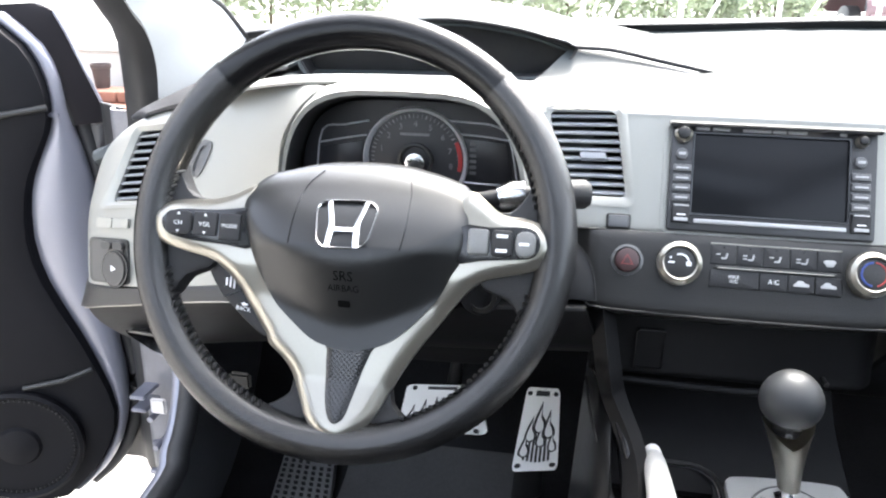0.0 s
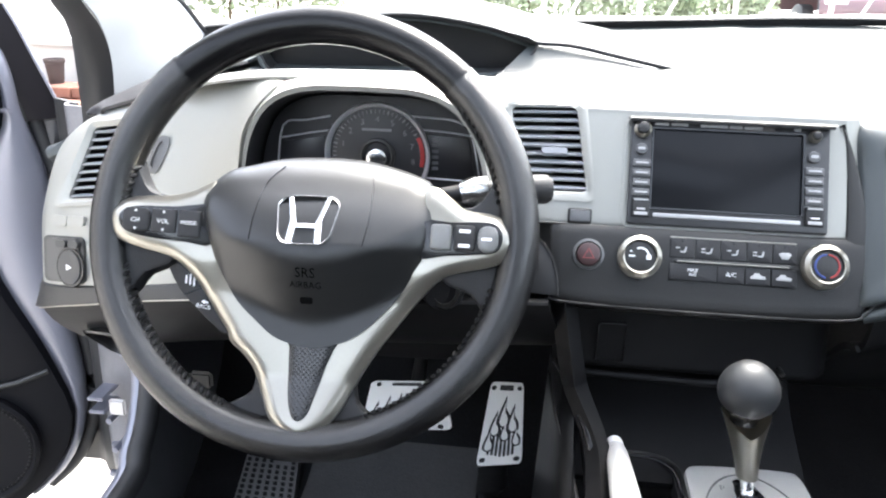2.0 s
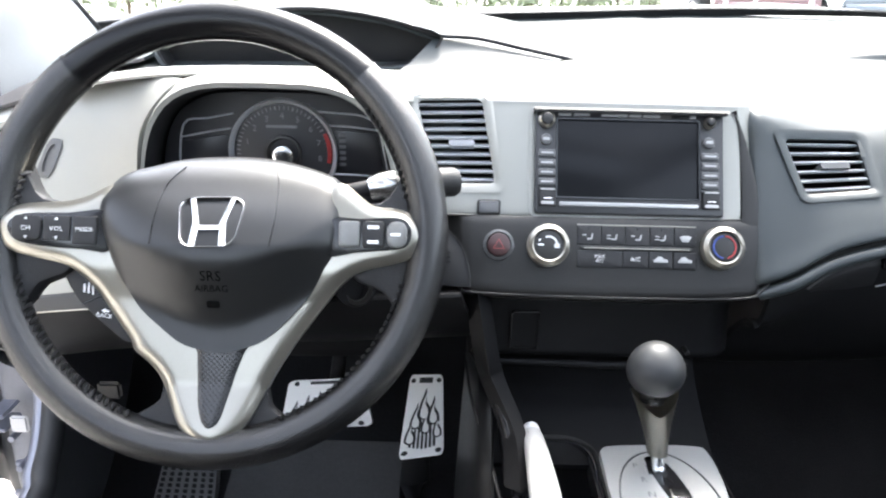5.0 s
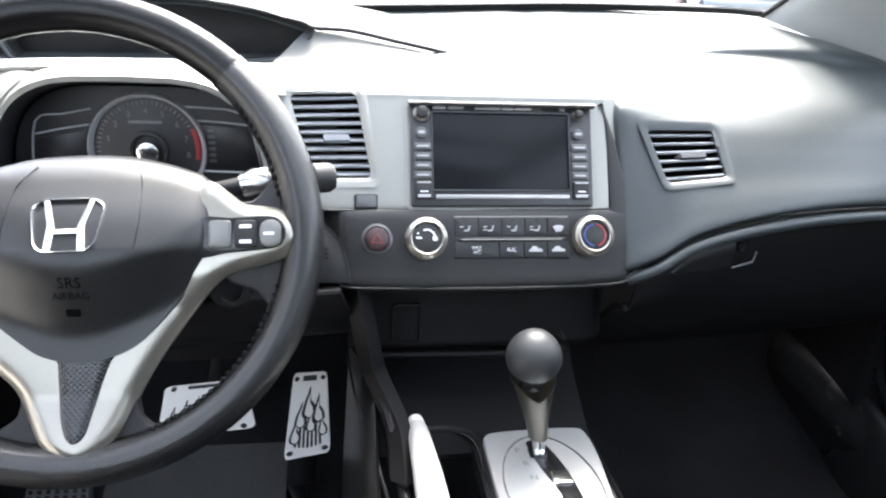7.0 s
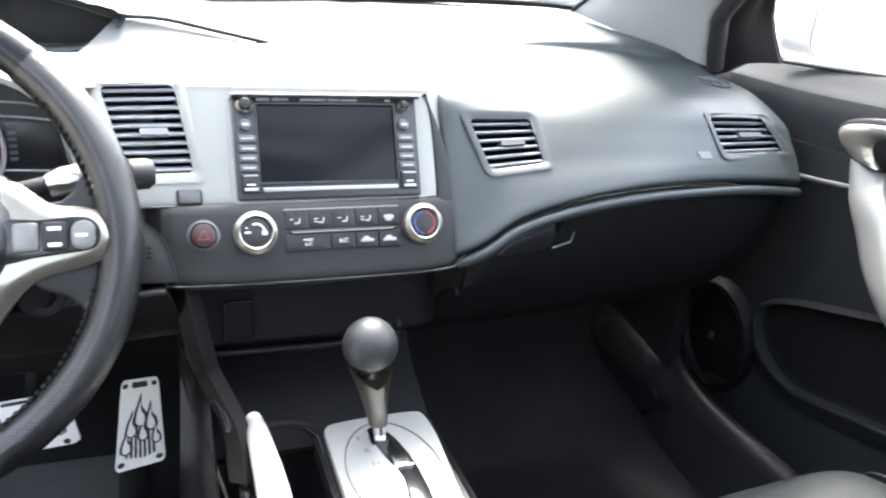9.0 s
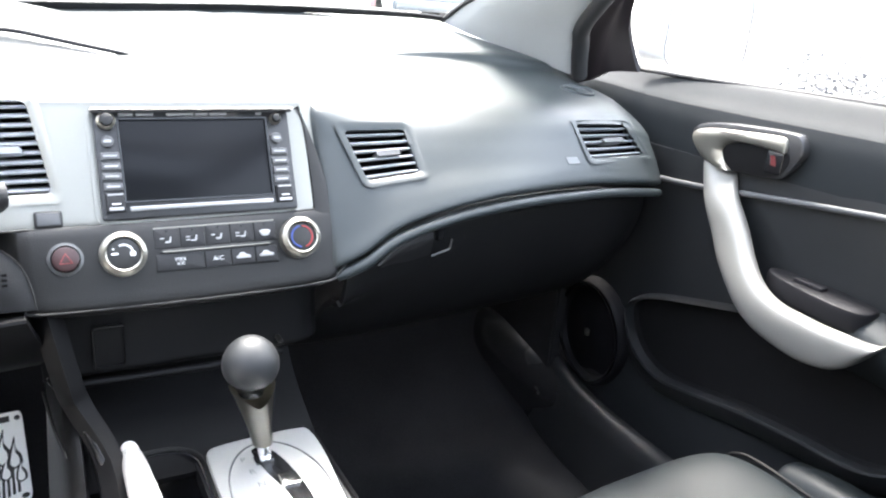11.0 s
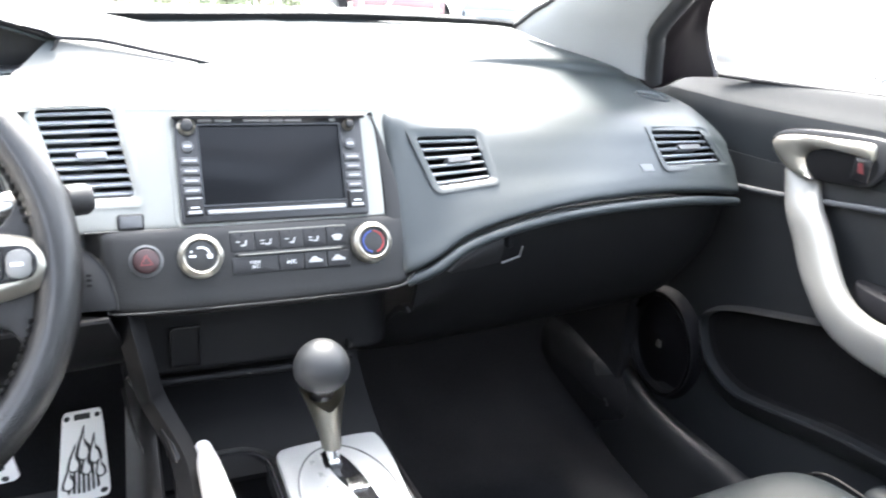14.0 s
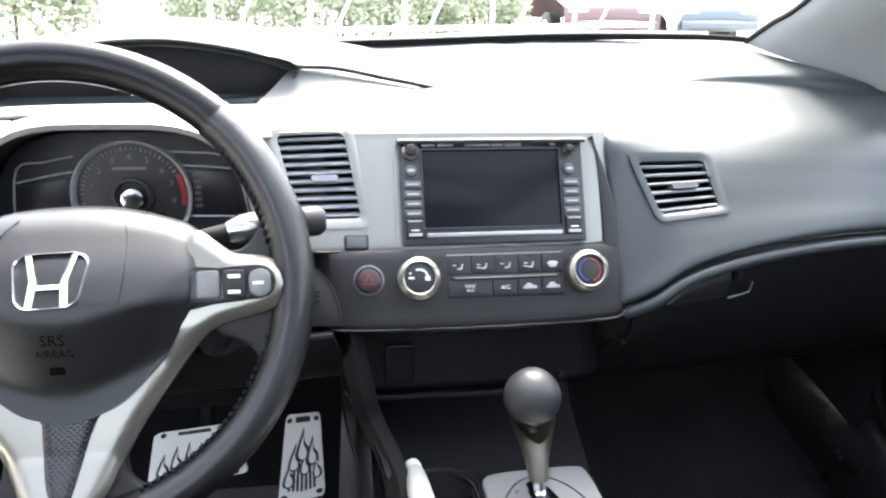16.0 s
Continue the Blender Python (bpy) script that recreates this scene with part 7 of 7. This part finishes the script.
    # sail panel and glass
    rows = [[(1.045, 0.56, 0.85), (1.10, 0.50, 0.845), (1.09, 0.42, 0.875), (1.088, 0.345, 0.886)], [(1.015, 0.49, 0.945), (1.075, 0.44, 0.94), (1.075, 0.40, 0.945), (1.08, 0.372, 0.95)], [(0.965, 0.41, 1.02), (1.04, 0.36, 1.0), (1.045, 0.345, 1.005), (1.055, 0.335, 1.01)]]
    part("sail_panel", loft(rows, 3, 3, 0.008), mat("dark_maroon_black_plastic", (0.010, 0.008, 0.009)), d, "dark triangular mirror sail panel")
    part("window_seal", tube(spline([(1.106, 0.355, 0.889), (1.106, 0.2, 0.894), (1.106, -0.13, 0.906), (1.106, -0.8, 0.92)], 4), 0.0035, 8), RUBBER, d)
    gl = part("window_glass", loft([[(1.105, 0.37, 0.89), (1.09, 0.35, 0.95), (1.05, 0.3, 1.05), (0.95, 0.12, 1.2)], [(1.105, 0.0, 0.90), (1.09, 0.0, 0.96), (1.05, 0.0, 1.06), (0.95, 0.0, 1.2)], [(1.105, -0.8, 0.92), (1.09, -0.8, 0.98), (1.05, -0.8, 1.07), (0.95, -0.8, 1.2)]], 3, 3), GLASS, d)
    gl.visible_shadow = False
    # the outside mirror, its glass turned back to the seats
    mm = lambda u, v, n: Vector((u, 0.345 - n - 0.10 * (u - 1.14), v))
    fl = rrect(1.135, 1.310, 0.893, 1.02, 0.03, 5)
    mir = part("mirror_housing", raised(mm, fl, -0.06, 0.0, 0.004), WHITE, d, "pale outside mirror housing")
    part("mirror_edge", rings(mm, [(inset(fl, 0.002)[::-1], 0.0), (inset(fl, 0.002)[::-1], 0.002), (inset(fl, 0.0045)[::-1], 0.002), (inset(fl, 0.0045)[::-1], 0.0)]), mat("grey_mirror_rim", (0.2, 0.2, 0.21), 0.5), mir)
    part("mirror_glass", raised(mm, inset(fl, 0.0045), 0.0, 0.001, 0.0003), CHROME, mir, "bright mirror glass")
    rows = [[(1.085, y, 0.33 + k), (1.06 + 0.0 * k, y, 0.338 + k), (1.035 + e, y, 0.322 + k * 0.8), (1.025 + e, y, 0.26), (1.02 + e, y, 0.2)] for y, k, e in ((0.72, 0.14, 0.03), (0.56, 0.10, 0.03), (0.46, 0.05, 0.022), (0.38, 0.015, 0.01), (0.28, 0.0, 0.0), (0.1, 0.0, -0.01), (-0.3, 0.0, -0.02), (-1.0, 0.0, -0.02))]
    tagged(part("trim_sill", loft(rows, 3, 4, 0.008), mat("satin_grey_sill", (0.020, 0.0205, 0.0215), 0.38, var=0.2, bump=0.3, bump_scale=900)), "black plastic sill cover below the passenger door", "trim", kind="structure")
    rows = [[(x + 0.045, y, z + 0.03), (x + 0.014, y, z + 0.012), (x, y, z - 0.02), (x + 0.002, y, z - 0.05), (x + 0.022, y, z - 0.10), (x + 0.03, y, z - 0.15)] for x, y, z in ((1.04, 0.80, 0.33), (1.012, 0.68, 0.34), (1.0, 0.60, 0.345), (1.003, 0.54, 0.342), (1.014, 0.46, 0.332), (1.034, 0.37, 0.322), (1.06, 0.28, 0.305))]
    tagged(part("trim_kick_panel", loft(rows, 3, 4, 0.006), mat("gloss_grey_kick_plastic", (0.02, 0.02, 0.0207), 0.26, var=0.2, bump=0.2, bump_scale=900)), "glossy dark plastic kick panel ahead of the passenger sill", "trim", kind="structure")


passenger_door()


# ---- passenger seat ----
def passenger_seat():
    s = thing("passenger_seat", (0.80, -0.35, 0.2), "charcoal leather passenger seat with stitched side bolsters", "car seat")

    def cushion(xs, ys, top, low):
        rows = []
        for x, k in xs:
            rows.append([(x, ys[0] - 0.01, low), (x, ys[0] + 0.012 * (1 - k), top - 0.10), (x, ys[0] - 0.012, top - 0.03 - 0.02 * k), (x, ys[0] - 0.05, top - 0.004 - 0.02 * k), (x, ys[0] - 0.13, top - 0.018 * k), (x, ys[0] - 0.28, top - 0.02 - 0.02 * k), (x, ys[1], top - 0.045)])
        return rows
    rows = []
    for x, dy, dz in ((0.60, -0.10, -0.10), (0.615, -0.05, -0.035), (0.66, -0.015, -0.01), (0.74, 0.0, -0.004), (0.83, 0.004, 0.0), (0.90, 0.0, 0.006), (0.935, -0.012, 0.006), (0.950, -0.03, 0.0)):
        y0, t = -0.045 + dy, 0.482 + dz
        rows.append([(x, y0 - 0.03, 0.30), (x, y0 + 0.004, 0.36), (x, y0 + 0.008, t - 0.06), (x, y0 - 0.006, t - 0.018), (x, y0 - 0.035, t), (x, y0 - 0.10, t + 0.004), (x, y0 - 0.25, t - 0.012), (x, -0.62, t - 0.03)])
    part("seat_cushion", loft(rows, 4, 4), SEAT_LEATHER, s, "charcoal leather seat cushion")
    rows = []
    for x, dy, dz in ((0.948, -0.085, 0.0), (0.962, -0.075, 0.018), (0.985, -0.075, 0.022), (1.005, -0.085, 0.012), (1.018, -0.10, -0.03), (1.02, -0.10, -0.14)):
        y0, t = -0.055 + dy, 0.482 + dz
        rows.append([(x, y0 - 0.02, 0.32), (x, y0 + 0.004, min(0.40, t - 0.03)), (x, y0, t - 0.02), (x, y0 - 0.025, t - 0.002), (x, y0 - 0.10, t + 0.006), (x, y0 - 0.30, t + 0.012), (x, -0.62, t + 0.0)])
    part("side_bolster", loft(rows, 4, 4), SEAT_LEATHER, s, "charcoal leather side bolster")
    part("piping", tube(spline([(0.949, -0.062, 0.459), (0.951, -0.085, 0.4845), (0.952, -0.14, 0.4905), (0.953, -0.3, 0.4845), (0.955, -0.55, 0.474)], 5), 0.0022, 8), mat("dark_piping", (0.006, 0.006, 0.0065), 0.6, spec=0.15), s)
    rows = [[(x, -0.58 - 0.03 * abs(x - 0.81), 0.45), (x, -0.60, 0.6), (x, -0.68, 0.85), (x, -0.74, 1.0)] for x in (0.6, 0.65, 0.81, 0.97, 1.02)]
    part("backrest", loft(rows, 3, 4, 0.08), SEAT_LEATHER, s, "charcoal leather backrest")
    for x in (0.66, 0.96):
        part("seat_rail", box(x - 0.02, x + 0.02, -0.6, -0.1, 0.2, 0.31, 0.006), BLACK, s)


passenger_seat()


# ---- outside, seen through the glass ----
MID_LEAF = mat("mid_green_leaves", (0.20, 0.24, 0.14), 0.55, var=0.35, scale=3.0)
DARK_LEAF = mat("dark_leaf_specks", (0.045, 0.046, 0.052), 0.6, var=0.4, scale=3.0)


def hedge(cx, cy, w, d, h, n, seed, label, leaf=MID_LEAF, small=1.0):
    """A clipped shrub of many small leaves on short stems."""
    rnd = random.Random(seed)
    t = thing("hedge", (cx, cy, 0), label, "hedge", "hedges behind the fence")
    bm = bmesh.new()
    for _ in range(n):
        u, v, k = rnd.uniform(-1, 1), rnd.uniform(-1, 1), rnd.random() ** 0.5
        z = h * ((0.12 if small == 1.0 else 0.0) + 0.88 * k * (1 - 0.25 * abs(u) ** 3) * (0.82 + 0.18 * math.sin(u * 9 + v * 4 + seed)))
        c = Vector((cx + u * w / 2, cy + v * d / 2, z))
        a = Vector((rnd.uniform(-1, 1), rnd.uniform(-1, 1), rnd.uniform(-1, 1))).normalized()
        b = a.orthogonal().normalized()
        s = rnd.uniform(0.03, 0.075) * small
        q = [bm.verts.new(c + x) for x in (a * s, b * s * 0.5, -a * s, -b * s * 0.5)]
        bm.faces.new(q)
    part("foliage", bm, leaf, t, smooth=False)
    for k in range(6 if small == 1.0 else 0):
        x = cx - w / 2 + (k + 0.5) * w / 6
        part("stem", tube([(x, cy, 0), (x + 0.05, cy, h * 0.4), (x + rnd.uniform(-0.1, 0.1), cy, h * 0.7)], [0.03, 0.02, 0.008], 8), mat("brown_bark", (0.12, 0.09, 0.06), 0.9), t)


hedge(-4.6, 10.5, 4.2, 1.2, 1.9, 9000, 3, "tall leafy green hedge beside the yard")
hedge(0.3, 12.0, 4.4, 1.2, 1.3, 7000, 5, "low leafy green hedge behind the white fence")
hedge(2.9, 12.3, 1.5, 1.2, 1.3, 2400, 8, "sparse leafy green hedge behind the white fence")


def fence():
    f = thing("fence", (1.5, 9.0, 0), "white tubular metal fence with slanted braces", "fence")
    wp = mat("white_fence_paint", (0.8, 0.8, 0.78), 0.5, var=0.05)
    for z in (0.55, 0.98):
        part("rail", tube([(-2.0, 8.6, z - 0.12), (4.6, 9.4, z + 0.04)], 0.03, 10), wp, f)
    for k in range(7):
        x = -2.0 + 1.1 * k
        y = 8.6 + 0.8 * k / 6
        part("post", tube([(x, y, 0), (x, y, 1.15)], 0.028, 10), wp, f)
        part("brace", tube([(x + 0.1, y, 0.1), (x + 0.55, y, 1.05)], 0.02, 8), wp, f)


fence()


def parked_car(name, at, rot, paint, label, h=1.45, length=4.4):
    """A parked vehicle: body with cabin, glass, lamps and wheels."""
    c = thing(name, at, label, name.replace("_", " "), "parked vehicles")
    m = Matrix.Translation(at) @ Matrix.Rotation(radians(rot), 4, "Z")
    L = length / 2
    prof = [(-L, 0.35), (-L + 0.03, 0.72), (-L + 0.5, 0.88), (-L + 1.25, 0.95), (-L + 1.95, h - 0.04), (-L + 2.6, h), (-L + 3.3, h - 0.06), (L - 0.5, 1.0), (L - 0.05, 0.92), (L, 0.4)]
    rows = []
    for s, k in ((-0.86, 0.93), (-0.84, 0.98), (-0.7, 1.0), (0, 1.01), (0.7, 1.0), (0.84, 0.98), (0.86, 0.93)):
        rows.append([m @ Vector((s * (1 - 0.12 * max(0, (z - 0.95)) / 0.5), y, 0.3 + (z - 0.3) * (k if z > 0.5 else 1))) for y, z in prof])
    part("body", loft(rows, 1, 4, 0.02), paint, c)
    dark = mat("dark_tinted_glass", (0.02, 0.025, 0.03), 0.1, var=0.05)
    for y0, z0, y1, z1 in ((-L + 1.28, 0.98, -L + 1.92, h - 0.07), (L - 0.55, 1.02, L - 1.05, h - 0.09)):
        part("window", loft([[m @ Vector((s * 0.66, y0, z0 + 0.02)), m @ Vector((s * 0.6, y1, z1 + 0.02))] for s in (-1, 0, 1)], 2, 2, 0.02), dark, c)
    for s in (-1, 1):
        part("window", loft([[m @ Vector((s * 0.845, -L + 1.5, 0.98)), m @ Vector((s * 0.80, -L + 2.0, h - 0.12))], [m @ Vector((s * 0.845, L - 0.9, 0.99)), m @ Vector((s * 0.80, L - 1.25, h - 0.13))]], 1, 1, 0.02), dark, c)
        part("headlight", raised(lambda u, v, n: m @ Vector((u, -L + 0.06 - n, v)), rrect(s * 0.62 - 0.18, s * 0.62 + 0.18, 0.62, 0.76, 0.04), -0.05, 0.06, 0.02), CHROME, c)
        for y in (-L + 0.85, L - 0.85):
            w = part("tyre", tube([m @ Vector((s * 0.66, y, 0.31)), m @ Vector((s * 0.68, y, 0.31)), m @ Vector((s * 0.86, y, 0.31)), m @ Vector((s * 0.88, y, 0.31))], [0.28, 0.31, 0.31, 0.28], 28), RUBBER, c)
            part("rim", tube([m @ Vector((s * 0.87, y, 0.31)), m @ Vector((s * 0.893, y, 0.31))], [0.2, 0.17], 20), SATIN, w)
    part("bumper", tube([m @ Vector((-0.8, -L + 0.02, 0.45)), m @ Vector((0, -L - 0.06, 0.45)), m @ Vector((0.8, -L + 0.02, 0.45))], 0.09, 10), paint, c)
    return c


RED_PAINT = mat("faded_red_paint", (0.15, 0.08, 0.085), 0.3, coat=0.5, var=0.05)
BLUE_PAINT = mat("pale_blue_paint", (0.11, 0.128, 0.148), 0.3, coat=0.5, var=0.05)
parked_car("parked_car", (5.0, 14.4, 0), 4, RED_PAINT, "faded dark red parked car facing the yard")
parked_car("parked_car", (6.95, 14.9, 0), 10, BLUE_PAINT, "dull blue-grey parked car beyond the fence")
# stemless dark specks added for a speckled patch, no separate shrub stands here
hedge(6.2, 3.0, 0.5, 1.9, 0.86, 4500, 11, "loose dark leaf specks standing for broken-up hedge and fence", DARK_LEAF, 0.42)


def pale_house():
    """The long pale wall along the yard, on the driver's side."""
    h = thing("house", (-6.2, 0.0, 0.0), "long pale rendered house wall along the yard", "house")
    part("wall", box(-6.4, -6.0, -9.0, 9.7, 0.0, 3.6, 0.02), mat("pale_render", (0.5, 0.49, 0.47), 0.85, var=0.06, scale=0.7, bump=0.3, bump_scale=80), h)
    part("roof", loft([[(-5.6, y, 3.5), (-6.4, y, 4.2), (-8.0, y, 5.2)] for y in (-9.3, 0.0, 9.8)], 1, 2, 0.12), mat("grey_roof_tiles", (0.2, 0.19, 0.18), 0.8, var=0.2, scale=4), h)


pale_house()


def brick_step():
    """Two courses of red-brown bricks below the pale garden wall, beyond the open door."""
    e = thing("brick_step", (-2.9, 4.1, 0.0), "low step of red-brown bricks below the pale garden wall", "step")
    tone = mat("red_brown_brick", (0.2, 0.09, 0.062), 0.85, var=0.3, scale=9)
    base = part("brick", box(-3.005, -2.795, 3.98, 4.22, 0.0, 0.07, 0.006, 1), tone, e, smooth=False).data
    rnd = random.Random(4)
    spots = [(0.219 * k - 0.9 + 0.1 * (c % 2), 0.0 if c < 2 else 0.16, 0.074 * c) for c in range(3) for k in range(9)]
    for x, y, z in spots:
        ob = new("brick", base)
        ob.parent = e
        ob.matrix_local = Matrix.Translation((x, y + rnd.uniform(-0.006, 0.006), z)) @ Matrix.Rotation(radians(rnd.uniform(-1.5, 1.5)), 4, "Z")


brick_step()


def garden_wall():
    w = thing("garden_wall", (-3.0, 4.7, 0.0), "pale rendered garden wall with a white cap and post", "wall")
    render = mat("pale_render", (0.5, 0.49, 0.47), 0.85, var=0.06, scale=0.7, bump=0.3, bump_scale=80)
    part("wall", box(-4.6, -2.79, 4.62, 4.78, 0.0, 0.43, 0.01), render, w)
    part("cap", box(-4.62, -2.76, 4.56, 4.82, 0.43, 0.485, 0.012), render, w)
    part("post", box(-2.82, -2.70, 4.5, 4.62, 0.0, 0.9, 0.012), mat("beige_post", (0.22, 0.215, 0.19), 0.8, var=0.15), w, "beige grey post")


garden_wall()


def plant_pot():
    p = thing("plant_pot", (-3.0, 4.34, 0.222), "dark tapered plant pot standing on the brick step", "plant pot")
    prof = [(0.045, 0.0), (0.047, 0.01), (0.06, 0.13), (0.067, 0.135), (0.067, 0.16), (0.058, 0.16), (0.056, 0.14)]
    bm = bmesh.new()
    skin(bm, [[Vector((-3.0 + q * math.cos(2 * math.pi * k / 20), 4.30 + q * math.sin(2 * math.pi * k / 20), 0.218 + h)) for k in range(20)] for q, h in prof], closed=True, cap0=True, cap1=True)
    part("pot", bm, mat("dark_brown_pot", (0.03, 0.018, 0.016), 0.6, var=0.3), p)


plant_pot()
